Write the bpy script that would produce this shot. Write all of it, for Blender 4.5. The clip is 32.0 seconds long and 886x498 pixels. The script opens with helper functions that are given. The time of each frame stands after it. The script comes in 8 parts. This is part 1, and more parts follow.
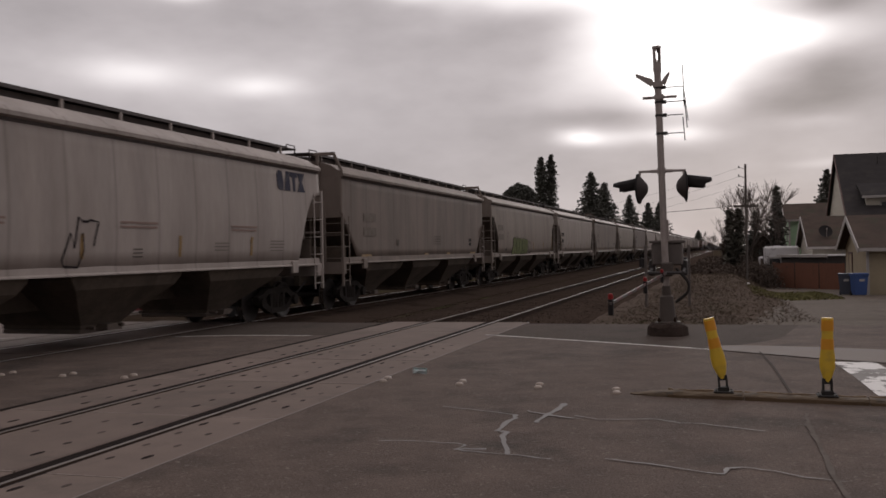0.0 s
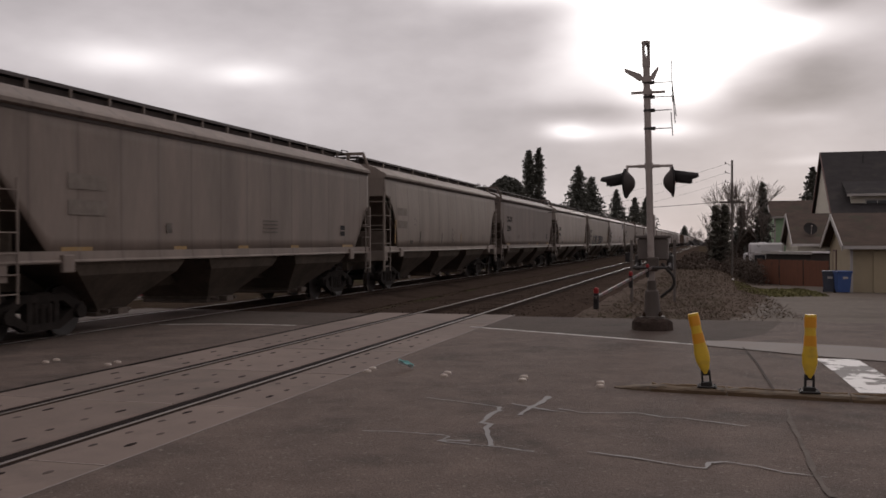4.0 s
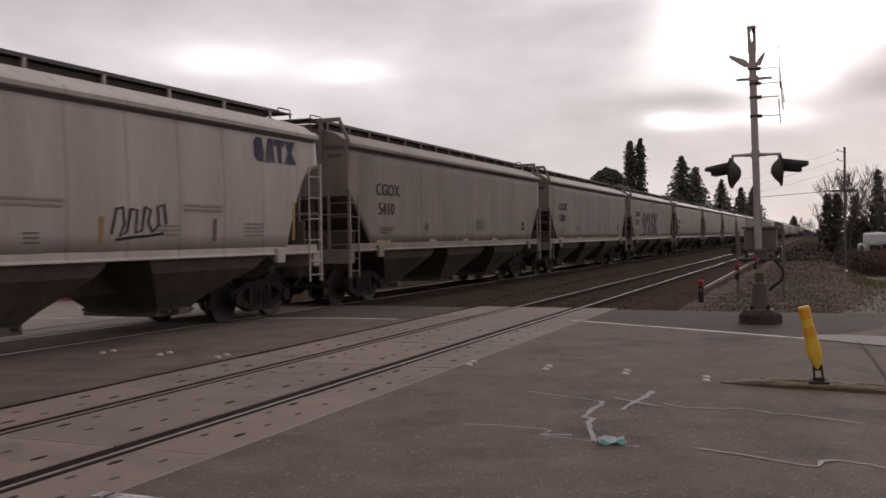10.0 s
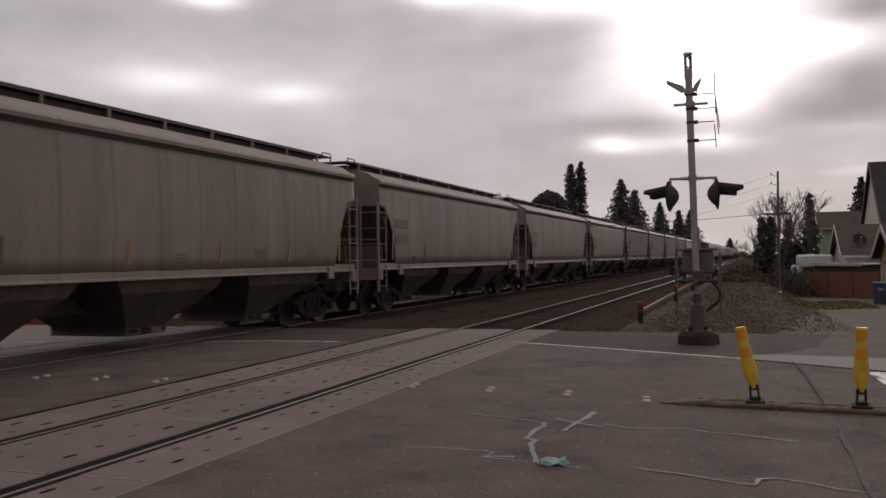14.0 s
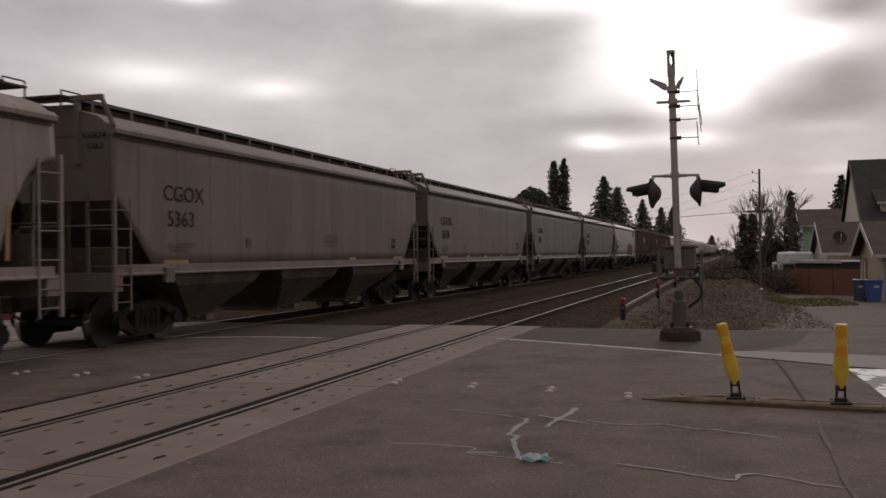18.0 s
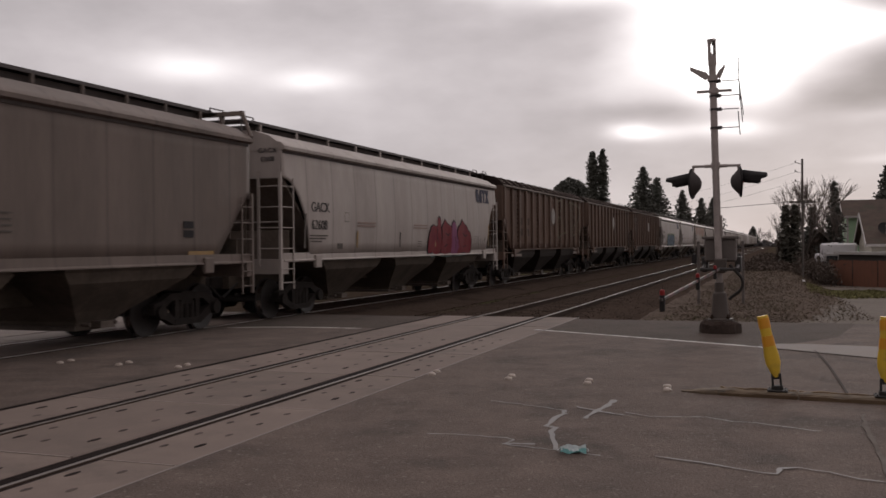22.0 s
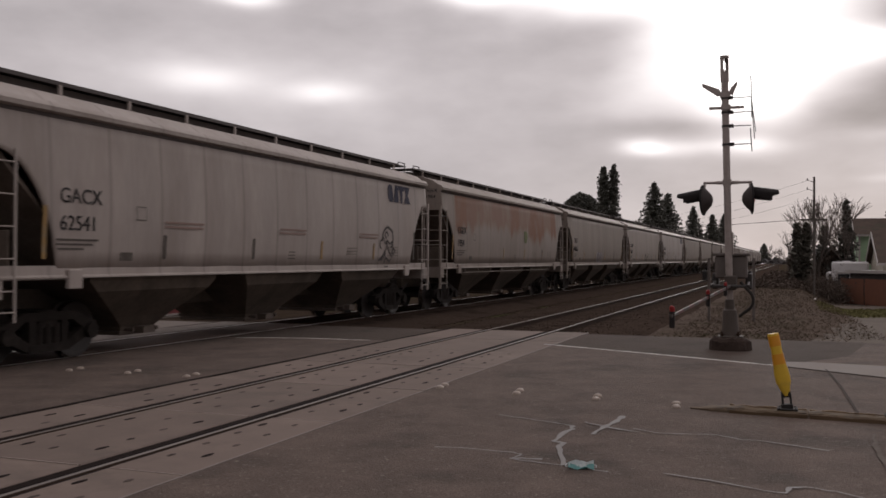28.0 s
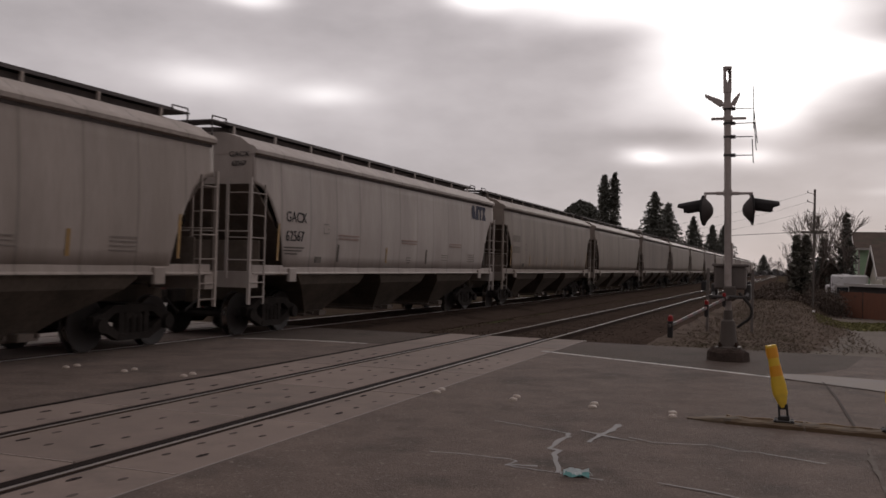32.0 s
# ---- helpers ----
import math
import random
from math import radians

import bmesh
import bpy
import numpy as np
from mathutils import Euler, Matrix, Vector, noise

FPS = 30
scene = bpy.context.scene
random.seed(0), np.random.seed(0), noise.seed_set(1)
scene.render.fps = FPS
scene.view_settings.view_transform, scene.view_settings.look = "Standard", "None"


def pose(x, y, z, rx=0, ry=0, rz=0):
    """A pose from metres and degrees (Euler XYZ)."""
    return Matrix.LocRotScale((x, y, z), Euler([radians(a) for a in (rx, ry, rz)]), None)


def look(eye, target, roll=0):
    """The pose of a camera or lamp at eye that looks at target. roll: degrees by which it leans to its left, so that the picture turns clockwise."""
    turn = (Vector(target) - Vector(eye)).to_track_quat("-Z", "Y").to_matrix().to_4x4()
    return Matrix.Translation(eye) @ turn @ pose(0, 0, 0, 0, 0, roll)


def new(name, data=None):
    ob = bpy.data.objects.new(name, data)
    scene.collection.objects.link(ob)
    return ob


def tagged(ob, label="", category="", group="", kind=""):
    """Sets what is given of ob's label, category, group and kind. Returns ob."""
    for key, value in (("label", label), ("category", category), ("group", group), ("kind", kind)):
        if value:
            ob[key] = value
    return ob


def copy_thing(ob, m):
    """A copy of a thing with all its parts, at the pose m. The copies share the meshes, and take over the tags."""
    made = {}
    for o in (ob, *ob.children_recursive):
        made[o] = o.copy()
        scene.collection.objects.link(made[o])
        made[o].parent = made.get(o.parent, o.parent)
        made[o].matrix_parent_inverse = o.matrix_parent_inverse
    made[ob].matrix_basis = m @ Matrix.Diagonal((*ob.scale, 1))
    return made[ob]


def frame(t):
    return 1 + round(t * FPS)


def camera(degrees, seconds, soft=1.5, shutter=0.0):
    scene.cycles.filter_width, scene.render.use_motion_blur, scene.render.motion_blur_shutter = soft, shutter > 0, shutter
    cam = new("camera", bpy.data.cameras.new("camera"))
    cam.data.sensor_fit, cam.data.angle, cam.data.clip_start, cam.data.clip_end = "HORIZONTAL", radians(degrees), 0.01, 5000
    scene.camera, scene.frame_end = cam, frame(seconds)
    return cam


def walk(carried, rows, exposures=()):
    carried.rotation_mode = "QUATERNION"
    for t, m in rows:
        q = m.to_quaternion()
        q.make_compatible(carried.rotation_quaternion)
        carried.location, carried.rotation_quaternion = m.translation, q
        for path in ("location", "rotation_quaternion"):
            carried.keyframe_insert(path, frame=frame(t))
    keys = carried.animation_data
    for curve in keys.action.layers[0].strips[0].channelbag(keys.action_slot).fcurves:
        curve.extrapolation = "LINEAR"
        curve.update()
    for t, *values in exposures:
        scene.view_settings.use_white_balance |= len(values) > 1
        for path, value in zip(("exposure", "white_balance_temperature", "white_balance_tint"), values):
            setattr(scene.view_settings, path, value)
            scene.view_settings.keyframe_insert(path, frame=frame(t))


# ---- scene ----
# ---------------------------------------------------------------- camera
EYE = (0.0, 0.0, 1.65)
TURNS = [
    (0, 90.11, 1.02, 16.69), (0.5, 90.03, 0.58, 17.01), (1, 90.05, 0.27, 16.91), (1.5, 89.97, 0.56, 16.85),
    (2, 89.71, 0.31, 17.08), (2.5, 89.45, 0.21, 17.01), (3, 89.40, 0.48, 16.53), (3.5, 89.51, 0.51, 16.07),
    (5.5, 89.63, -0.83, 15.83), (6, 89.53, -0.56, 16.25), (6.5, 89.53, -0.61, 17.42), (7, 89.17, -0.70, 20.57),
    (7.5, 89.01, -0.33, 23.78), (8, 88.95, 0.17, 24.40), (8.5, 89.13, 0.30, 23.16), (9, 89.36, 0.44, 21.78),
    (9.5, 89.41, 0.54, 21.55), (10, 89.26, 0.75, 21.93), (10.5, 89.25, 0.67, 22.16), (11, 89.23, 0.50, 21.90),
    (11.5, 89.24, 0.64, 21.41), (12, 89.48, 0.39, 20.91), (12.5, 89.80, 0.47, 20.16), (13, 90.14, 0.54, 19.36),
    (13.5, 90.34, 0.78, 18.84), (14, 90.55, 0.75, 18.45), (14.5, 90.61, 0.79, 18.12), (15, 90.65, 1.20, 18.01),
    (15.5, 90.72, 0.86, 17.87), (17.5, 90.55, 0.65, 17.44), (18, 90.31, 0.59, 17.43), (18.5, 90.04, 0.53, 17.63),
    (19, 89.54, 0.67, 17.29), (19.5, 89.37, 0.77, 17.15), (20, 89.76, 0.63, 17.79), (20.5, 90.14, 0.64, 18.53),
    (21, 90.19, 0.75, 18.91), (21.5, 90.09, 0.79, 19.29), (22, 89.79, 0.55, 19.72), (22.5, 89.52, 0.69, 20.23),
    (23, 89.41, 0.82, 22.29), (23.5, 89.39, 0.79, 24.65), (24, 89.47, 0.95, 23.36), (24.5, 89.78, 0.63, 22.34),
    (25, 90.06, 0.51, 21.76), (25.5, 90.27, 0.21, 21.61), (27.5, 90.48, -0.46, 21.04), (28, 90.58, -0.23, 20.32),
    (28.5, 90.68, -0.40, 19.70), (29, 90.79, -0.53, 19.20), (29.5, 91.42, -0.11, 18.37), (30, 91.50, 0.24, 17.41),
    (30.5, 90.97, 0.02, 17.66), (31, 91.06, -0.92, 18.28), (31.5, 90.99, -1.18, 19.69), (32, 90.87, -1.43, 20.28)]
cam = camera(50.3, 32.0, soft=1.6, shutter=0.12)
walk(cam, [(t, pose(*EYE, rx, ry, rz)) for t, rx, ry, rz in TURNS],
     [(t, e, 6500, 13) for t, e in ((0, -0.07), (2, 0.0), (3, 0.06), (4.5, 0.10), (6, 0.10), (8, 0.44), (9, 0.46), (11, 0.36), (12, 0.32), (13, 0.16), (15, -0.02), (18, 0.03), (20, 0.19), (22, 0.16), (24, 0.58), (25.5, 0.34), (28, 0.08), (30, -0.05), (32, -0.04))])

# ---------------------------------------------------------------- sky and light
SUN_AZ, SUN_EL = radians(3.0), radians(13.0)          # to the right of the line of the tracks, low, behind cloud


def bearing(az, el):
    """Unit direction: az degrees to the right of +y, el degrees up."""
    a, e = radians(az), radians(el)
    return Vector((math.sin(a) * math.cos(e), math.cos(a) * math.cos(e), math.sin(e)))


def make_world():
    w = bpy.data.worlds.new("overcast_sky")
    scene.world = w
    w.use_nodes = True
    nt = w.node_tree
    nt.nodes.clear()
    N, L = nt.nodes.new, nt.links.new
    out, bg = N("ShaderNodeOutputWorld"), N("ShaderNodeBackground")
    L(bg.outputs[0], out.inputs[0])
    tc = N("ShaderNodeTexCoord")
    sep = N("ShaderNodeSeparateXYZ")
    L(tc.outputs["Generated"], sep.inputs[0])

    def math_(op, a, b=None, clamp=False):
        n = N("ShaderNodeMath")
        n.operation, n.use_clamp = op, clamp
        for i, v in enumerate((a, b)):
            if v is None:
                continue
            if isinstance(v, (int, float)):
                n.inputs[i].default_value = v
            else:
                L(v, n.inputs[i])
        return n.outputs[0]

    # cloud deck in bearings (degrees right of the tracks, degrees up), its outlines gently ragged
    az = math_("MULTIPLY", math_("ARCTAN2", sep.outputs[0], sep.outputs[1]), 57.2958)
    el = math_("MULTIPLY", math_("ARCSINE", sep.outputs[2]), 57.2958)
    flat = N("ShaderNodeCombineXYZ")
    L(az, flat.inputs[0])
    L(el, flat.inputs[1])

    def noise_(stretch, detail, rough, output="Fac"):
        mp = N("ShaderNodeMapping")
        mp.inputs["Scale"].default_value = (*stretch, 1)
        L(flat.outputs[0], mp.inputs["Vector"])
        n = N("ShaderNodeTexNoise")
        n.inputs["Scale"].default_value, n.inputs["Detail"].default_value, n.inputs["Roughness"].default_value = 1.0, detail, rough
        L(mp.outputs[0], n.inputs["Vector"])
        return n.outputs[output]

    warp = N("ShaderNodeVectorMath")
    warp.operation = "MULTIPLY_ADD"
    L(noise_((0.16, 0.34), 3.0, 0.45, "Color"), warp.inputs[0])
    warp.inputs[1].default_value, warp.inputs[2].default_value = (1.8, 0.7, 0), (-0.9, -0.35, 0)
    place = N("ShaderNodeVectorMath")
    L(flat.outputs[0], place.inputs[0])
    L(warp.outputs[0], place.inputs[1])

    # grey deck, paler towards the zenith
    glow = math_("ADD", math_("MULTIPLY", math_("MAXIMUM", math_("SUBTRACT", sep.outputs[2], 0.28), 0.0), 0.42), 0.36)
    glow = math_("ADD", glow, math_("MULTIPLY", math_("SUBTRACT", noise_((0.085, 0.20), 3.0, 0.45), 0.5), 0.12))
    glow = math_("ADD", glow, math_("MULTIPLY", math_("SUBTRACT", noise_((0.27, 0.60), 4.0, 0.5), 0.5), 0.12))
    # paler on the side of the hidden sun
    glow = math_("MULTIPLY", glow, math_("ADD", math_("MULTIPLY", sep.outputs[1], 0.22), 0.80))

    # thin and thick banks: bearing, height, half width, half height, gain, edge
    thin = ((-2.0, 12.7, 6.5, 4.11, 0.60, 2.2), (-10.8, 17.3, 8.9, 2.91, 0.60, 2.5), (-18.4, 16.0, 2.1, 1.10, 0.45, 1.5), (-2.2, 9.5, 2.6, 2.05, 0.35, 1.3), (3.2, 11.9, 4.5, 0.96, 0.35, 1.3), (-32.4, 15.2, 2.1, 0.55, 0.45, 1.2),
            (-34.8, 10.5, 2.6, 0.75, 0.25, 1), (-36.7, 10.8, 5.8, 1.54, 0.10, 1), (-27.3, 10.0, 2.2, 0.58, 0.26, 1), (-27.3, 10.3, 5.1, 1.54, 0.09, 1), (-8.1, 6.7, 1.4, 0.42, 0.42, 1), (-5.0, 6.6, 3.1, 0.41, 0.20, 1),
            (-2.3, 6.4, 1.5, 0.48, 0.25, 1), (-8.3, 9.5, 2.7, 1.37, 0.15, 1), (4.9, 7.0, 2.1, 0.34, 0.07, 1), (5.4, 4.6, 1.7, 0.24, 0.10, 1))
    thick = ((-13.3, 12.8, 5.1, 1.54, -0.04, 1), (-26.6, 13.7, 4.5, 1.37, -0.02, 1), (-41.8, 13.2, 5.1, 1.71, -0.04, 1), (3.8, 13.5, 3.8, 0.96, -0.20, 1.5), (4.3, 8.9, 5.1, 1.71, -0.14, 1.5), (-6.6, 7.9, 4.5, 0.48, -0.10, 1),
            (-21.3, 4.4, 24.0, 2.05, -0.03, 1))
    for a, e, wa, we, gain, edge in thin + thick:
        q = N("ShaderNodeVectorMath")
        q.operation = "MULTIPLY_ADD"
        L(place.outputs[0], q.inputs[0])
        q.inputs[1].default_value, q.inputs[2].default_value = (1 / wa, 1 / we, 0), (-a / wa, -e / we, 0)
        d = N("ShaderNodeVectorMath")
        d.operation = "DOT_PRODUCT"
        L(q.outputs[0], d.inputs[0])
        L(q.outputs[0], d.inputs[1])
        r2 = d.outputs["Value"] if edge == 1 else math_("POWER", d.outputs["Value"], edge)
        glow = math_("ADD", glow, math_("MULTIPLY", math_("POWER", 0.42, r2), gain))
    glow = math_("MAXIMUM", glow, 0.16)
    tint = N("ShaderNodeMix")
    tint.data_type = "RGBA"
    L(math_("MULTIPLY", math_("SUBTRACT", glow, 0.35), 1.6, True), tint.inputs[0])
    tint.inputs[6].default_value, tint.inputs[7].default_value = (1.0, 0.925, 0.930, 1), (1.0, 0.975, 0.95, 1)
    ramp = N("ShaderNodeVectorMath")
    ramp.operation = "SCALE"
    L(tint.outputs[2], ramp.inputs[0])
    L(math_("MINIMUM", glow, 1.3), ramp.inputs["Scale"])
    sky = N("ShaderNodeTexSky")
    sky.sky_type, sky.sun_disc = "NISHITA", False
    sky.sun_elevation, sky.sun_rotation = SUN_EL, SUN_AZ
    scale = N("ShaderNodeVectorMath")
    scale.operation = "SCALE"
    scale.inputs["Scale"].default_value = 0.10
    L(sky.outputs[0], scale.inputs[0])
    mix = N("ShaderNodeMix")
    mix.data_type = "RGBA"
    mix.inputs[0].default_value = 0.99
    L(scale.outputs[0], mix.inputs[6])
    L(ramp.outputs[0], mix.inputs[7])
    L(mix.outputs[2], bg.inputs[0])
    bg.inputs[1].default_value = 1.42


make_world()
lamp = bpy.data.lights.new("sun", "SUN")
lamp.energy, lamp.angle, lamp.color = 0.5, radians(16), (1.0, 0.95, 0.9)
sun = new("sun", lamp)
sun.matrix_world = look(bearing(3.0, 13.0) * 100, (0, 0, 0))

# ---------------------------------------------------------------- materials


def material(name, colour, rough=0.8, metal=0.0, vary=0.25, scale=3.0, fine=40.0, bump=0.15, stretch=(1, 1, 1), dirt=None, dirt_amount=0.0, dirt_scale=0.8,
             coat=0.0, per_object=0.0, specular=0.5, grain=0.45, seams=0.0, dirt_stretch=(1, 1, 1), lo=0.52, hi=0.66, specks=None, speck_scale=30.0, seam_at=0.0, island=0.0):
    """Principled surface with two scales of noise, fine relief, and a dirt colour in irregular patches."""
    m = bpy.data.materials.new(name)
    m.use_nodes = True
    nt = m.node_tree
    N, L = nt.nodes.new, nt.links.new
    b = nt.nodes["Principled BSDF"]
    b.inputs["Roughness"].default_value, b.inputs["Metallic"].default_value = rough, metal
    b.inputs["Coat Weight"].default_value, b.inputs["Specular IOR Level"].default_value = coat, specular
    tc = N("ShaderNodeTexCoord")

    def mapped(s):
        mp = N("ShaderNodeMapping")
        mp.inputs["Scale"].default_value = s
        info = N("ShaderNodeObjectInfo")
        vm = N("ShaderNodeVectorMath")
        vm.operation = "SCALE"
        vm.inputs[0].default_value = (37.0, 11.0, 5.0)
        L(info.outputs["Random"], vm.inputs["Scale"])
        L(vm.outputs[0], mp.inputs["Location"])
        L(tc.outputs["Object"], mp.inputs["Vector"])
        return mp.outputs[0]

    co = mapped(stretch)

    def noise_(vec, s, d, r=0.6):
        n = N("ShaderNodeTexNoise")
        n.inputs["Scale"].default_value, n.inputs["Detail"].default_value, n.inputs["Roughness"].default_value = s, d, r
        L(vec, n.inputs["Vector"])
        return n.outputs["Fac"]

    big, small = noise_(co, scale, 5), noise_(co, fine, 3)
    add = N("ShaderNodeMath")
    add.operation = "MULTIPLY_ADD"
    L(small, add.inputs[0])
    add.inputs[1].default_value = grain
    L(big, add.inputs[2])
    rng = N("ShaderNodeMapRange")
    rng.inputs[1].default_value, rng.inputs[2].default_value = 0.30 + 0.12 * grain, 0.66 + 0.95 * grain
    rng.inputs[3].default_value, rng.inputs[4].default_value = 1.0 - vary, 1.0 + vary
    L(add.outputs[0], rng.inputs[0])
    mul = N("ShaderNodeVectorMath")
    mul.operation = "SCALE"
    mul.inputs[0].default_value = colour
    if per_object:
        info = N("ShaderNodeObjectInfo")
        r2 = N("ShaderNodeMapRange")
        r2.inputs[3].default_value, r2.inputs[4].default_value = 1 - per_object, 1 + per_object
        L(info.outputs["Random"], r2.inputs[0])
        mm = N("ShaderNodeMath")
        mm.operation = "MULTIPLY"
        L(rng.outputs[0], mm.inputs[0])
        L(r2.outputs[0], mm.inputs[1])
        L(mm.outputs[0], mul.inputs["Scale"])
    else:
        L(rng.outputs[0], mul.inputs["Scale"])
    colour_out = mul.outputs[0]
    if dirt:
        dn = noise_(mapped(dirt_stretch), dirt_scale, 6, 0.65)
        r = N("ShaderNodeMapRange")
        r.inputs[1].default_value, r.inputs[2].default_value = lo, hi
        r.inputs[3].default_value, r.inputs[4].default_value = 0.0, dirt_amount
        L(dn, r.inputs[0])
        mx = N("ShaderNodeMix")
        mx.data_type = "RGBA"
        L(r.outputs[0], mx.inputs[0])
        L(colour_out, mx.inputs[6])
        mx.inputs[7].default_value = (*dirt, 1)
        colour_out = mx.outputs[2]
    if specks:
        # pale bits of stone showing at the surface
        sn = noise_(co, speck_scale, 1.0, 0.4)
        r = N("ShaderNodeMapRange")
        r.inputs[1].default_value, r.inputs[2].default_value = 0.66, 0.74
        r.inputs[3].default_value, r.inputs[4].default_value = 0.0, 0.75
        L(sn, r.inputs[0])
        mx = N("ShaderNodeMix")
        mx.data_type = "RGBA"
        L(r.outputs[0], mx.inputs[0])
        L(colour_out, mx.inputs[6])
        mx.inputs[7].default_value = (*specks, 1)
        colour_out = mx.outputs[2]
    if seams:
        # weld seams across the sheet, one each so many metres along the car
        sp = N("ShaderNodeSeparateXYZ")
        L(tc.outputs["Object"], sp.inputs[0])
        md = N("ShaderNodeMath")
        md.operation = "PINGPONG"
        md.inputs[1].default_value = seams / 2
        shift = N("ShaderNodeMath")
        shift.operation = "SUBTRACT"
        shift.inputs[1].default_value = seam_at
        L(sp.outputs[1], shift.inputs[0])
        L(shift.outputs[0], md.inputs[0])
        sr = N("ShaderNodeMapRange")
        sr.inputs[1].default_value, sr.inputs[2].default_value = 0.0, 0.055
        sr.inputs[3].default_value, sr.inputs[4].default_value = 0.74, 1.0
        L(md.outputs[0], sr.inputs[0])
        sc = N("ShaderNodeVectorMath")
        sc.operation = "SCALE"
        L(colour_out, sc.inputs[0])
        L(sr.outputs[0], sc.inputs["Scale"])
        colour_out = sc.outputs[0]
    if island:
        # each loose stone or leaf in a tone of its own
        geo = N("ShaderNodeNewGeometry")
        ir = N("ShaderNodeMapRange")
        ir.inputs[3].default_value, ir.inputs[4].default_value = 1.0 - island, 1.0 + island
        L(geo.outputs["Random Per Island"], ir.inputs[0])
        ic = N("ShaderNodeVectorMath")
        ic.operation = "SCALE"
        L(colour_out, ic.inputs[0])
        L(ir.outputs[0], ic.inputs["Scale"])
        colour_out = ic.outputs[0]
    L(colour_out, b.inputs["Base Color"])
    if bump:
        bp = N("ShaderNodeBump")
        bp.inputs["Strength"].default_value, bp.inputs["Distance"].default_value = bump, 0.02
        L(add.outputs[0], bp.inputs["Height"])
        L(bp.outputs[0], b.inputs["Normal"])
    rr = N("ShaderNodeMapRange")
    rr.inputs[3].default_value, rr.inputs[4].default_value = max(0.05, rough - 0.12), min(1.0, rough + 0.12)
    L(big, rr.inputs[0])
    L(rr.outputs[0], b.inputs["Roughness"])
    return m


M = {}
M["asphalt"] = material("asphalt", (0.106, 0.078, 0.065), 0.95, vary=0.8, scale=1.6, fine=55, bump=0.6, dirt=(0.054, 0.042, 0.036), dirt_amount=0.8, dirt_scale=0.9, grain=1.1, specular=0.2, specks=(0.18, 0.15, 0.125), speck_scale=26.0)
M["shoulder"] = material("dirty_shoulder", (0.073, 0.056, 0.047), 0.95, vary=0.45, scale=1.6, fine=50, bump=0.6, dirt=(0.045, 0.036, 0.030), dirt_amount=0.7, dirt_scale=0.8, grain=0.9, specular=0.1)
M["gravel"] = material("gravel", (0.108, 0.086, 0.070), 1.0, vary=0.4, scale=4, fine=45, bump=0.6, dirt=(0.068, 0.054, 0.042), dirt_amount=0.7, dirt_scale=0.5, specular=0.1, specks=(0.14, 0.115, 0.095), speck_scale=9.0)
M["bank"] = material("weedy_bank_soil", (0.108, 0.085, 0.071), 1.0, vary=0.5, scale=2.5, fine=30, bump=0.8, dirt=(0.060, 0.047, 0.034), dirt_amount=0.7, dirt_scale=0.5, specular=0.0)
M["ballast"] = material("ballast", (0.056, 0.041, 0.033), 1.0, vary=0.6, scale=14, fine=50, bump=1.0, dirt=(0.025, 0.019, 0.016), dirt_amount=0.7, dirt_scale=0.6, specular=0.0)
M["soil"] = material("soil_and_weeds", (0.058, 0.043, 0.032), 1.0, vary=0.5, scale=2, fine=30, bump=0.8, dirt=(0.06, 0.07, 0.028), dirt_amount=0.7, dirt_scale=0.25, specular=0.0)
M["grass"] = material("grass", (0.145, 0.135, 0.062), 0.95, vary=0.5, scale=4, fine=60, bump=0.8, specular=0.0, island=0.3)
M["concrete"] = material("concrete", (0.158, 0.120, 0.102), 0.92, vary=0.22, scale=1.5, fine=60, bump=0.2, dirt=(0.105, 0.083, 0.071), dirt_amount=0.6, dirt_scale=0.9, per_object=0.10, specular=0.25)
# paler copy of the asphalt: open-sky light beyond the train put into the colour
M["lit_asphalt"] = material("sun_bleached_asphalt", (0.19, 0.155, 0.135), 0.8, vary=0.2, scale=1.5, fine=60, bump=0.2, dirt=(0.13, 0.105, 0.09), dirt_amount=0.5, specular=0.4)
M["pale_concrete"] = material("pale_concrete", (0.14, 0.113, 0.097), 0.85, vary=0.2, scale=1.5, fine=60, bump=0.2, dirt=(0.14, 0.13, 0.12), dirt_amount=0.6)
M["rail_head"] = material("polished_rail", (0.26, 0.23, 0.21), 0.42, 0.7, vary=0.1, scale=2, bump=0.02)
# polished steel of the far rails, base colour raised to hold the sky's gleam
M["gleam_rail"] = material("bright_polished_rail", (0.72, 0.68, 0.65), 0.35, 0.6, vary=0.1, scale=2, bump=0.02)
M["rust"] = material("rusty_steel", (0.040, 0.025, 0.018), 0.95, 0.0, specular=0.15, vary=0.4, scale=6, fine=60)
M["tie"] = material("creosoted_wood", (0.040, 0.030, 0.025), 1.0, specular=0.0, vary=0.4, scale=3, fine=30, stretch=(1, 6, 6))
M["white_line"] = material("road_paint_white", (0.46, 0.43, 0.40), 0.75, vary=0.15, scale=3, fine=50, dirt=(0.10, 0.09, 0.09), dirt_amount=0.85, dirt_scale=3.0, lo=0.5, hi=0.6)
M["stop_bar"] = material("worn_stop_bar", (0.62, 0.60, 0.58), 0.75, vary=0.12, scale=3, fine=50, dirt=(0.085, 0.070, 0.062), dirt_amount=0.97, dirt_scale=2.6, lo=0.49, hi=0.53)
M["stain"] = material("pale_road_stain", (0.115, 0.094, 0.081), 0.95, vary=0.3, scale=6, fine=40, bump=0.3, specular=0.15, dirt=(0.088, 0.07, 0.059), dirt_amount=0.9, dirt_scale=5, lo=0.45, hi=0.6)
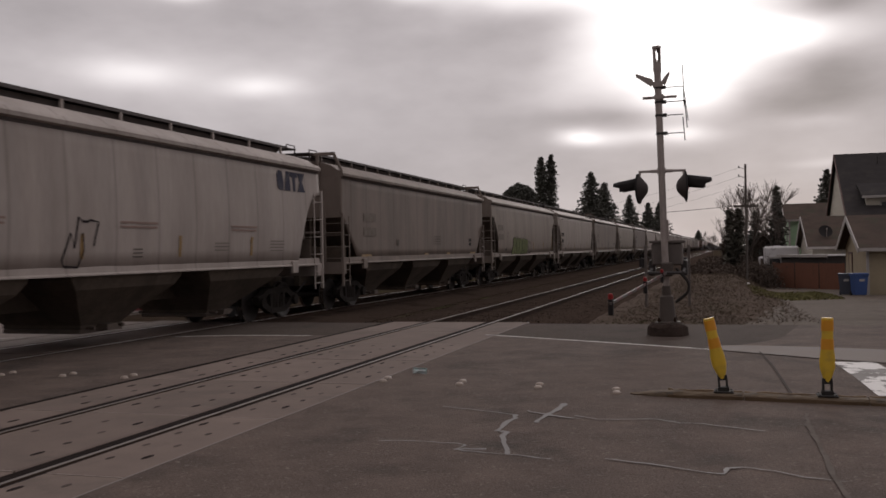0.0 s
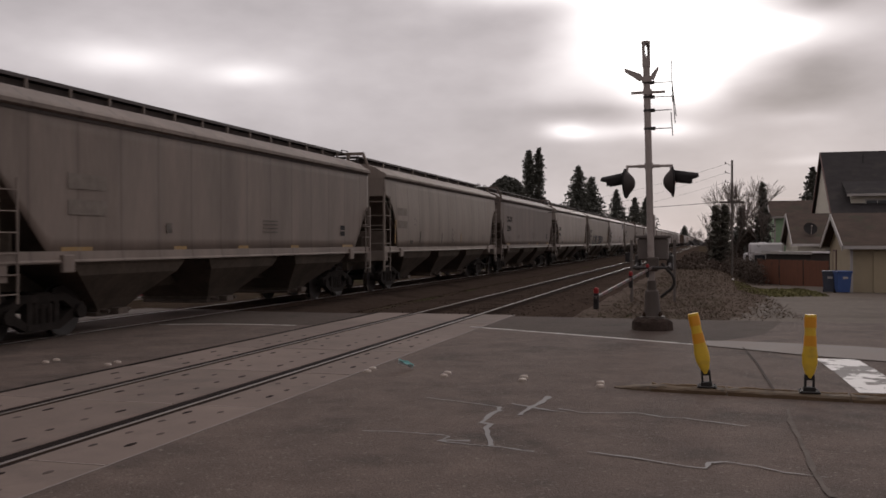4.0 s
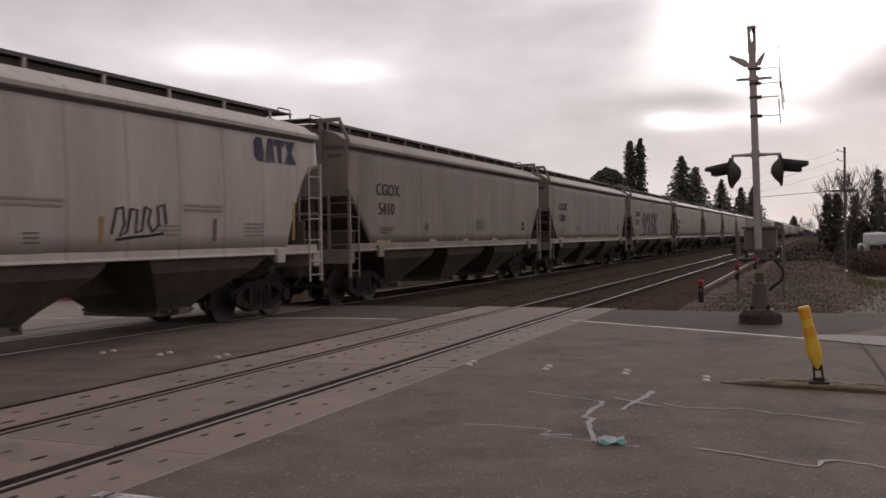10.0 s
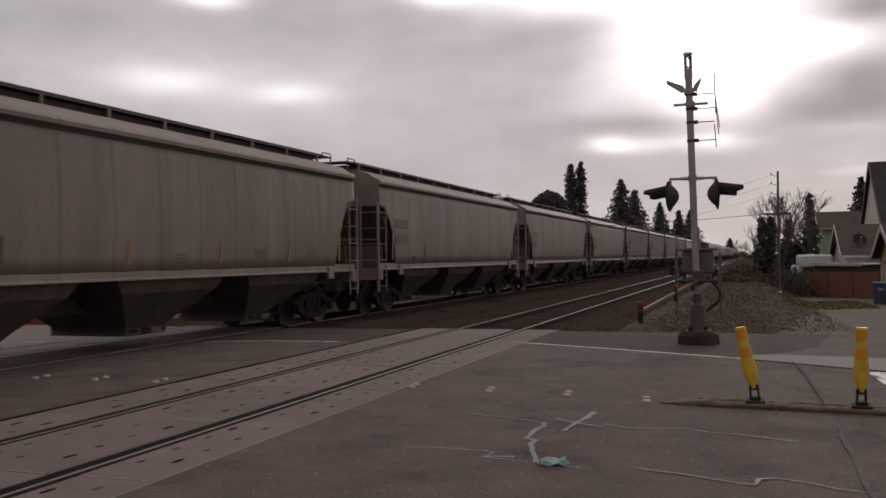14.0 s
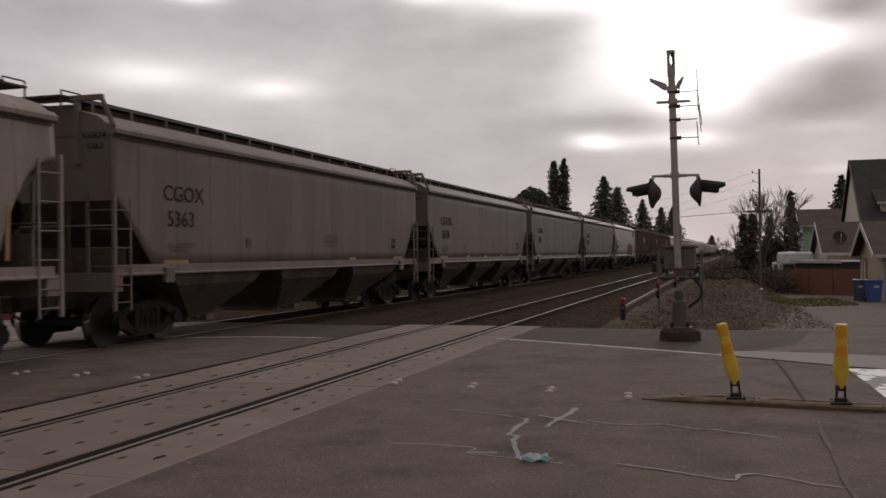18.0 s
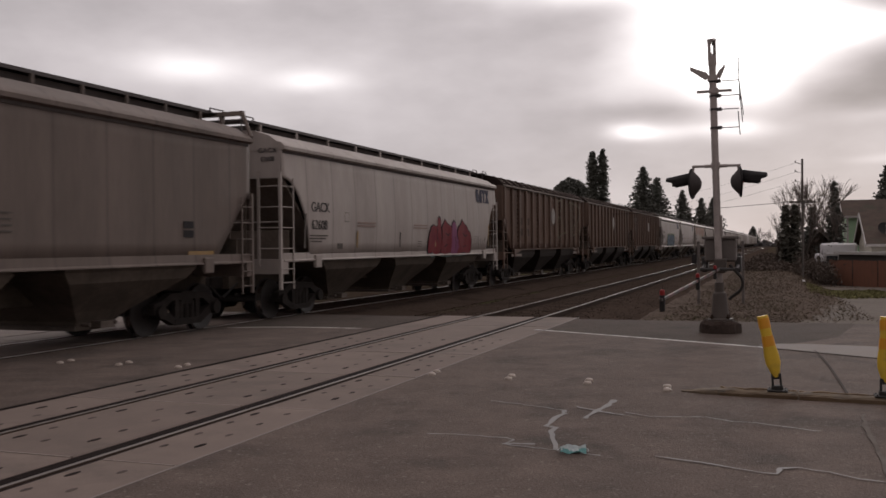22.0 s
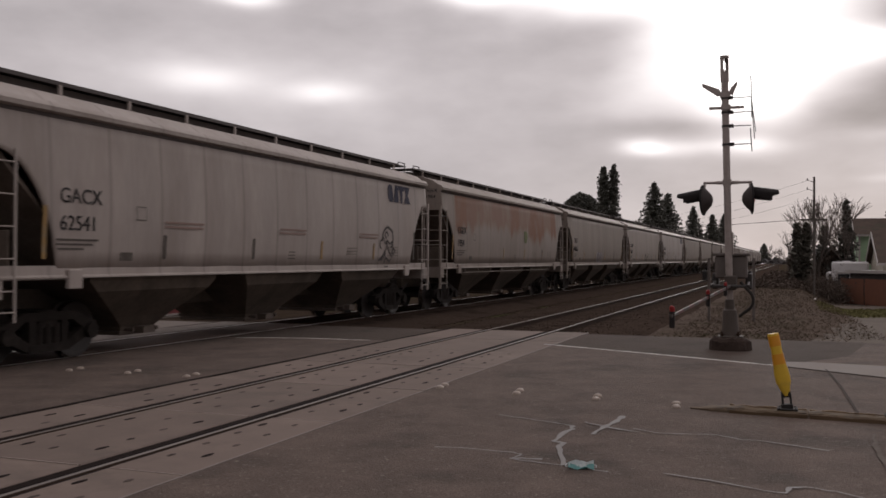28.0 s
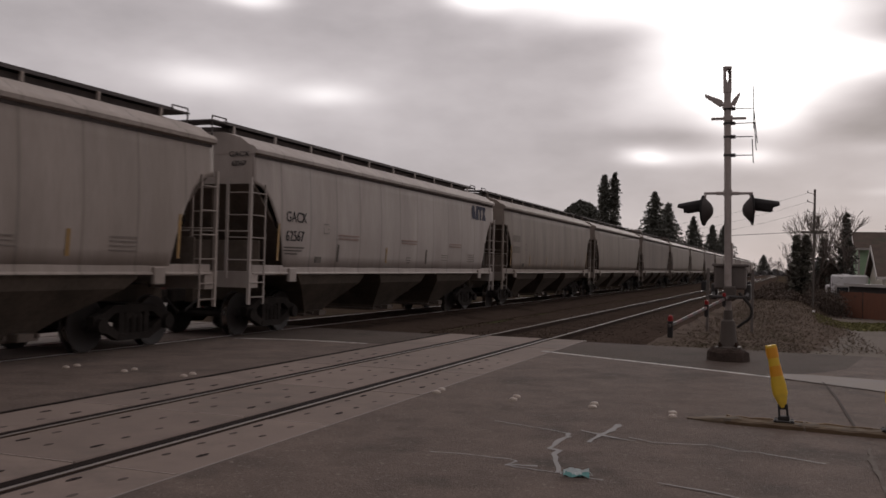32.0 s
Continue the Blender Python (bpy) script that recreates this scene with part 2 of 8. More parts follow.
M["sealant"] = material("crack_sealant", (0.165, 0.152, 0.147), 0.7, vary=0.2, scale=4)
M["button"] = material("ceramic_button", (0.33, 0.27, 0.225), 0.5, vary=0.2, scale=20)
M["kerb"] = material("worn_kerb", (0.115, 0.082, 0.052), 0.85, vary=0.5, scale=5, fine=50, dirt=(0.05, 0.042, 0.036), dirt_amount=0.8, dirt_scale=5, stretch=(0.4, 2, 2))
M["yellow"] = material("yellow_plastic", (0.62, 0.40, 0.03), 0.5, vary=0.12, scale=6, bump=0.03, dirt=(0.30, 0.2, 0.05), dirt_amount=0.4, dirt_scale=5)
M["orange_band"] = material("amber_reflective_band", (0.62, 0.27, 0.015), 0.4, vary=0.1, scale=9, bump=0.02)
M["tar"] = material("tar_joint", (0.016, 0.011, 0.010), 1.0, vary=0.3, scale=8, bump=0.5, specular=0.05)
M["panel_edge"] = material("steel_panel_edge", (0.17, 0.14, 0.125), 0.8, 0.0, vary=0.2, scale=3)
M["grout"] = material("pale_grout", (0.25, 0.205, 0.178), 0.9, vary=0.3, scale=4, dirt=(0.14, 0.11, 0.098), dirt_amount=0.8, dirt_scale=4, specular=0.2)
M["pocket_dirt"] = material("dirt_filled_pocket", (0.062, 0.048, 0.042), 1.0, vary=0.4, scale=8, specular=0.1, per_object=0.5)
M["black"] = material("black_rubber", (0.03, 0.027, 0.025), 0.8, specular=0.2, vary=0.3, scale=8, bump=0.1)
M["steel"] = material("galvanised_steel", (0.33, 0.285, 0.265), 0.7, 0.0, vary=0.2, scale=5, fine=40, bump=0.05, dirt=(0.22, 0.185, 0.165), dirt_amount=0.5, dirt_scale=2, specular=0.3)
M["dark_steel"] = material("dark_steel", (0.05, 0.045, 0.043), 0.65, 0.3, vary=0.3, scale=6)
M["signal_black"] = material("signal_black", (0.026, 0.023, 0.023), 0.75, specular=0.15, vary=0.2, scale=6)
M["housing_grey"] = material("housing_grey", (0.060, 0.050, 0.048), 0.75, specular=0.2, vary=0.2, scale=6)
M["red_lens"] = material("red_lens", (0.22, 0.016, 0.016), 0.5, specular=0.2, vary=0.1, scale=10, bump=0)
M["red_stripe"] = material("red_stripe", (0.10, 0.03, 0.028), 0.6, vary=0.15, scale=6)
M["white_stripe"] = material("white_stripe", (0.050, 0.038, 0.033), 0.6, vary=0.15, scale=6)
M["truck"] = material("truck_iron", (0.021, 0.017, 0.015), 0.95, 0.0, specular=0.15, vary=0.5, scale=5, fine=30, dirt=(0.042, 0.035, 0.030), dirt_amount=0.5, dirt_scale=3)
M["wheel"] = material("wheel_steel", (0.026, 0.021, 0.019), 0.6, 0.0, specular=0.4, vary=0.3, scale=6)
# grime of the underframe; on the end struts and panels it doubles as shade
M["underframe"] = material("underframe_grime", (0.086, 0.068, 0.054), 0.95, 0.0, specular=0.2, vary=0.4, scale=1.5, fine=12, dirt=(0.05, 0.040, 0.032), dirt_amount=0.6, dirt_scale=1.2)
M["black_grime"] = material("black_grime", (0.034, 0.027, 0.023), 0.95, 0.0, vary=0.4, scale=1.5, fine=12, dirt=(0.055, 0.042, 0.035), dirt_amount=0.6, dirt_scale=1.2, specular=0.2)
M["grating"] = material("grating_steel", (0.072, 0.060, 0.058), 0.7, 0.3, vary=0.2, scale=8)
# hatch colour, also on the strips that imitate shade under the eaves
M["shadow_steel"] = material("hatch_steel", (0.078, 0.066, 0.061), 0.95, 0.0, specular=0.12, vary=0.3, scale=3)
M["stencil"] = material("stencil_black", (0.032, 0.030, 0.031), 0.85, specular=0.12, vary=0.3, scale=5, dirt=(0.25, 0.24, 0.22), dirt_amount=0.7, dirt_scale=4, lo=0.58, hi=0.75)
M["faded_stencil"] = material("faded_stencil", (0.105, 0.092, 0.082), 0.9, specular=0.1, vary=0.3, scale=5, dirt=(0.19, 0.165, 0.145), dirt_amount=0.7, dirt_scale=3)
M["ghost_mark"] = material("worn_off_mark", (0.19, 0.163, 0.142), 0.9, vary=0.3, scale=5, specular=0.1)
M["road_joint"] = material("filled_joint", (0.050, 0.039, 0.034), 0.95, vary=0.3, scale=8, specular=0.1)
M["logo_blue"] = material("logo_blue", (0.050, 0.050, 0.072), 0.8, specular=0.1, vary=0.2, scale=4, dirt=(0.2, 0.19, 0.19), dirt_amount=0.3, dirt_scale=3)
M["safety_yellow"] = material("reflective_yellow", (0.25, 0.145, 0.04), 0.5, vary=0.3, scale=5, dirt=(0.2, 0.16, 0.1), dirt_amount=0.7, dirt_scale=4)


def paint(name, colour, dirt, amount, **kw):
    return material(name, colour, 0.65, specular=0.22, vary=0.2, scale=1.1, fine=9, bump=0.06, stretch=(1, 1.6, 0.35), dirt=dirt, dirt_amount=amount,
                    dirt_scale=0.7, dirt_stretch=(1, 1.3, 0.25), **({"lo": 0.42, "hi": 0.78, "seams": 1.32, "seam_at": 0.77} | kw))


M["car_white"] = paint("weathered_white_paint", (0.36, 0.314, 0.287), (0.205, 0.165, 0.140), 0.6)
M["car_grey"] = paint("weathered_light_grey_paint", (0.238, 0.197, 0.168), (0.127, 0.097, 0.078), 0.65)
M["car_tan"] = paint("weathered_tan_grey_paint", (0.204, 0.164, 0.140), (0.095, 0.075, 0.063), 0.7, seams=1.22, seam_at=0.0)
M["car_brown"] = paint("weathered_brown_paint", (0.128, 0.080, 0.059), (0.064, 0.042, 0.033), 0.8, seams=0.0)
M["car_dark"] = paint("grimy_grey_paint", (0.160, 0.125, 0.108), (0.078, 0.062, 0.052), 0.7, seams=1.22, seam_at=0.0)
M["car_light"] = paint("weathered_pale_grey_paint", (0.305, 0.258, 0.228), (0.175, 0.143, 0.120), 0.6)
M["car_mid"] = paint("weathered_warm_grey_paint", (0.235, 0.192, 0.164), (0.121, 0.093, 0.076), 0.65)
M["brown_roof"] = material("dark_brown_roof", (0.027, 0.020, 0.018), 0.8, vary=0.35, scale=2, fine=20, bump=0.05, dirt=(0.036, 0.027, 0.023), dirt_amount=0.6, dirt_scale=1.2, specular=0.0)
M["car_grime_rail"] = material("dusty_steel_rail", (0.19, 0.155, 0.135), 0.8, vary=0.35, scale=6, fine=30, dirt=(0.10, 0.075, 0.062), dirt_amount=0.7, dirt_scale=5, specular=0.15)
M["car_rust"] = paint("rust_stained_grey_paint", (0.27, 0.226, 0.198), (0.15, 0.118, 0.097), 0.65)


def rust_sheets(m, colour, z0, z1, panel):
    """Rust bleeding down from the eave, panel by panel, with ragged lower edges."""
    nt = m.node_tree
    N, L = nt.nodes.new, nt.links.new
    b = nt.nodes["Principled BSDF"]
    old = b.inputs["Base Color"].links[0].from_socket
    tc, sep = N("ShaderNodeTexCoord"), N("ShaderNodeSeparateXYZ")
    L(tc.outputs["Object"], sep.inputs[0])

    def op(kind, a, c):
        n = N("ShaderNodeMath")
        n.operation = kind
        for i, v in enumerate((a, c)):
            if isinstance(v, (int, float)):
                n.inputs[i].default_value = v
            else:
                L(v, n.inputs[i])
        return n.outputs[0]

    def ramp(v, lo, hi, a=0.0, c=1.0):
        n = N("ShaderNodeMapRange")
        n.interpolation_type = "SMOOTHSTEP"
        for i, q in enumerate((lo, hi, a, c)):
            n.inputs[i + 1].default_value = q
        L(v, n.inputs[0])
        return n.outputs[0]

    def cloud(s, stretch, detail):
        mp, n = N("ShaderNodeMapping"), N("ShaderNodeTexNoise")
        mp.inputs["Scale"].default_value = stretch
        n.inputs["Scale"].default_value, n.inputs["Detail"].default_value = s, detail
        L(tc.outputs["Object"], mp.inputs[0])
        L(mp.outputs[0], n.inputs["Vector"])
        return n.outputs["Fac"]

    cell = N("ShaderNodeTexWhiteNoise")
    cell.noise_dimensions = "1D"
    L(op("FLOOR", op("DIVIDE", op("ADD", sep.outputs["Y"], 0.55), panel), 0.0), cell.inputs["W"])
    edge = op("ADD", sep.outputs["Z"], op("MULTIPLY", op("SUBTRACT", cloud(1.0, (1, 2.6, 0.5), 4), 0.5), 1.0))
    edge = op("ADD", edge, op("MULTIPLY", op("SUBTRACT", cell.outputs["Value"], 0.5), 0.45))
    fac = op("MULTIPLY", ramp(edge, z0, z0 + 0.45), ramp(sep.outputs["Z"], z1, z1 - 0.12))
    fac = op("MULTIPLY", fac, ramp(cell.outputs["Value"], 0.1, 0.6, 0.75, 1.0))
    fac = op("MULTIPLY", fac, ramp(cloud(1.4, (1, 1, 0.5), 5), 0.30, 0.52, 0.6, 1.0))
    fac = op("MULTIPLY", fac, ramp(op("ABSOLUTE", sep.outputs["Y"], 0.0), 7.15, 6.85))
    mix = N("ShaderNodeMix")
    mix.data_type = "RGBA"
    mix.inputs[7].default_value = (*colour, 1)
    L(fac, mix.inputs[0])
    L(old, mix.inputs[6])
    L(mix.outputs[2], b.inputs["Base Color"])


rust_sheets(M["car_rust"], (0.178, 0.074, 0.037), 2.42, 3.82, 1.32)

# ---------------------------------------------------------------- mesh helpers


def part(name, bm, mat, parent=None, label=""):
    me = bpy.data.meshes.new(name)
    bm.to_mesh(me)
    bm.free()
    me.materials.append(mat)
    ob = new(name, me)
    ob.parent = parent
    if label:
        ob["label"] = label
    return ob


def again(ob, m, parent=None):
    """Another object on the same mesh."""
    o = new(ob.name.split(".")[0], ob.data)
    o.parent = parent if parent is not None else ob.parent
    o.matrix_local = m
    if "label" in ob:
        o["label"] = ob["label"]
    return o


def thing(name, label, category, m=None, group="", kind=""):
    ob = new(name)
    ob.empty_display_size = 0.2
    if m is not None:
        ob.matrix_world = m
    return tagged(ob, label, category, group, kind)


def box(bm, x0, x1, y0, y1, z0, z1, bevel=0.0):
    v = [bm.verts.new(p) for p in ((x0, y0, z0), (x1, y0, z0), (x1, y1, z0), (x0, y1, z0), (x0, y0, z1), (x1, y0, z1), (x1, y1, z1), (x0, y1, z1))]
    fs = [bm.faces.new([v[i] for i in f]) for f in ((3, 2, 1, 0), (4, 5, 6, 7), (0, 1, 5, 4), (1, 2, 6, 5), (2, 3, 7, 6), (3, 0, 4, 7))]
    if bevel:
        bmesh.ops.bevel(bm, geom=list({e for f in fs for e in f.edges}), offset=bevel, segments=1, affect="EDGES")
    return v


def boxes(*specs, bevel=0.0):
    bm = bmesh.new()
    for s in specs:
        box(bm, *s, bevel=bevel)
    return bm


def tube(bm, a, b, r, n=8, r2=None):
    """A round bar from a to b."""
    a, b = Vector(a), Vector(b)
    d = b - a
    m = Matrix.Translation((a + b) / 2) @ d.to_track_quat("Z", "Y").to_matrix().to_4x4()
    bmesh.ops.create_cone(bm, cap_ends=True, segments=n, radius1=r, radius2=r if r2 is None else r2, depth=d.length, matrix=m)
    return bm


def tubes(*specs, n=8):
    bm = bmesh.new()
    for s in specs:
        tube(bm, *s, n=n)
    return bm


def prism(bm, pts, x0, x1):
    """Outline of (y, z) points drawn out across x."""
    a = [bm.verts.new((x0, y, z)) for y, z in pts]
    b = [bm.verts.new((x1, y, z)) for y, z in pts]
    n = len(pts)
    bm.faces.new(a)
    bm.faces.new(b[::-1])
    for i in range(n):
        bm.faces.new((a[i], b[i], b[(i + 1) % n], a[(i + 1) % n]))
    bmesh.ops.recalc_face_normals(bm, faces=bm.faces)
    return bm


def sweep(bm, profile, y0, y1, closed=True):
    """Profile of (x, z) points drawn out along y."""
    a = [bm.verts.new((x, y0, z)) for x, z in profile]
    b = [bm.verts.new((x, y1, z)) for x, z in profile]
    n = len(profile)
    for i in range(n if closed else n - 1):
        bm.faces.new((a[i], a[(i + 1) % n], b[(i + 1) % n], b[i]))
    if closed:
        bm.faces.new(a[::-1])
        bm.faces.new(b)
    bmesh.ops.recalc_face_normals(bm, faces=bm.faces)
    return bm


def lathe(bm, profile, n=20, m=Matrix()):
    """Profile of (r, z) points turned round z, then moved by m."""
    rings = [[bm.verts.new(m @ Vector((r * math.cos(2 * math.pi * i / n), r * math.sin(2 * math.pi * i / n), z))) for i in range(n)] for r, z in profile]
    for p, q in zip(rings, rings[1:]):
        for i in range(n):
            bm.faces.new((p[i], p[(i + 1) % n], q[(i + 1) % n], q[i]))
    bm.faces.new(rings[0][::-1])
    bm.faces.new(rings[-1])
    return bm


def smooth(ob, angle=40):
    me = ob.data
    for p in me.polygons:
        p.use_smooth = True
    try:
        me.set_sharp_from_angle(angle=radians(angle))
    except Exception:
        pass
    return ob


WORDS = {}


def letter_mesh(text, size, depth=0.004, bold=0.0):
    cu = bpy.data.curves.new("letters", "FONT")
    cu.body, cu.size, cu.extrude, cu.align_x, cu.align_y = text, size, depth, "CENTER", "CENTER"
    cu.resolution_u = 3
    cu.offset = bold
    ob = bpy.data.objects.new("letters", cu)
    scene.collection.objects.link(ob)
    me = bpy.data.meshes.new_from_object(ob.evaluated_get(bpy.context.evaluated_depsgraph_get()))
    WORDS[text, size, bold] = ([v.co.copy() for v in me.vertices], [tuple(p.vertices) for p in me.polygons])
    bpy.data.objects.remove(ob)
    bpy.data.curves.remove(cu)
    bpy.data.meshes.remove(me)


for word in ("CGOX", "GACX", "CGEX", "TILX", "5679", "5554", "5885", "5944", "62554", "5410", "5288", "5223", "5884", "5363", "5538", "5315", "5205", "62608", "62541", "1954", "540035", "5707", "62567"):
    letter_mesh(word, 0.33)
for word in "925K":
    for bold in (0.14, 0.07, 0.03):
        letter_mesh(word, 2.0, bold=bold)


def lettering(text, size, bold=0.0):
    """A bmesh of the built-in font's letters in the x-y plane, middle at the origin."""
    bm = bmesh.new()
    vs, fs = WORDS[text, size, bold]
    made = [bm.verts.new(v) for v in vs]
    for f in fs:
        try:
            bm.faces.new([made[i] for i in f])
        except ValueError:
            pass
    return bm

# ---------------------------------------------------------------- ground
NEAR, FAR = -5.87, -11.95          # centre lines of the near track and of the train's track
ROAD_Y0, ROAD_Y1 = -9.0, 20.6
DECK_END = 21.06


def lot_height(x, y):
    """The ground east of the tracks falls away from the crossing."""
    k = min(1.0, max(0.0, (x - 0.1) / 2.5))
    k = k * k * (3 - 2 * k)
    far = min(1.0, max(0.0, (y - 22.0) / 14.0))
    k = far * k + (1 - far) * min(1.0, max(0.0, (x + 2.4) / 5.0))
    return -0.03 - 0.0245 * max(0.0, y - 18.0) * k - 0.12 * (1 - k)


xs = [-2500, -700, -200, -60, -30, -16, -10, -4, -2.4, -1, 0.1, 0.5, 0.9, 1.3, 1.7, 2.1, 2.6, 5, 10, 20, 40, 90, 250, 800, 2500]
ys = [-2500, -500, -100, -30, -8, 0, 10, 18, 24, 32, 42, 55, 70, 90, 115, 150, 220, 400, 1000, 3500]
bm = bmesh.new()
grid = [[bm.verts.new((x, y, -0.24 if x < -2.3 else min(-0.24, max(lot_height(x, y), -2.6) - 0.03))) for x in xs] for y in ys]
for r0, r1 in zip(grid, grid[1:]):
    for i in range(len(xs) - 1):
        bm.faces.new((r0[i], r0[i + 1], r1[i + 1], r1[i]))
tagged(smooth(part("ground", bm, M["soil"])), "bare soil with low weeds", "ground", kind="structure")

# the road over the tracks, in strips between the crossing panels
edges = [(-70.0, FAR - 1.93), (FAR + 0.83, NEAR - 1.775), (NEAR + 1.575, 70.0)]
for x0, x1 in edges:
    bm = boxes((x0, x1, ROAD_Y0, ROAD_Y1, -0.4, 0.0))
    # the strip beyond the train takes the colour with sky light painted in
    tagged(part("road", bm, M["asphalt" if x0 > -50 else "lit_asphalt"]), "worn grey asphalt road over the level crossing", "road", kind="structure")

bm = bmesh.new()
lx = [-3.2 + 0.3 * k for k in range(22)] + [3.8, 5, 9, 16, 30, 60]
ly = [ROAD_Y1 - 0.05] + [21 + 0.4 * k for k in range(60)] + [46, 48, 51, 55, 60, 66, 72, 80, 90, 100, 130]
def rough(x, y):
    """Uneven soil between the tracks and the level lot."""
    k = min(1.0, max(0.0, (2.2 - x) / 1.5)) * min(1.0, max(0.0, (y - 20.6) / 1.5))
    return lot_height(x, y) + k * (0.05 * noise.noise(Vector((x * 1.7, y * 1.2, 3))) + 0.035 * noise.noise(Vector((x * 4.1, y * 3.3, 8))))


grid = [[bm.verts.new((x, y, rough(x, y))) for x in lx] for y in ly]
for r0, r1 in zip(grid, grid[1:]):
    for i in range(len(lx) - 1):
        bm.faces.new((r0[i], r0[i + 1], r1[i + 1], r1[i]))
lot = smooth(part("gravel_lot", bm, M["gravel"]))
lot.data.materials.append(M["bank"])
for f in lot.data.polygons:
    c = f.center
    f.material_index = 1 if c.x < 2.0 - 0.11 * max(0.0, 36.0 - c.y) else 0
tagged(lot, "gravel lot falling away beside the tracks", "gravel", kind="structure")

# ballast beds
for cx, nm in ((NEAR, "near"), (FAR, "far")):
    for y0, y1 in ((ROAD_Y1, 900.0), (-700.0, ROAD_Y0)):
        bm = bmesh.new()
        sweep(bm, [(cx - 3.0, -0.5), (cx - 3.0, -0.22), (cx - 1.6, -0.115), (cx + 1.6, -0.115), (cx + 2.7, -0.22), (cx + 2.7, -0.5)], y0, y1)
        tagged(part("track_bed", bm, M["ballast"]), "dark oily crushed-stone ballast", "ballast", kind="structure")

# rails with sleepers
RAIL = [(-0.07, -0.17), (0.07, -0.17), (0.07, -0.158), (0.012, -0.14), (0.012, -0.045), (0.034, -0.035), (0.034, -0.004), (0.028, 0.0), (-0.028, 0.0), (-0.034, -0.004),
        (-0.034, -0.035), (-0.012, -0.045), (-0.012, -0.14), (-0.07, -0.158)]
for cx in (NEAR, FAR):
    tr = thing("railway_track", "pair of steel rails polished on top, rust-brown sides", "track", kind="structure")
    for s in (-1, 1):
        bm = bmesh.new()
        sweep(bm, [(cx + s * 0.752 + x, z) for x, z in RAIL], -700, 900)
        part("rail", bm, M["rust"], tr)
        bm = bmesh.new()
        w = 0.020 if cx == NEAR else 0.028
        sweep(bm, [(cx + s * 0.752 + x, z) for x, z in ((-w, -0.002), (w, -0.002), (w, 0.003), (-w, 0.003))], -700, 900)
        part("rail_head", bm, M["rail_head" if cx == NEAR else "gleam_rail"], tr, "polished running surface")
    first = None
    for k in range(110):
        y = DECK_END + 0.2 + k * 0.55
        if first is None:
            first = part("sleeper", boxes((-1.3, 1.3, -0.115, 0.115, -0.12, 0.012), bevel=0.01), M["tie"], tr)
            first.matrix_local = pose(cx, y, -0.125)
        else:
            again(first, pose(cx, y, -0.125 + 0.006 * math.sin(k * 2.3), 0, 0, 0.4 * math.sin(k * 1.7)), tr)

# concrete crossing panels
PANEL = 2.5
ROWS = 12
# bolt pockets of one panel: across, along, long or short
POCKETS = {1: ((-0.48, 0.54, 1), (-0.48, 0.95, 0), (-0.48, 1.47, 0), (-0.48, 1.91, 1), (-0.13, 0.45, 0), (-0.13, 2.04, 0), (0.27, 0.58, 1), (0.23, 1.0, 0), (0.21, 1.5, 0), (0.28, 1.98, 1)),
           2: ((1.0, 0.54, 0), (0.98, 1.07, 0), (0.96, 1.61, 0), (0.95, 2.07, 1), (1.29, 0.68, 1), (1.28, 1.13, 0), (1.27, 1.66, 0), (1.26, 2.2, 0)),
           0: ((-1.11, 0.5, 1), (-1.11, 0.93, 0), (-1.12, 1.43, 0), (-1.11, 1.9, 1), (-1.44, 0.9, 0), (-1.43, 1.82, 1))}
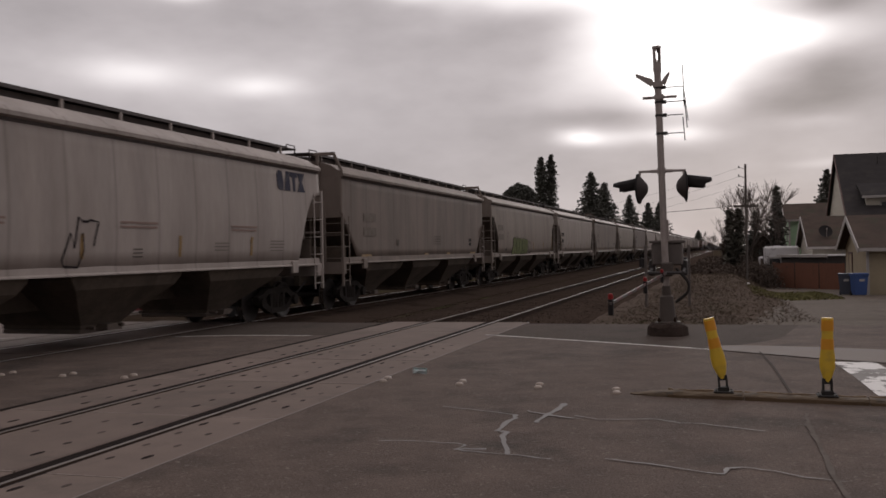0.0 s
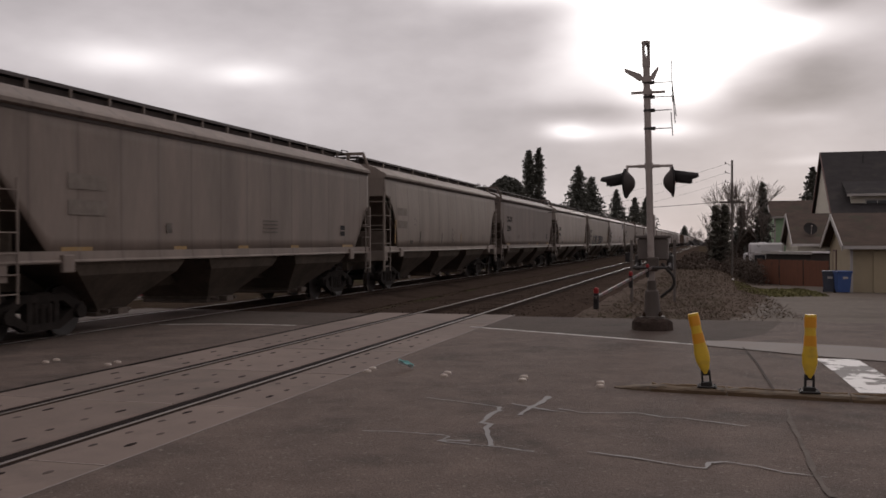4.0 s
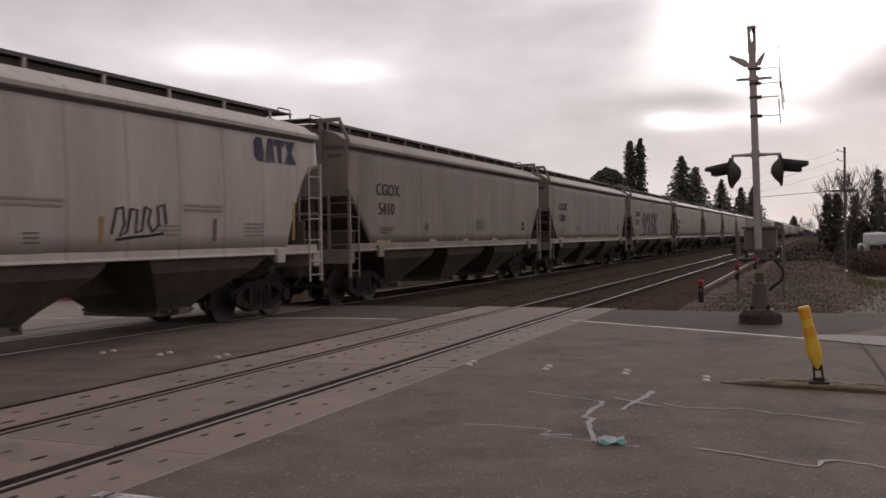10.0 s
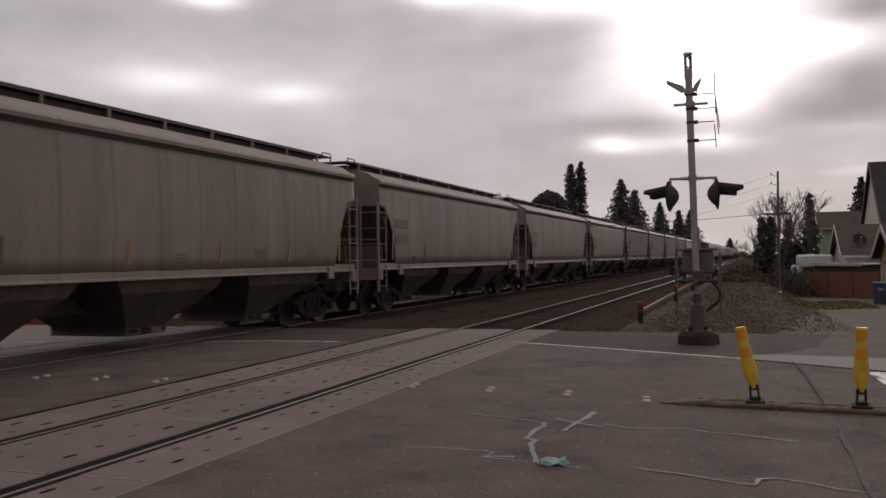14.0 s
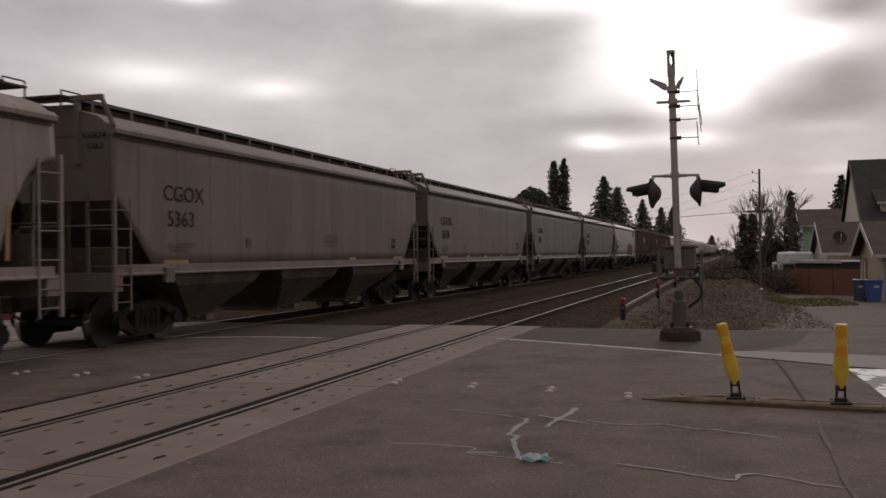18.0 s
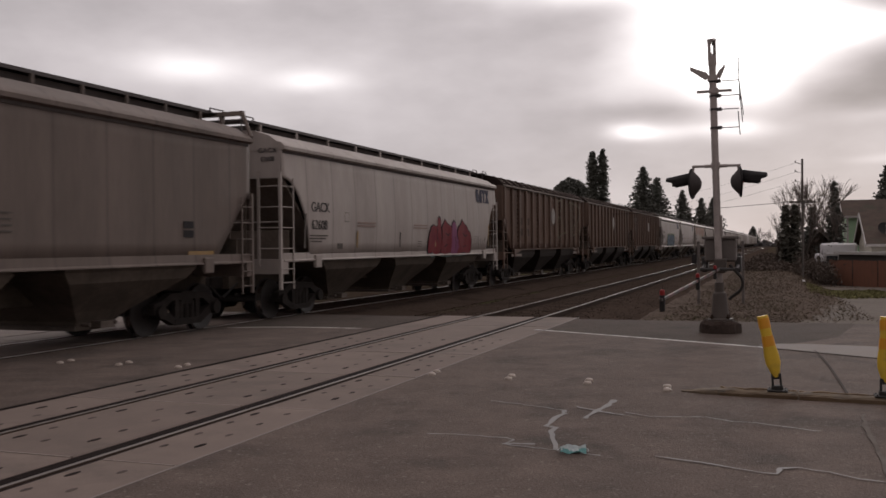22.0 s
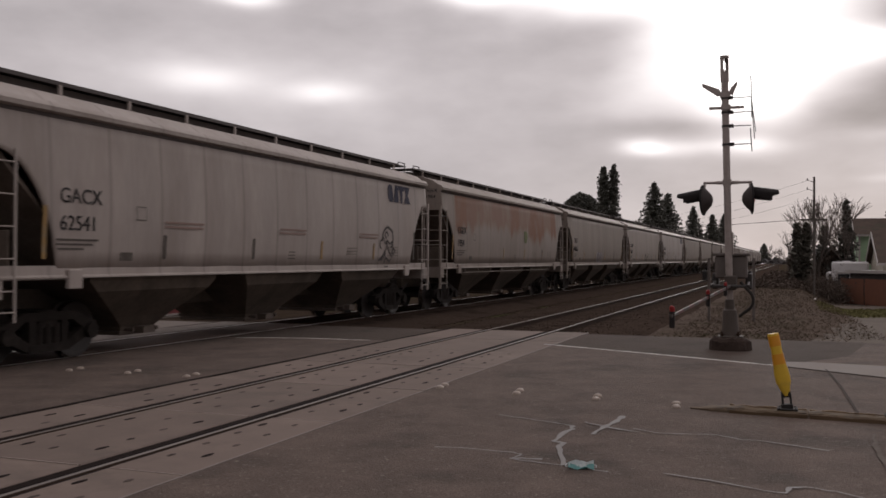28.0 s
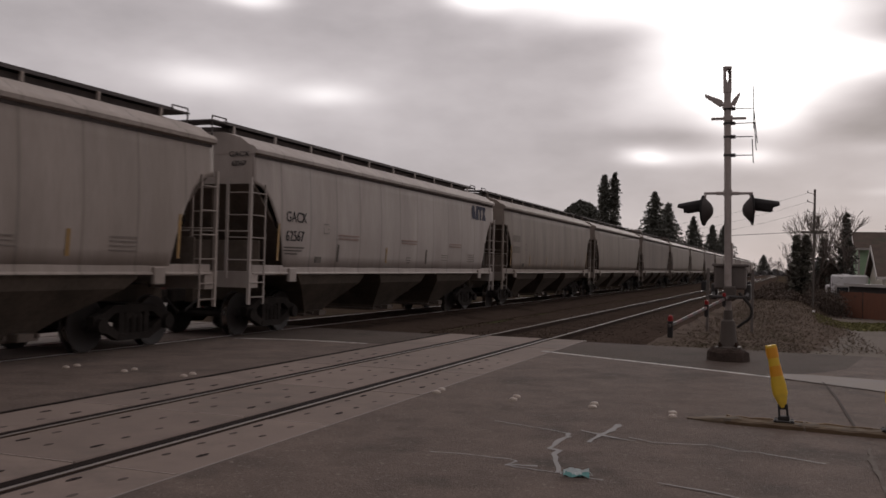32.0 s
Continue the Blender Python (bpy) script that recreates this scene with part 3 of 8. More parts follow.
for cx in (NEAR, FAR):
    deck = thing("crossing_deck", "grey concrete panels between and beside the rails", "crossing", kind="structure")
    cols = ((-1.70, -0.925), (-0.635, 0.55), (0.825, 1.545)) if cx == NEAR else ((-1.88, -0.925), (-0.635, 0.55))
    kinds = []
    for a, b in cols:
        bm = bmesh.new()
        box(bm, a, b, 0.008, PANEL - 0.008, -0.2, -0.004, bevel=0.012)
        # the far track's outer panel has the same sky light in its colour
        kinds.append(part("panel", bm, M["concrete" if cx == NEAR or a > -1 else "lit_asphalt"], deck))
    pocket = {}
    y = DECK_END - ROWS * PANEL
    for k in range(ROWS):
        for c, (a, b) in enumerate(cols):
            if cx == NEAR:
                part("panel_joint", boxes((cx + a + 0.02, cx + b - 0.02, y + k * PANEL - 0.011, y + k * PANEL + 0.011, -0.1, -0.001)), M["grout"], deck, "pale grouted joint")
            m = pose(cx, y + k * PANEL, 0.003 * math.sin(k * 2.1 + c))
            if k == 0:
                p = kinds[c]
                p.matrix_local = m
            else:
                p = again(kinds[c], m, deck)
            if cx == NEAR and 4 < k < 10:
                for sx, sy, big in POCKETS[c]:
                    sy += 0.03 * math.sin(k * 3.3 + sx * 7)
                    if big not in pocket:
                        bm = bmesh.new()
                        lathe(bm, [(0.05, -0.02), (0.05, 0.003)], n=10, m=Matrix.Diagonal((0.56, 1.75, 1, 1)) if big else Matrix.Diagonal((0.5, 1.15, 1, 1)))
                        pocket[big] = part("lifting_slot" if big else "bolt_pocket", bm, M["tar" if big else "pocket_dirt"], p)
                        pocket[big].matrix_local = pose(sx, sy, -0.005)
                    else:
                        again(pocket[big], pose(sx, sy, -0.005), p)

    for s in (-1, 1):
        a, b = ((-0.716, -0.636) if s < 0 else (0.551, 0.716))
        part("flangeway_rubber", boxes((cx + a, cx + b, y, DECK_END, -0.2, -0.012)), M["tar"] if s > 0 else M["concrete"], deck, "black rubber flangeway filler")
        a, b = ((-0.924, -0.788) if s < 0 else (0.788, 0.824))
        part("field_rubber", boxes((cx + a, cx + b, y, DECK_END, -0.2, -0.010)), M["tar"], deck, "black rubber rail seal")
    if cx == NEAR:
        part("edge_angle", boxes((cx + 1.548, cx + 1.572, y, DECK_END, -0.1, 0.004)), M["panel_edge"], deck, "pale steel edging of the panels")
        part("tar_seam", boxes((cx - 1.772, cx - 1.704, y, DECK_END, -0.1, 0.002)), M["tar"], deck, "black tar seam beside the panels")
    else:
        part("edge_angle", boxes((cx - 1.915, cx - 1.885, y, DECK_END, -0.1, 0.004)), M["panel_edge"], deck, "pale steel edging of the panels")

# ---------------------------------------------------------------- markings


def strip(bm, pts, w, z=0.004, h=0.004):
    """A flat band of width w along points."""
    pts = [Vector((*p, 0)) for p in pts]
    L, R = [], []
    for i, p in enumerate(pts):
        d = (pts[min(i + 1, len(pts) - 1)] - pts[max(i - 1, 0)]).normalized()
        n = Vector((-d.y, d.x, 0))
        ww = (w[i] if isinstance(w, (list, tuple)) else w) / 2
        L.append(p + n * ww)
        R.append(p - n * ww)
    vl = [bm.verts.new((q.x, q.y, z)) for q in L]
    vr = [bm.verts.new((q.x, q.y, z)) for q in R]
    for i in range(len(pts) - 1):
        bm.faces.new((vl[i], vr[i], vr[i + 1], vl[i + 1]))
    bmesh.ops.recalc_face_normals(bm, faces=bm.faces)
    return bm


for name, pts in (("edge_line", [(-4.50, 17.82), (-2.15, 16.65), (-0.22, 15.62)]), ("edge_line", [(-10.75, 16.78), (-10.1, 17.05), (-9.47, 17.22), (-8.7, 17.28), (-7.95, 17.27)]),
                  ("edge_line", [(-4.41, 4.84), (-3.8, 4.86), (-3.3, 4.83), (-1.0, 4.6)]), ("edge_line", [(-13.95, 16.2), (-15.1, 15.8), (-22, 14.8), (-34, 14.0)])):
    tagged(part(name, strip(bmesh.new(), pts, 0.11), M["white_line"]), "worn white painted edge line", "road line", kind="structure")
for pts in (((-4.28, 17.80), (-2.15, 16.72), (-0.25, 15.70), (0.15, 16.3), (0.9, 17.6), (1.4, 20.58), (-4.28, 20.58)), ((-11.05, 16.85), (-10.1, 17.14), (-9.4, 17.32), (-7.67, 17.35), (-7.67, 20.58), (-11.05, 20.58))):
    bm = bmesh.new()
    f = bm.faces.new([bm.verts.new((x, y, 0.0025)) for x, y in pts])
    bmesh.ops.triangulate(bm, faces=[f])
    tagged(part("road_shoulder", bm, M["shoulder"]), "dirty dark asphalt shoulder beyond the edge line", "road", kind="structure")
bm = bmesh.new()
strip(bm, [(1.68, 14.2), (1.77, 12.6), (1.82, 11.1)], 0.55)
tagged(part("stop_line", bm, M["stop_bar"]), "worn white painted stop line", "road line", kind="structure")

bm = bmesh.new()
strip(bm, [(-0.30, 16.02), (0.1, 15.86), (0.9, 15.55), (1.74, 15.18), (5.0, 13.7), (9.0, 12.1), (30, 8.6)], [0.25, 0.9, 1.3, 1.65, 1.7, 1.7, 1.8], z=0.012)
tagged(part("pavement", bm, M["pale_concrete"]), "pale concrete walk along the road edge", "pavement", kind="structure")

CRACKS = [([(-2.95, 7.74), (-2.7, 7.79), (-2.44, 7.77), (-2.22, 7.75), (-2.14, 7.70), (-2.18, 7.51)], 0.03), ([(-2.18, 7.51), (-2.1, 7.56), (-1.93, 7.59)], 0.05),
          ([(-2.18, 7.51), (-1.90, 7.44), (-1.71, 7.42), (-1.5, 7.37), (-1.34, 7.32)], 0.03),
          ([(-1.71, 7.43), (-1.80, 7.75), (-1.93, 8.12), (-1.92, 8.32), (-2.02, 8.37), (-2.04, 8.75), (-2.0, 9.04), (-2.05, 9.22)], 0.055),
          ([(-2.05, 9.22), (-2.25, 9.31), (-2.46, 9.40), (-2.7, 9.48), (-2.90, 9.56)], 0.028), ([(-1.68, 9.97), (-1.665, 9.74), (-1.73, 9.30), (-1.755, 8.82)], [0.075, 0.08, 0.075, 0.05]),
          ([(-1.97, 9.45), (-1.87, 9.36), (-1.76, 9.30), (-1.66, 9.22), (-1.52, 9.14), (-1.37, 9.10)], [0.03, 0.045, 0.06, 0.05, 0.03, 0.02]),
          ([(-1.45, 9.27), (-1.19, 9.10), (-0.93, 9.15), (-0.68, 9.22), (-0.42, 9.05), (-0.24, 9.06), (0.03, 8.93), (0.30, 8.80)], 0.026),
          ([(-0.93, 7.40), (-0.60, 7.31), (-0.24, 7.14), (-0.04, 7.08), (-0.01, 7.27), (0.10, 7.33), (0.29, 7.27), (0.49, 7.11), (0.77, 7.03)], [0.026, 0.026, 0.026, 0.04, 0.045, 0.03, 0.024, 0.02, 0.015]),
          ([(0.73, 9.79), (0.70, 9.4), (0.69, 9.06), (0.70, 8.59), (0.71, 8.0), (0.71, 7.55), (0.705, 7.0), (0.75, 6.5)], [0.03, 0.05, 0.09, 0.06, 0.045, 0.06, 0.05, 0.04])]
for k, (pts, w) in enumerate(CRACKS):
    fine = []
    rnd = random.Random(k)
    for p, q in zip(pts, pts[1:]):
        for s in range(3):
            fine.append((p[0] + (q[0] - p[0]) * s / 3 + rnd.uniform(-0.012, 0.012), p[1] + (q[1] - p[1]) * s / 3 + rnd.uniform(-0.012, 0.012)))
    fine.append(pts[-1])
    ws = [rnd.uniform(0.45, 1.15) * (w if not isinstance(w, list) else w[min(i // 3, len(w) - 1)]) for i in range(len(fine))]
    tagged(part("sealed_crack", strip(bmesh.new(), fine, ws, z=0.003 + 0.0007 * k), M["stain" if k == len(CRACKS) - 1 else "sealant"]), "pale irregular sealed crack in the asphalt", "road crack", kind="structure")

bm = bmesh.new()
strip(bm, [(0.46, 15.3), (0.49, 15.05), (0.59, 13.4), (0.65, 11.5), (0.67, 10.85)], 0.025, z=0.0135)
tagged(part("paving_joint", bm, M["road_joint"]), "dark joint across the asphalt", "road crack", kind="structure")

bm = bmesh.new()
lathe(bm, [(0.052, 0.0), (0.050, 0.012), (0.036, 0.028), (0.010, 0.034)], n=14)
button = None
for x, yb in ((-1.23, 10.93), (-2.18, 11.18), (-3.18, 11.29), (-4.23, 11.42), (-7.86, 11.14), (-8.86, 11.15), (-9.85, 11.1), (-14.6, 11.0), (-15.6, 11.0)):
    for dy, dx in ((-0.13, 0.015), (0.13, -0.015)):
        m = pose(x + dx, yb + dy, 0.0)
        if button is None:
            button = part("road_button", bm, M["button"])
            button.matrix_world = m
            tagged(button, "round cream ceramic road button on the centre line", "road stud", "road studs")
        else:
            o = copy_thing(button, m)

# ---------------------------------------------------------------- median kerb and posts
M["kerb_pale"] = material("pale_splintered_wood", (0.21, 0.150, 0.098), 0.95, vary=0.5, scale=5, fine=40, stretch=(0.3, 2, 2), bump=0.4, dirt=(0.09, 0.06, 0.04), dirt_amount=0.8, dirt_scale=6, specular=0.1)
M["kerb_edge"] = material("split_wood_edge", (0.098, 0.066, 0.041), 0.95, vary=0.5, scale=6, fine=50, stretch=(0.3, 2, 2), bump=0.4, specular=0.1)
kerb = thing("median_kerb", "low worn brown wooden kerb along the road's centre line", "kerb")
KERB_Z = 0.062


def kerb_y(x):
    """Middle of the kerb, which runs a little askew."""
    return 10.80 - 0.10 * (x + 1.06)


rk = random.Random(41)
for k in range(8):
    x0 = -1.06 + k * 1.22
    bm = bmesh.new()
    rings = []
    for i in range(17):
        dx = 1.215 * i / 16
        grow = min(1.0, 0.22 + dx / 0.32) if k == 0 else 1.0
        h = KERB_Z * (min(1.0, 0.25 + dx / 0.5) if k == 0 else 1.0) + rk.uniform(-0.006, 0.006)
        w = 0.125 * grow
        ring = []
        for a, b in ((-1, 0), (-0.98, 0.45), (-0.82, 0.82), (-0.42, 1.0), (0.0, 0.93), (0.42, 1.0), (0.85, 0.7), (1, 0)):
            ring.append(bm.verts.new((x0 + dx, kerb_y(x0 + dx) + a * w + rk.uniform(-0.007, 0.007), max(0.0, b * h + (rk.uniform(-0.006, 0.006) if b else 0)))))
        rings.append(ring)
    for p, q in zip(rings, rings[1:]):
        for i in range(7):
            bm.faces.new((p[i], p[i + 1], q[i + 1], q[i]))
    bm.faces.new(rings[0])
    bm.faces.new(rings[-1][::-1])
    bmesh.ops.recalc_face_normals(bm, faces=bm.faces)
    part("kerb_segment", bm, M["kerb"], kerb)
    # split edge strips lying along the front and the back
    for side, tone in ((-1, "kerb_edge"), (1, "kerb_pale")):
        bm = bmesh.new()
        rings = []
        for i in range(13):
            xx = x0 + (0.42 if k == 0 else 0.01) + (1.2 - (0.42 if k == 0 else 0.01)) * i / 12
            c = kerb_y(xx) + side * (0.140 if side < 0 else 0.03) + rk.uniform(-0.006, 0.006)
            z = 0.0 if side < 0 else KERB_Z - 0.012
            t = (0.034 if side < 0 else 0.022) + rk.uniform(-0.009, 0.007)
            rings.append([bm.verts.new(v) for v in ((xx, c - 0.016, z), (xx, c - 0.012, z + t), (xx, c + 0.012, z + t), (xx, c + 0.016, z))])
        for p, q in zip(rings, rings[1:]):
            for i in range(4):
                bm.faces.new((p[i], p[(i + 1) % 4], q[(i + 1) % 4], q[i]))
        bm.faces.new(rings[0])
        bm.faces.new(rings[-1][::-1])
        bmesh.ops.recalc_face_normals(bm, faces=bm.faces)
        part("edge_strip", bm, M[tone], kerb, "darker split wooden edge" if side < 0 else "pale splintered wood grain")


def delineator(x, lean, turn):
    ob = thing("delineator_post", "yellow paddle-shaped plastic post with amber bands on the kerb", "bollard", pose(x * 0.97, kerb_y(x), KERB_Z - 0.002), "delineator posts")
    part("base_plate", boxes((-0.105, 0.105, -0.10, 0.10, 0.0, 0.018), bevel=0.008), M["black"], ob)
    bm = boxes((-0.06, 0.06, -0.05, 0.05, 0.015, 0.06), (-0.052, -0.03, -0.03, 0.03, 0.05, 0.17), (0.03, 0.052, -0.03, 0.03, 0.05, 0.17), (-0.05, 0.05, -0.028, 0.028, 0.13, 0.19), bevel=0.006)
    hinge = part("hinge", bm, M["black"], ob)
    hinge.matrix_local = pose(0, 0, 0, 0, lean * 0.4, 0)
    for bx in (-0.08, 0.08):
        for by in (-0.075, 0.075):
            part("bolt", tubes(((bx, by, 0.015), (bx, by, 0.028), 0.010)), M["dark_steel"], ob)
    m = pose(0, 0, 0.10, 0, lean, turn)
    sec = [(0.030, 0.028, 0.05), (0.047, 0.034, 0.10), (0.076, 0.040, 0.20), (0.078, 0.040, 0.29), (0.061, 0.040, 0.41), (0.056, 0.040, 0.54), (0.057, 0.040, 0.705), (0.055, 0.038, 0.72)]

    def shell(secs, grow=0.0):
        bm = bmesh.new()
        rings = [[bm.verts.new(((w + grow) * math.copysign(abs(math.cos(a)) ** 0.7, math.cos(a)), (d + grow) * math.copysign(abs(math.sin(a)) ** 0.7, math.sin(a)), z)) for a in [2 * math.pi * i / 18 for i in range(18)]] for w, d, z in secs]
        for p, q in zip(rings, rings[1:]):
            for i in range(18):
                bm.faces.new((p[i], p[(i + 1) % 18], q[(i + 1) % 18], q[i]))
        bm.faces.new(rings[0][::-1])
        bm.faces.new(rings[-1])
        return bm

    p = smooth(part("paddle", shell(sec), M["yellow"], ob))
    p.matrix_local = m
    for z0, z1 in ((0.39, 0.50), (0.585, 0.695)):
        b = smooth(part("reflective_band", shell([(0.0585 if z0 > 0.5 else 0.063, 0.041, z0), (0.0575, 0.041, z1)], 0.003), M["orange_band"], ob, "amber reflective band"))
        b.matrix_local = m
    return ob


delineator(-0.05, -12.0, 8)
delineator(1.02, 1.0, -6)
delineator(2.1, -3.0, 0)

# ---------------------------------------------------------------- crossing signal mast
M["soil_dark"] = material("dark_weedy_soil", (0.050, 0.036, 0.030), 1.0, vary=0.5, scale=5, fine=40, bump=0.9, specular=0.1)
M["case_grey"] = material("pale_grey_case", (0.125, 0.106, 0.097), 0.7, vary=0.2, scale=4, dirt=(0.10, 0.085, 0.075), dirt_amount=0.6, dirt_scale=2, specular=0.2)
M["mast_grey"] = material("dull_brown_grey_paint", (0.072, 0.056, 0.047), 0.7, 0.1, vary=0.25, scale=4, fine=30, bump=0.1, dirt=(0.045, 0.036, 0.032), dirt_amount=0.6, dirt_scale=2)
mast = thing("crossing_signal", "galvanised level-crossing signal mast with twin flashing lights and bare top", "signal", pose(-1.06, 18.1, 0, 0, -1.3, 0))
bm = bmesh.new()
lathe(bm, [(0.40, -0.25), (0.38, 0.02), (0.36, 0.16), (0.31, 0.22), (0.10, 0.24), (0.02, 0.24)], n=22)
for v in bm.verts:
    v.co.x *= 1 + 0.16 * noise.noise(v.co * 5)
    v.co.y *= 1 + 0.16 * noise.noise(v.co * 5 + Vector((4, 0, 0)))
    v.co.z += 0.05 * noise.noise(v.co * 7)
part("plinth", bm, M["soil_dark"], mast, "dark weedy heap of soil round the base")
bm = bmesh.new()
lathe(bm, [(0.235, 0.20), (0.235, 0.25), (0.165, 0.27), (0.145, 0.42), (0.130, 0.66), (0.12, 0.72), (0.085, 0.75), (0.078, 0.92)], n=16)
smooth(part("pedestal", bm, M["mast_grey"], mast, "flared cast base bolted to the plinth"), 30)
for a in range(4):
    c, d = 0.205 * math.cos(0.785 + a * 1.5708), 0.205 * math.sin(0.785 + a * 1.5708)
    part("anchor_bolt", tubes(((c, d, 0.24), (c, d, 0.34), 0.02), ((c, d, 0.27), (c, d, 0.30), 0.036)), M["rust"], mast)
bm = tubes(((0, 0, 0.9), (0, 0, 4.97), 0.064), n=18)
smooth(part("pole", bm, M["steel"], mast))
bm = bmesh.new()
n = 24
rings = []
for r, z in ((0.075, 4.93), (0.075, 5.06)):
    rings.append([bm.verts.new((r * math.cos(2 * math.pi * i / n), r * math.sin(2 * math.pi * i / n), z)) for i in range(n)])
for i in range(n):
    bm.faces.new((rings[0][i], rings[0][(i + 1) % n], rings[1][(i + 1) % n], rings[1][i]))
zs = [5.06 + 0.05 * k for k in range(8)]
ring = rings[1]
for k, z in enumerate(zs[1:]):
    nxt = [bm.verts.new((0.075 * math.cos(2 * math.pi * i / n), 0.075 * math.sin(2 * math.pi * i / n), z)) for i in range(n)]
    for i in range(n):
        a = (i + 0.5) / n * 360
        dz = (z - 0.025 - 5.24) / 0.13
        hole = lambda c: ((a - c) / 46) ** 2 + dz * dz < 1.0
        if hole(300) or hole(120):
            continue
        bm.faces.new((ring[i], ring[(i + 1) % n], nxt[(i + 1) % n], nxt[i]))
    ring = nxt
top = part("pole_cap", bm, M["steel"], mast, "slotted hollow cap with an oval opening")
top.modifiers.new("wall", "SOLIDIFY").thickness = 0.012
part("cap_band", tubes(((0, 0, 5.37), (0, 0, 5.41), 0.081), n=20), M["steel"], mast)
bm = bmesh.new()
for s in (-1, 1):
    prism(bm, [(0.06 * s, 4.72), (0.10 * s, 4.80), ((0.40 if s < 0 else 0.22) * s, 4.93), ((0.40 if s < 0 else 0.22) * s, 4.87), (0.13 * s, 4.67)], -0.03, 0.03)
box(bm, -0.08, 0.08, -0.09, 0.09, 4.64, 4.74)
br = part("sign_bracket", bm, M["steel"], mast, "empty V-shaped sign bracket")
br.matrix_local = pose(0, 0, 0, 0, 0, -90)
bm = bmesh.new()
box(bm, -0.30, 0.32, -0.02, 0.02, 4.43, 4.475)
box(bm, -0.08, 0.08, -0.08, 0.08, 4.41, 4.50)
cb = part("cross_bar", bm, M["steel"], mast)
cb.matrix_local = pose(-0.09, 0, 0, 0, 1.3, 0)
for k, (z, l) in enumerate(((4.63, 0.42), (4.36, 0.43), (4.11, 0.39), (3.77, 0.40))):
    bm = tubes(((0.05, 0, z), (0.05 + l, 0, z - 0.008), 0.009), ((0.0, 0, z - 0.02), (0.0, 0, z + 0.02), 0.074))
    box(bm, 0.06, 0.14, -0.03, 0.03, z - 0.03, z + 0.03)
    part("antenna_arm", bm, M["dark_steel"], mast)
bm = tubes(((0.46, 0, 5.02), (0.46, 0, 4.25), 0.009), ((0.46, 0.02, 4.62), (0.52, 0, 3.98), 0.008), ((0.47, 0, 4.35), (0.50, 0, 3.85), 0.008), ((0.43, 0, 4.05), (0.45, 0, 3.62), 0.009))
part("antenna_rod", bm, M["dark_steel"], mast)
bm = tubes(((-0.42, 0, 3.08), (0.44, 0, 3.06), 0.024), ((-0.2, 0, 3.075), (0.2, 0, 3.065), 0.032), ((0, 0, 3.02), (0, 0, 3.13), 0.08))
smooth(part("light_arm", bm, M["steel"], mast))
for s in (-1, 1):
    lt = thing("signal_light", "black signal light with a long hood and round backplate", "light")
    lt.parent = mast
    lt.matrix_local = pose(s * 0.43, -0.02, 2.76, 0, 0, 8 * s)
    del lt["category"]
    # bell-shaped housing towards the pole, disc, long hood outwards
    out = Matrix.Rotation(radians(90 * s), 4, "Y")
    bm = bmesh.new()
    lathe(bm, [(0.27, -0.02), (0.285, -0.005), (0.285, 0.008), (0.27, 0.014)], n=24, m=out)
    smooth(part("backplate", bm, M["signal_black"], lt))
    bm = bmesh.new()
    lathe(bm, [(0.05, -0.17), (0.10, -0.15), (0.16, -0.10), (0.235, -0.03), (0.24, -0.018)], n=24, m=out)
    smooth(part("housing", bm, M["housing_grey"], lt, "grey bell housing"))
    bm = bmesh.new()
    lathe(bm, [(0.11, 0.012), (0.105, 0.03), (0.06, 0.05)], n=20, m=out)
    smooth(part("lens", bm, M["red_lens"], lt, "dark red lens"))
    bm = bmesh.new()
    nn = 14
    prev = None
    for k in range(2):
        rr = 0.15 - 0.02 * k
        ring = []
        for i in range(nn + 1):
            a = radians(-115 + 230 * i / nn)
            z = (0.02, 0.46 if abs(a) < 1.4 else 0.34)[k]
            ring.append(bm.verts.new((s * z, rr * math.sin(a), rr * math.cos(a) + 0.06 - 0.05 * k)))
        if prev:
            for i in range(nn):
                bm.faces.new((prev[i], prev[i + 1], ring[i + 1], ring[i]))
        prev = ring
    hd = smooth(part("hood", bm, M["signal_black"], lt))
    hd.modifiers.new("wall", "SOLIDIFY").thickness = 0.008
    part("hanger", tubes(((0, 0, 0.1), (-s * 0.03, 0.02, 0.29), 0.025)), M["steel"], lt)
bm = tubes(((0.075, -0.03, 1.75), (0.075, -0.03, 2.15), 0.018))
part("conduit", bm, M["steel"], mast)

# gate drive and lowered arm
gate = thing("crossing_gate", "lowered red and white striped crossing gate arm with red lamps", "gate", pose(-1.06, 18.1, 0))
part("mechanism", boxes((-0.29, 0.28, 0.09, 0.42, 1.30, 1.72), bevel=0.03), M["case_grey"], gate, "dull grey gate drive box on the mast")
part("mount_bar", boxes((-0.33, 0.33, 0.06, 0.45, 1.72, 1.77), bevel=0.012), M["case_grey"], gate)
part("clamp", boxes((-0.11, 0.11, -0.12, 0.12, 1.10, 1.36), bevel=0.02), M["mast_grey"], gate)
bm = tubes(((-0.35, -0.22, 1.17), (0.35, -0.22, 1.17), 0.03), ((-0.3, -0.25, 1.17), (-0.3, 0.5, 1.25), 0.03), ((0.3, -0.25, 1.17), (0.3, 0.55, 1.25), 0.03))
part("yoke", bm, M["dark_steel"], gate)
for sx in (-0.3, 0.3):
    part("counterweight", boxes((sx - 0.06, sx + 0.06, 0.3, 0.62, 1.1, 1.4), bevel=0.02), M["dark_steel"], gate)
ARM0, ARM1 = Vector((0.0, -0.3, 1.17)), Vector((-0.16, -7.75, 1.04))
n = 15
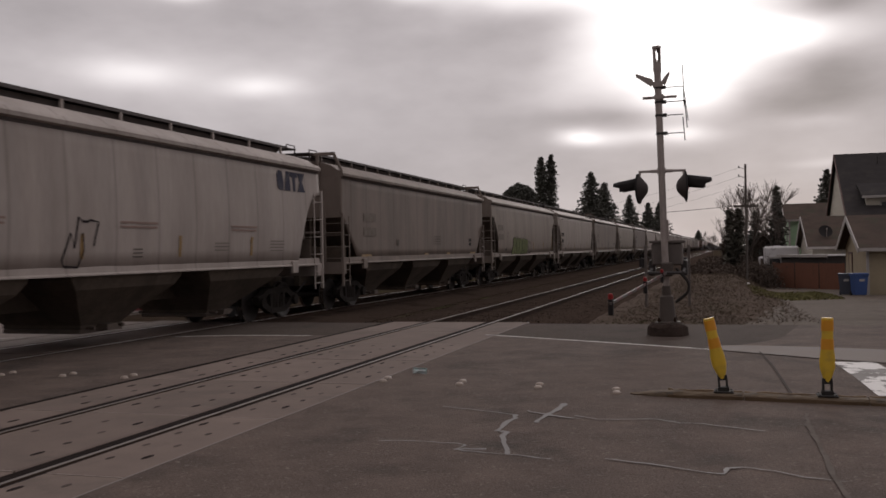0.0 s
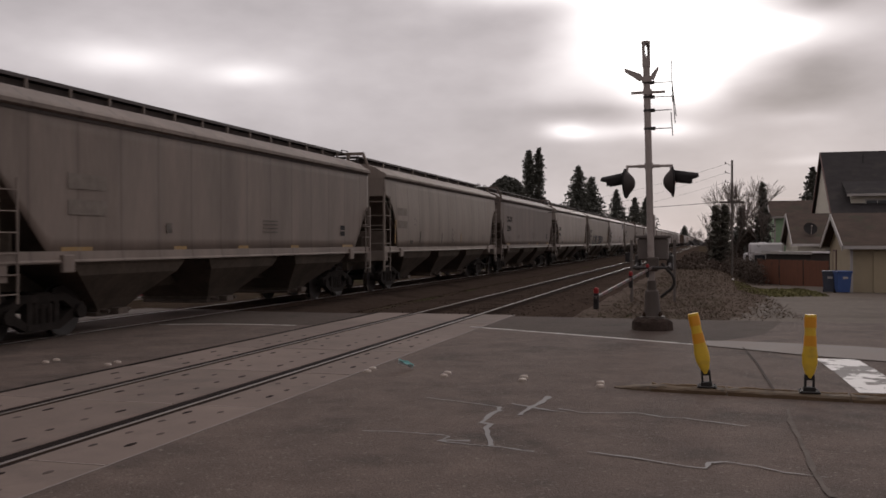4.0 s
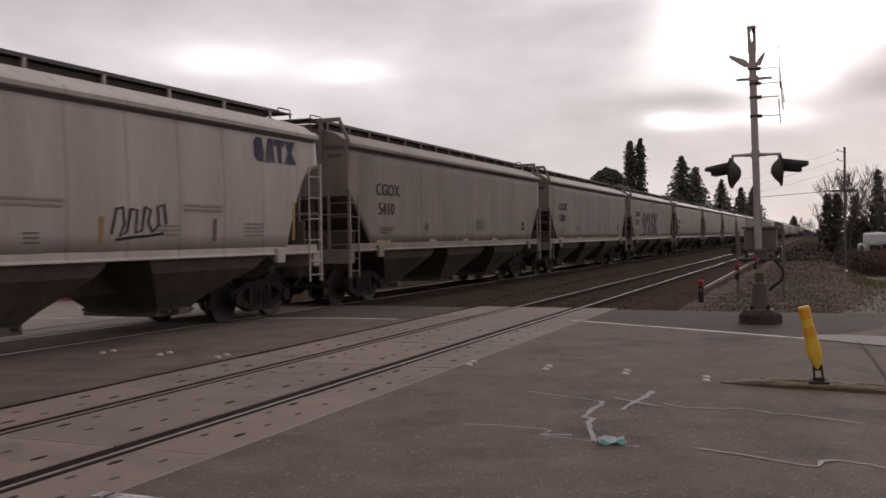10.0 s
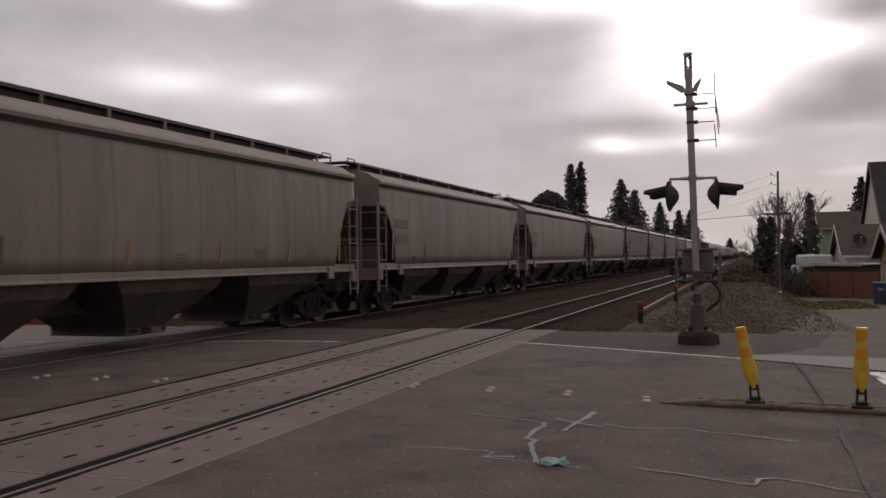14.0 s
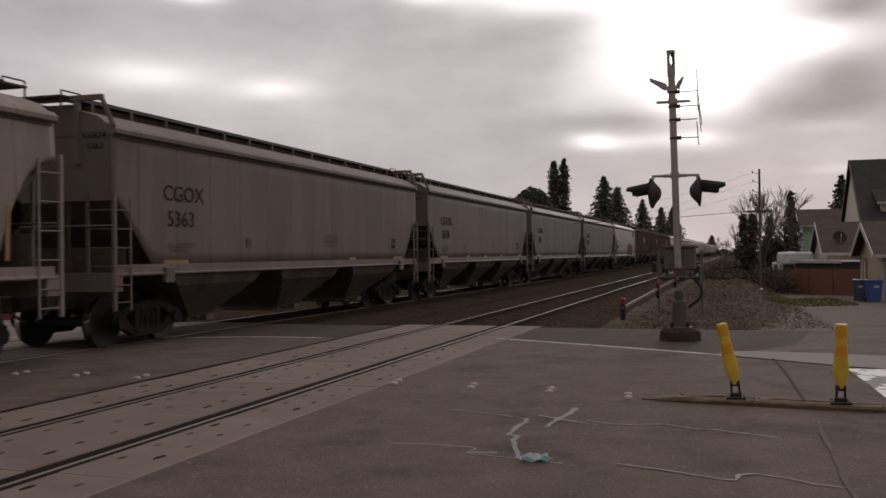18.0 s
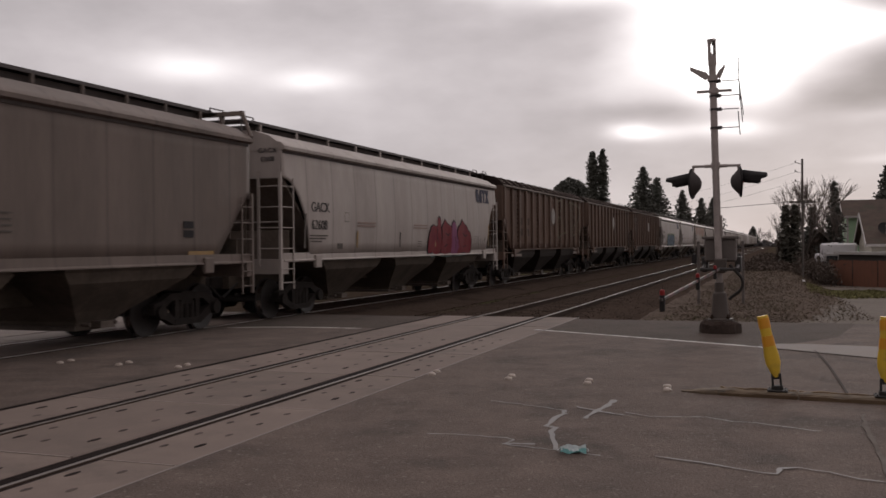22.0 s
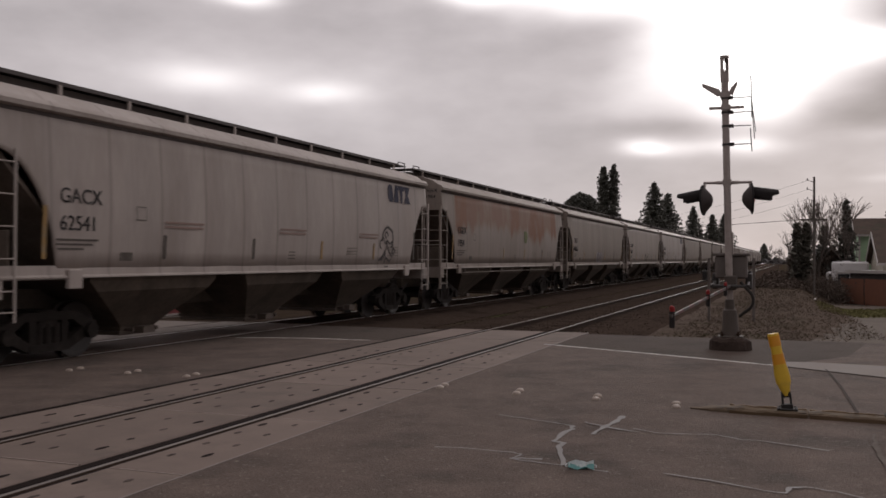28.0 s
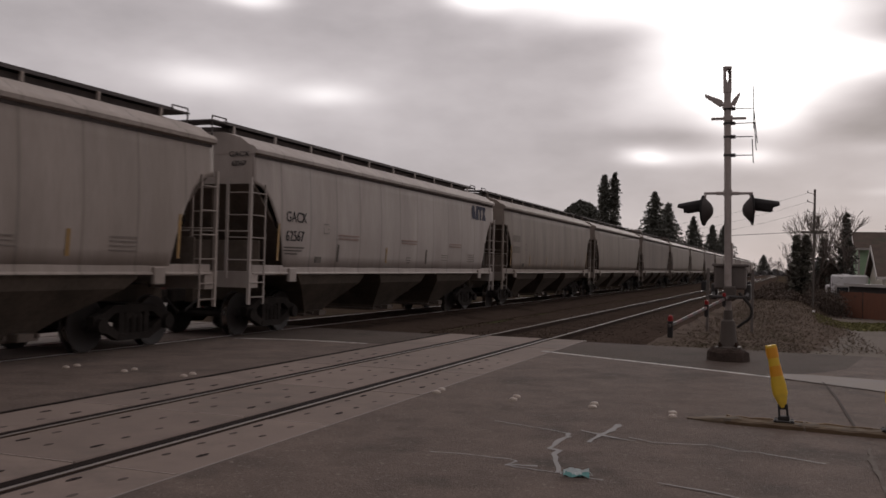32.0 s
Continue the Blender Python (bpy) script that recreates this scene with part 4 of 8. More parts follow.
for k in range(n):
    a, b = ARM0.lerp(ARM1, k / n), ARM0.lerp(ARM1, (k + 1) / n)
    bm = bmesh.new()
    h = 0.022 - 0.009 * k / n
    d = (b - a)
    vs = []
    for p in (a, b):
        for sx, sz in ((-0.012, -h), (0.012, -h), (0.012, h), (-0.012, h)):
            vs.append(bm.verts.new((p.x + sx, p.y, p.z + sz)))
    for f in ((0, 1, 5, 4), (1, 2, 6, 5), (2, 3, 7, 6), (3, 0, 4, 7), (3, 2, 1, 0), (4, 5, 6, 7)):
        bm.faces.new([vs[i] for i in f])
    bmesh.ops.recalc_face_normals(bm, faces=bm.faces)
    part("arm_stripe", bm, M["red_stripe" if k % 2 else "white_stripe"], gate)
for f in (0.12, 0.5, 0.99):
    p = ARM0.lerp(ARM1, f)
    bm = boxes((p.x - 0.028, p.x + 0.028, p.y - 0.03, p.y + 0.03, p.z - 0.13, p.z + 0.05), bevel=0.01)
    lamp_body = part("arm_lamp", bm, M["signal_black"], gate, "black gate lamp with a white band")
    bm = bmesh.new()
    lathe(bm, [(0.026, 0.0), (0.03, 0.025), (0.025, 0.055), (0.010, 0.065)], n=14, m=pose(p.x, p.y, p.z + 0.045))
    smooth(part("lamp_lens", bm, M["red_lens"], lamp_body, "red lens"))
    part("lamp_band", boxes((p.x - 0.031, p.x + 0.031, p.y - 0.033, p.y + 0.033, p.z + 0.005, p.z + 0.022)), M["white_stripe"], lamp_body)
# flexible cable loop from the drive
cu = bpy.data.curves.new("cable", "CURVE")
cu.dimensions, cu.bevel_depth, cu.bevel_resolution = "3D", 0.028, 2
sp = cu.splines.new("BEZIER")
sp.bezier_points.add(2)
for bp, co in zip(sp.bezier_points, ((0.18, -0.2, 1.25), (0.40, -0.25, 0.9), (0.16, -0.2, 0.62))):
    bp.co = co
    bp.handle_left_type = bp.handle_right_type = "AUTO"
cable = new("cable", cu)
cu.materials.append(M["black"])
cable.parent = gate
# two short posts behind the mast
for x, y, z1 in ((-2.32, 29.0, 1.80), (-1.07, 29.2, 1.80)):
    post = thing("marker_post", "short grey steel post with a dark box", "post", pose(x, y, -0.3), "marker posts")
    part("shaft", boxes((-0.04, 0.04, -0.04, 0.04, 0.0, z1 + 0.2), bevel=0.008), M["case_grey"], post)
    part("box", boxes((-0.19, -0.05, -0.08, 0.08, z1 - 0.46, z1 - 0.18), bevel=0.02), M["signal_black"], post)

# ---------------------------------------------------------------- covered hopper cars
M["tread"] = material("polished_wheel_tread", (0.40, 0.37, 0.35), 0.25, 1.0, vary=0.1, scale=4, bump=0.01)
M["gate_steel"] = material("dusty_outlet_steel", (0.10, 0.078, 0.064), 0.7, vary=0.4, scale=4, fine=20, bump=0.05, specular=0.3)
M["slope"] = material("dusty_slope_sheet", (0.125, 0.100, 0.083), 0.95, vary=0.3, scale=1.5, fine=12, bump=0.06, dirt=(0.07, 0.055, 0.045), dirt_amount=0.6, dirt_scale=1.2, specular=0.2)
SILL, EAVE, TOP = 1.33, 3.81, 4.485
R_WHEEL = 0.457


def cut_round(y, end):
    """Lower edge of a rounded side sheet near the car's end."""
    u = (end - abs(y)) / 1.28
    if u >= 1:
        return SILL + 0.12
    return SILL + 0.12 + 1.74 * (1 - max(0.0, u) ** 2.2) ** 0.75 if u > 0.0 else SILL + 1.86


def cut_straight(y, end):
    u = (end - abs(y)) / 1.23
    if u >= 1:
        return SILL + 0.12
    return SILL + 0.12 + 1.28 * (1 - max(0.0, (u - 0.06) / 0.94)) if u > 0.06 else SILL + 1.40


def truck_parts(car, y0):
    for s in (-1, 1):
        bm = bmesh.new()
        # open cast frame: top chord, two sloped arms, bottom chord and columns round the springs
        prism(bm, [(-0.56, 0.79), (0.56, 0.79), (0.50, 0.66), (-0.50, 0.66)], s * 0.96, s * 1.12)
        prism(bm, [(-0.40, 0.30), (0.40, 0.30), (0.42, 0.18), (-0.42, 0.18)], s * 0.95, s * 1.13)
        for e in (-1, 1):
            prism(bm, [(e * 1.05, 0.42), (e * 1.05, 0.61), (e * 0.82, 0.66), (e * 0.55, 0.79), (e * 0.50, 0.66), (e * 0.76, 0.50)], s * 0.96, s * 1.12)
            prism(bm, [(e * 0.90, 0.40), (e * 0.74, 0.52), (e * 0.36, 0.30), (e * 0.41, 0.18)], s * 0.965, s * 1.115)
            prism(bm, [(e * 0.40, 0.28), (e * 0.27, 0.28), (e * 0.27, 0.68), (e * 0.40, 0.68)], s * 0.97, s * 1.11)
        bmesh.ops.recalc_face_normals(bm, faces=bm.faces)
        for a in (-0.889, 0.889):
            tube(bm, (s * 0.98, a, 0.46), (s * 1.20, a, 0.46), 0.13, n=12)
        for a in (-0.18, 0.0, 0.18):
            tube(bm, (s * 1.05, a, 0.30), (s * 1.05, a, 0.62), 0.075, n=10)
        f = part("side_frame", bm, M["truck"], car)
        f.matrix_local = pose(0, y0, 0)
    b = part("bolster", boxes((-1.1, 1.1, -0.2, 0.2, 0.55, 0.82), bevel=0.02), M["truck"], car)
    b.matrix_local = pose(0, y0, 0)


WHEELSETS = []
GRABS = {}
RUNGS = {}


def wheelset(car, y, first):
    if first:
        bm = tubes(((-1.0, 0, 0), (1.0, 0, 0), 0.085), n=10)
        ax = part("wheelset", bm, M["wheel"], car)
        for s in (-1, 1):
            bm = bmesh.new()
            prof = [(0.10, -0.09), (0.12, -0.05), (0.36, -0.035), (0.40, -0.065), (R_WHEEL, -0.065), (R_WHEEL + 0.004, 0.05), (R_WHEEL + 0.028, 0.06), (R_WHEEL + 0.026, 0.075), (0.39, 0.075), (0.34, 0.03), (0.12, 0.04), (0.10, 0.08)]
            lathe(bm, prof, n=28, m=Matrix.Translation((s * 0.752, 0, 0)) @ Matrix.Rotation(radians(-90 * s), 4, "Y"))
            bmesh.ops.recalc_face_normals(bm, faces=bm.faces)
            wh = smooth(part("wheel", bm, M["wheel"], ax), 50)
            wh.data.materials.append(M["tread"])
            for f in wh.data.polygons:
                q = math.hypot(f.center.y, f.center.z)
                f.material_index = 1 if R_WHEEL - 0.02 < q < R_WHEEL + 0.015 and abs(f.normal.x) < 0.5 else 0
        return ax
    src = WHEELSETS[0]
    ax = again(src, Matrix(), car)
    for ch in src.children:
        again(ch, ch.matrix_local.copy(), ax)
    return ax


def build_car(kind, length, paint_mat, label):
    """A covered hopper: kind 'round' (curved cut sides), 'straight' (older, straight cut, narrow roof posts), 'ribbed' (outside posts)."""
    car = thing("hopper_car", label, "freight car", group="hopper cars of the train")
    end = length / 2 - (0.66 if kind != "straight" else 0.72)
    hw = 1.60 if kind != "ribbed" else 1.52
    cut = cut_round if kind == "round" else cut_straight
    top = TOP if kind != "ribbed" else TOP + 0.03
    roof_z = EAVE + (0.09 if kind != "ribbed" else 0.27)
    # side sheets
    ys = [-end + 2.0 * k / 14 for k in range(14)]
    mid = [-end + 2.0 + (2 * end - 4.0) * k / 16 for k in range(17)]
    ys = ys + mid + [-y for y in ys[::-1]]
    for s in (-1, 1):
        bm = bmesh.new()
        nz = 9
        cols = []
        for y in ys:
            z0 = cut(y, end)
            col = []
            for k in range(nz):
                z = z0 + (roof_z - 0.06 - z0) * k / (nz - 1)
                u = (z - SILL) / (EAVE - SILL)
                bulge = 0.07 * math.sin(math.pi * min(1, max(0, u)) ** 0.8) if kind == "round" else 0.0
                wob = 0.006 * math.sin(y * 3.7 + 1.3 * s) * math.sin(math.pi * u)
                col.append(bm.verts.new((s * (hw - 0.07 + bulge + wob), y, z)))
            cols.append(col)
        for p, q in zip(cols, cols[1:]):
            for k in range(nz - 1):
                f = (p[k], q[k], q[k + 1], p[k + 1])
                bm.faces.new(f if s > 0 else f[::-1])
        ob = smooth(part("side_sheet", bm, paint_mat, car))
        md = ob.modifiers.new("plate", "SOLIDIFY")
        md.thickness, md.offset = 0.03, -1
    # hold: slope sheets and end walls
    zb = SILL + (1.86 if kind == "round" else 1.32)
    for s in (-1, 1):
        bm = boxes((-hw + 0.085, hw - 0.085, s * (end - 0.02) - 0.02, s * (end - 0.02) + 0.02, zb, roof_z + 0.02))
        part("end_wall", bm, paint_mat, car)
        bm = bmesh.new()
        prism(bm, [(s * (end - 0.06), zb + 0.02), (s * (end - 2.1), SILL + 0.05), (s * (end - 2.15), SILL + 0.05), (s * (end - 0.11), zb + 0.07)], -hw + 0.11, hw - 0.11)
        part("slope_sheet", bm, M["slope"], car)
    # roof
    if kind == "ribbed":
        prof = [(-hw + 0.02, roof_z - 0.02), (-hw + 0.07, roof_z + 0.03), (-1.36, roof_z + 0.13), (-1.22, roof_z + 0.25), (-1.05, roof_z + 0.335), (-0.85, roof_z + 0.385), (-0.5, roof_z + 0.405)]
        prof = prof + [(-x, z) for x, z in prof[::-1]]
        for e in (-1, 1):
            part("eave_rail", boxes((e * hw - 0.04, e * hw + 0.035, -end - 0.01, end + 0.01, roof_z - 0.075, roof_z - 0.005), bevel=0.012), M["car_grime_rail"], car, "pale dusty eave rail")
    else:
        prof = [(-hw + 0.05, roof_z - 0.10), (-hw - 0.015, roof_z - 0.07), (-hw - 0.02, roof_z), (-hw + 0.06, roof_z + 0.08), (-hw + 0.16, roof_z + 0.10), (-hw + 0.35, roof_z + 0.235), (-0.85, roof_z + 0.365), (-0.62, roof_z + 0.38)]
        prof = prof + [(-x, z) for x, z in prof[::-1]]
        # dark strip proud of the sheet draws the shadow line under the eave
        for e in (-1, 1):
            part("eave_gutter", boxes((e * (hw - 0.062) - 0.008, e * (hw - 0.062) + 0.008, -end + 0.05, end - 0.05, roof_z - 0.155, roof_z - 0.095)), M["shadow_steel"], car, "dark strip standing in for the shade under the eave")
    bm = bmesh.new()
    sweep(bm, prof, -end - 0.01, end + 0.01)
    smooth(part("roof", bm, paint_mat if kind != "ribbed" else M["brown_roof"], car), 35)
    bm = bmesh.new()
    rb0 = roof_z + 0.35
    if kind == "ribbed":
        bm.free()
    else:
        sweep(bm, [(-0.60, rb0 - 0.02), (-0.60, top - 0.05), (-0.25, top - 0.02), (0.25, top - 0.02), (0.60, top - 0.05), (0.60, rb0 - 0.02)], -end + 0.5, end - 0.5)
        part("hatch_cover", bm, M["shadow_steel"], car, "long trough hatch cover")
        for k in range(8):
            y = (k - 3.5) * (2 * end - 1.6) / 7.6
            part("hatch_clamp", boxes((-0.30, 0.30, y - 0.03, y + 0.03, top - 0.04, top + 0.03)), M["grating"], car)
    # running boards on their posts
    rbx = 0.70
    for s in (-1, 1):
        if kind == "ribbed":
            n = 15
            bm = bmesh.new()
            ends = [[bm.verts.new((s * (x + dx), y + dy, z + dz)) for dx, dy, dz in ((0, -0.03, 0), (0, 0.03, 0), (0.012, 0.03, 0.022), (0.012, -0.03, 0.022))]
                    for x, y, z in ((1.46, 0.06, roof_z + 0.055), (1.36, 0.0, roof_z + 0.132), (1.22, -0.10, roof_z + 0.252), (1.05, -0.25, roof_z + 0.337))]
            for p, q in zip(ends, ends[1:]):
                for i in range(4):
                    bm.faces.new((p[i], p[(i + 1) % 4], q[(i + 1) % 4], q[i]))
            bm.faces.new(ends[0])
            bm.faces.new(ends[-1])
            bmesh.ops.recalc_face_normals(bm, faces=bm.faces)
            strap = part("roof_strap", bm, M["car_grime_rail"], car, "pale slanted roof strap")
            strap.matrix_local = pose(0, -end + 0.3, 0)
            for k in range(1, n):
                again(strap, pose(0, -end + 0.3 + (2 * end - 0.5) * k / (n - 1), 0), car)
            continue
        bm = bmesh.new()
        box(bm, s * rbx - 0.02, s * rbx + 0.02, -end + 0.15, end - 0.15, top - 0.03, top + 0.035)
        box(bm, min(s * 0.34, s * rbx), max(s * 0.34, s * rbx), -end + 0.15, end - 0.15, top - 0.012, top + 0.008)
        part("running_board", bm, M["grating"], car, "steel grating walkway")
        step = 1.72 if kind == "round" else 1.16
        n = int((2 * end - 1.0) / step) + 1
        post = None
        for k in range(n):
            y = (k - (n - 1) / 2) * step
            if post is None:
                bm = bmesh.new()
                box(bm, -0.012, 0.03, -0.032, 0.032, roof_z + 0.34, top - 0.02)
                box(bm, -0.02, 0.10, -0.05, 0.05, roof_z + 0.34, roof_z + 0.385)
                if s < 0:
                    for v in bm.verts:
                        v.co.x *= -1
                    bmesh.ops.reverse_faces(bm, faces=bm.faces)
                post = part("running_board_post", bm, paint_mat, car)
                post.matrix_local = pose(s * rbx, y, 0)
            else:
                again(post, pose(s * rbx, y, 0), car)
    # end platform of the walkway with grab irons
    for s in (-1, 1):
        bm = boxes((-0.75, 0.75, s * (end + 0.05) - 0.28, s * (end + 0.05) + 0.28, top - 0.02, top + 0.01))
        for x in (-0.72, 0.72):
            tube(bm, (x, s * (end + 0.3), roof_z + 0.15), (x, s * (end + 0.3), top), 0.018, n=6)
            tube(bm, (x, s * (end - 0.2), top + 0.09), (x, s * (end + 0.3), top + 0.09), 0.015, n=6)
            tube(bm, (x, s * (end + 0.3), top), (x, s * (end + 0.3), top + 0.09), 0.015, n=6)
            tube(bm, (x, s * (end - 0.2), top), (x, s * (end - 0.2), top + 0.09), 0.015, n=6)
        part("end_walkway", bm, M["grating"], car)
        if kind == "straight":
            # gable frame carrying the walkway over the end wall
            ye = s * (end + 0.04)
            bm = boxes((-1.38, 1.38, ye - 0.05, ye + 0.05, top - 0.07, top + 0.02))
            for x in (-1, 1):
                tube(bm, (x * 1.36, ye, top - 0.04), (x * (hw - 0.02), ye - s * 0.04, roof_z + 0.04), 0.045, n=6)
                box(bm, x * 0.85 - 0.04, x * 0.85 + 0.04, ye - 0.05, ye + 0.05, roof_z - 0.6, top - 0.06)
            part("gable_frame", bm, paint_mat, car, "end frame carrying the roof walkway")
    # side sills
    for s in (-1, 1):
        bm = bmesh.new()
        if kind == "ribbed":
            prism(bm, [(-end + 1.5, SILL + 0.14), (end - 1.5, SILL + 0.14), (end - 1.5, SILL - 0.0), (end - 2.1, SILL - 0.02), (end - 2.9, SILL + 0.10), (-end + 2.9, SILL + 0.10), (-end + 2.1, SILL - 0.02), (-end + 1.5, SILL)], s * (hw - 0.02), s * (hw - 0.10))
        else:
            sweep(bm, [(s * (hw - 0.11), SILL), (s * (hw + 0.0), SILL), (s * (hw + 0.0), SILL + 0.02), (s * (hw - 0.04), SILL + 0.05), (s * (hw - 0.05), SILL + 0.19), (s * (hw - 0.11), SILL + 0.19)], -end + 0.02, end - 0.02)
        part("side_sill", bm, paint_mat, car)
        for e in (-1, 1):
            part("jacking_pad", boxes((s * hw - 0.06, s * hw + 0.03, e * (end - 1.62) - 0.15, e * (end - 1.62) + 0.15, SILL - 0.17, SILL + 0.13), bevel=0.015), paint_mat, car)
    # outside ribs
    if kind == "ribbed":
        n = 15
        for s in (-1, 1):
            rib = None
            for k in range(n):
                y = -end + 0.16 + (2 * end - 0.32) * k / (n - 1)
                z0 = cut(y, end) + 0.05
                bm = boxes((s * (hw - 0.10), s * (hw + 0.03), y - 0.07, y + 0.07, z0, roof_z - 0.08), bevel=0.012)
                part("side_rib", bm, paint_mat, car)
                if s > 0 and k in (2, 5, 9, 12):
                    bm = bmesh.new()
                    for j in range(13):
                        z = z0 + 0.12 + (roof_z - 0.3 - z0) * j / 12
                        for dy in (-0.13, 0.13):
                            tube(bm, (hw - 0.08, y + dy, z), (hw - 0.045, y + dy, z), 0.025, n=6)
                    part("rivet_row", bm, M["brown_roof"], car, "double row of dark rivets")
        for e in (-1, 1):
            part("end_sill_plate", boxes((hw - 0.03, hw - 0.012, min(e * 5.3, e * 6.9), max(e * 5.3, e * 6.9), SILL - 0.17, SILL - 0.06)), M["car_grime_rail"], car, "pale dusty sill plate")
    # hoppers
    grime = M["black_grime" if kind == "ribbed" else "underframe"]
    for lo, hi, b0, b1 in ((-6.2, -2.7, -4.65, -3.7), (-1.66, 1.66, -0.6, 0.6), (2.7, 6.2, 3.7, 4.65)):
        bm = bmesh.new()
        rings = []
        for wx, f, z in ((hw - 0.09, 0.0, SILL + 0.12), (hw - 0.10, 0.0, SILL - 0.06), (hw - 0.16, 0.16, SILL - 0.24), (0.98, 0.80, 0.60), (0.84, 1.0, 0.42), (0.82, 1.0, 0.35)):
            y0, y1 = lo + (b0 - lo) * f, hi + (b1 - hi) * f
            rings.append([bm.verts.new((a * wx, y0 if b < 0 else y1, z)) for a, b in ((-1, -1), (1, -1), (1, 1), (-1, 1))])
        for p, q in zip(rings, rings[1:]):
            for i in range(4):
                bm.faces.new((p[i], p[(i + 1) % 4], q[(i + 1) % 4], q[i]))
        bm.faces.new(rings[-1])
        bmesh.ops.recalc_face_normals(bm, faces=bm.faces)
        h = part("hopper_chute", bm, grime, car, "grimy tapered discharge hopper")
        yc, half = (b0 + b1) / 2, (b1 - b0) / 2
        bm = boxes((-0.84, 0.84, b0 - 0.03, b1 + 0.03, 0.27, 0.345), bevel=0.01)
        tube(bm, (-1.0, yc - half * 0.7, 0.37), (1.0, yc - half * 0.7, 0.37), 0.035)
        tube(bm, (-1.0, yc + half * 0.7, 0.37), (1.0, yc + half * 0.7, 0.37), 0.035)
        box(bm, 0.86, 1.08, yc - 0.16, yc + 0.16, 0.30, 0.42)
        part("discharge_gate", bm, M["gate_steel"], h, "dusty sliding outlet gate")
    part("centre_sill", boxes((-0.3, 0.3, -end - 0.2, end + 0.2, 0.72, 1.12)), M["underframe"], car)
    # ends: stub platform, struts, ladders, coupler
    for s in (-1, 1):
        ye = s * end
        bm = boxes((-hw + 0.02, hw - 0.02, min(ye + s * 0.07, ye - s * 0.22), max(ye + s * 0.07, ye - s * 0.22), SILL - 0.28, SILL + 0.05))
        box(bm, -hw + 0.05, hw - 0.05, min(ye, ye - s * 1.5), max(ye, ye - s * 1.5), SILL - 0.02, SILL + 0.01)
        part("end_platform", bm, paint_mat if kind != "ribbed" else M["car_brown"], car)
        # struts and straight-car panels coloured dark to imitate the shaded end opening
        for x in (-0.55, 0.55):
            bm = tubes(((x, ye - s * 0.08, SILL), (x, ye - s * 0.08, zb + 0.1), 0.04))
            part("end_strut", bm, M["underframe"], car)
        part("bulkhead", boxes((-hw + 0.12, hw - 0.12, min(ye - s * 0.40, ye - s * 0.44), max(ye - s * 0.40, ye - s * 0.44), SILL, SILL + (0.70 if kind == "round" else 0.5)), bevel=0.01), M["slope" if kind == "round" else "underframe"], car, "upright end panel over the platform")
        out = 0.11 if kind == "round" else 0.0           # the ladder stands clear of the body's end
        pitch = [0.29 + 0.46 * k for k in range(4)] if kind == "round" else [0.16 + 0.33 * k for k in range(4)]
        for x in (-1, 1):
            yp = ye + s * out
            if x < 0:
                bm = boxes((-hw - 0.03, -hw + 0.03, yp - 0.035, yp + 0.035, SILL - 0.62, zb + 0.12), (-hw - 0.012, -hw + 0.012, ye - s * 0.42 - 0.018, ye - s * 0.42 + 0.018, SILL - 0.62, SILL + pitch[-1] + 0.2))
                for z in [-0.47, -0.17] + pitch:
                    tube(bm, (-hw, yp, SILL + z), (-hw, ye - s * 0.42, SILL + z), 0.012, n=6)
                part("side_ladder", bm, paint_mat, car)
                continue
            part("corner_post", boxes((x * (hw - 0.03) - 0.03, x * (hw - 0.03) + 0.03, yp - 0.035, yp + 0.035, SILL - 0.62, zb + 0.12)), paint_mat, car)
            yi = ye - s * 0.42
            part("ladder_stile", boxes((x * hw - 0.012, x * hw + 0.012, yi - 0.018, yi + 0.018, SILL - 0.62, SILL + pitch[-1] + 0.2)), paint_mat, car)
            part("end_stile", boxes((x * (hw - 0.58) - 0.03, x * (hw - 0.58) + 0.03, yp - 0.02, yp + 0.02, SILL - 0.1, zb + 0.15)), paint_mat, car)
            for z in [-0.47, -0.17] + pitch:
                m = pose(x * hw, (yp + yi) / 2, SILL + z)
                if kind in RUNGS:
                    again(RUNGS[kind], m, car)
                else:
                    RUNGS[kind] = part("ladder_rung", tubes(((0, -(0.42 + out) / 2, 0), (0, (0.42 + out) / 2, 0), 0.012), n=6), paint_mat, car)
                    RUNGS[kind].matrix_local = m
            for z in pitch:
                m = pose(x * (hw - 0.305), yp + s * 0.02, SILL + z)
                if kind in GRABS:
                    again(GRABS[kind], m, car)
                else:
                    GRABS[kind] = part("end_grab_iron", tubes(((-0.28, 0, 0), (0.28, 0, 0), 0.012), n=6), paint_mat, car)
                    GRABS[kind].matrix_local = m
        part("end_handrail", tubes(((-hw + 0.05, ye + s * 0.02, SILL + 0.88), (hw - 0.05, ye + s * 0.02, SILL + 0.88), 0.016), n=6), paint_mat, car)
        bm = boxes((-0.13, 0.13, min(ye + s * 0.1, ye + s * 0.64), max(ye + s * 0.1, ye + s * 0.64), 0.72, 1.0), bevel=0.03)
        part("coupler", bm, M["truck"], car)
        bm = tubes(((0.45, ye + s * 0.1, 0.85), (0.4, ye + s * 0.62, 0.55), 0.025))
        part("brake_hose", bm, M["black"], car)
    bm = bmesh.new()
    tube(bm, (0.62, end + 0.02, SILL + 1.05), (0.62, end + 0.08, SILL + 1.05), 0.28, n=18)
    part("brake_wheel", bm, M["truck"], car)
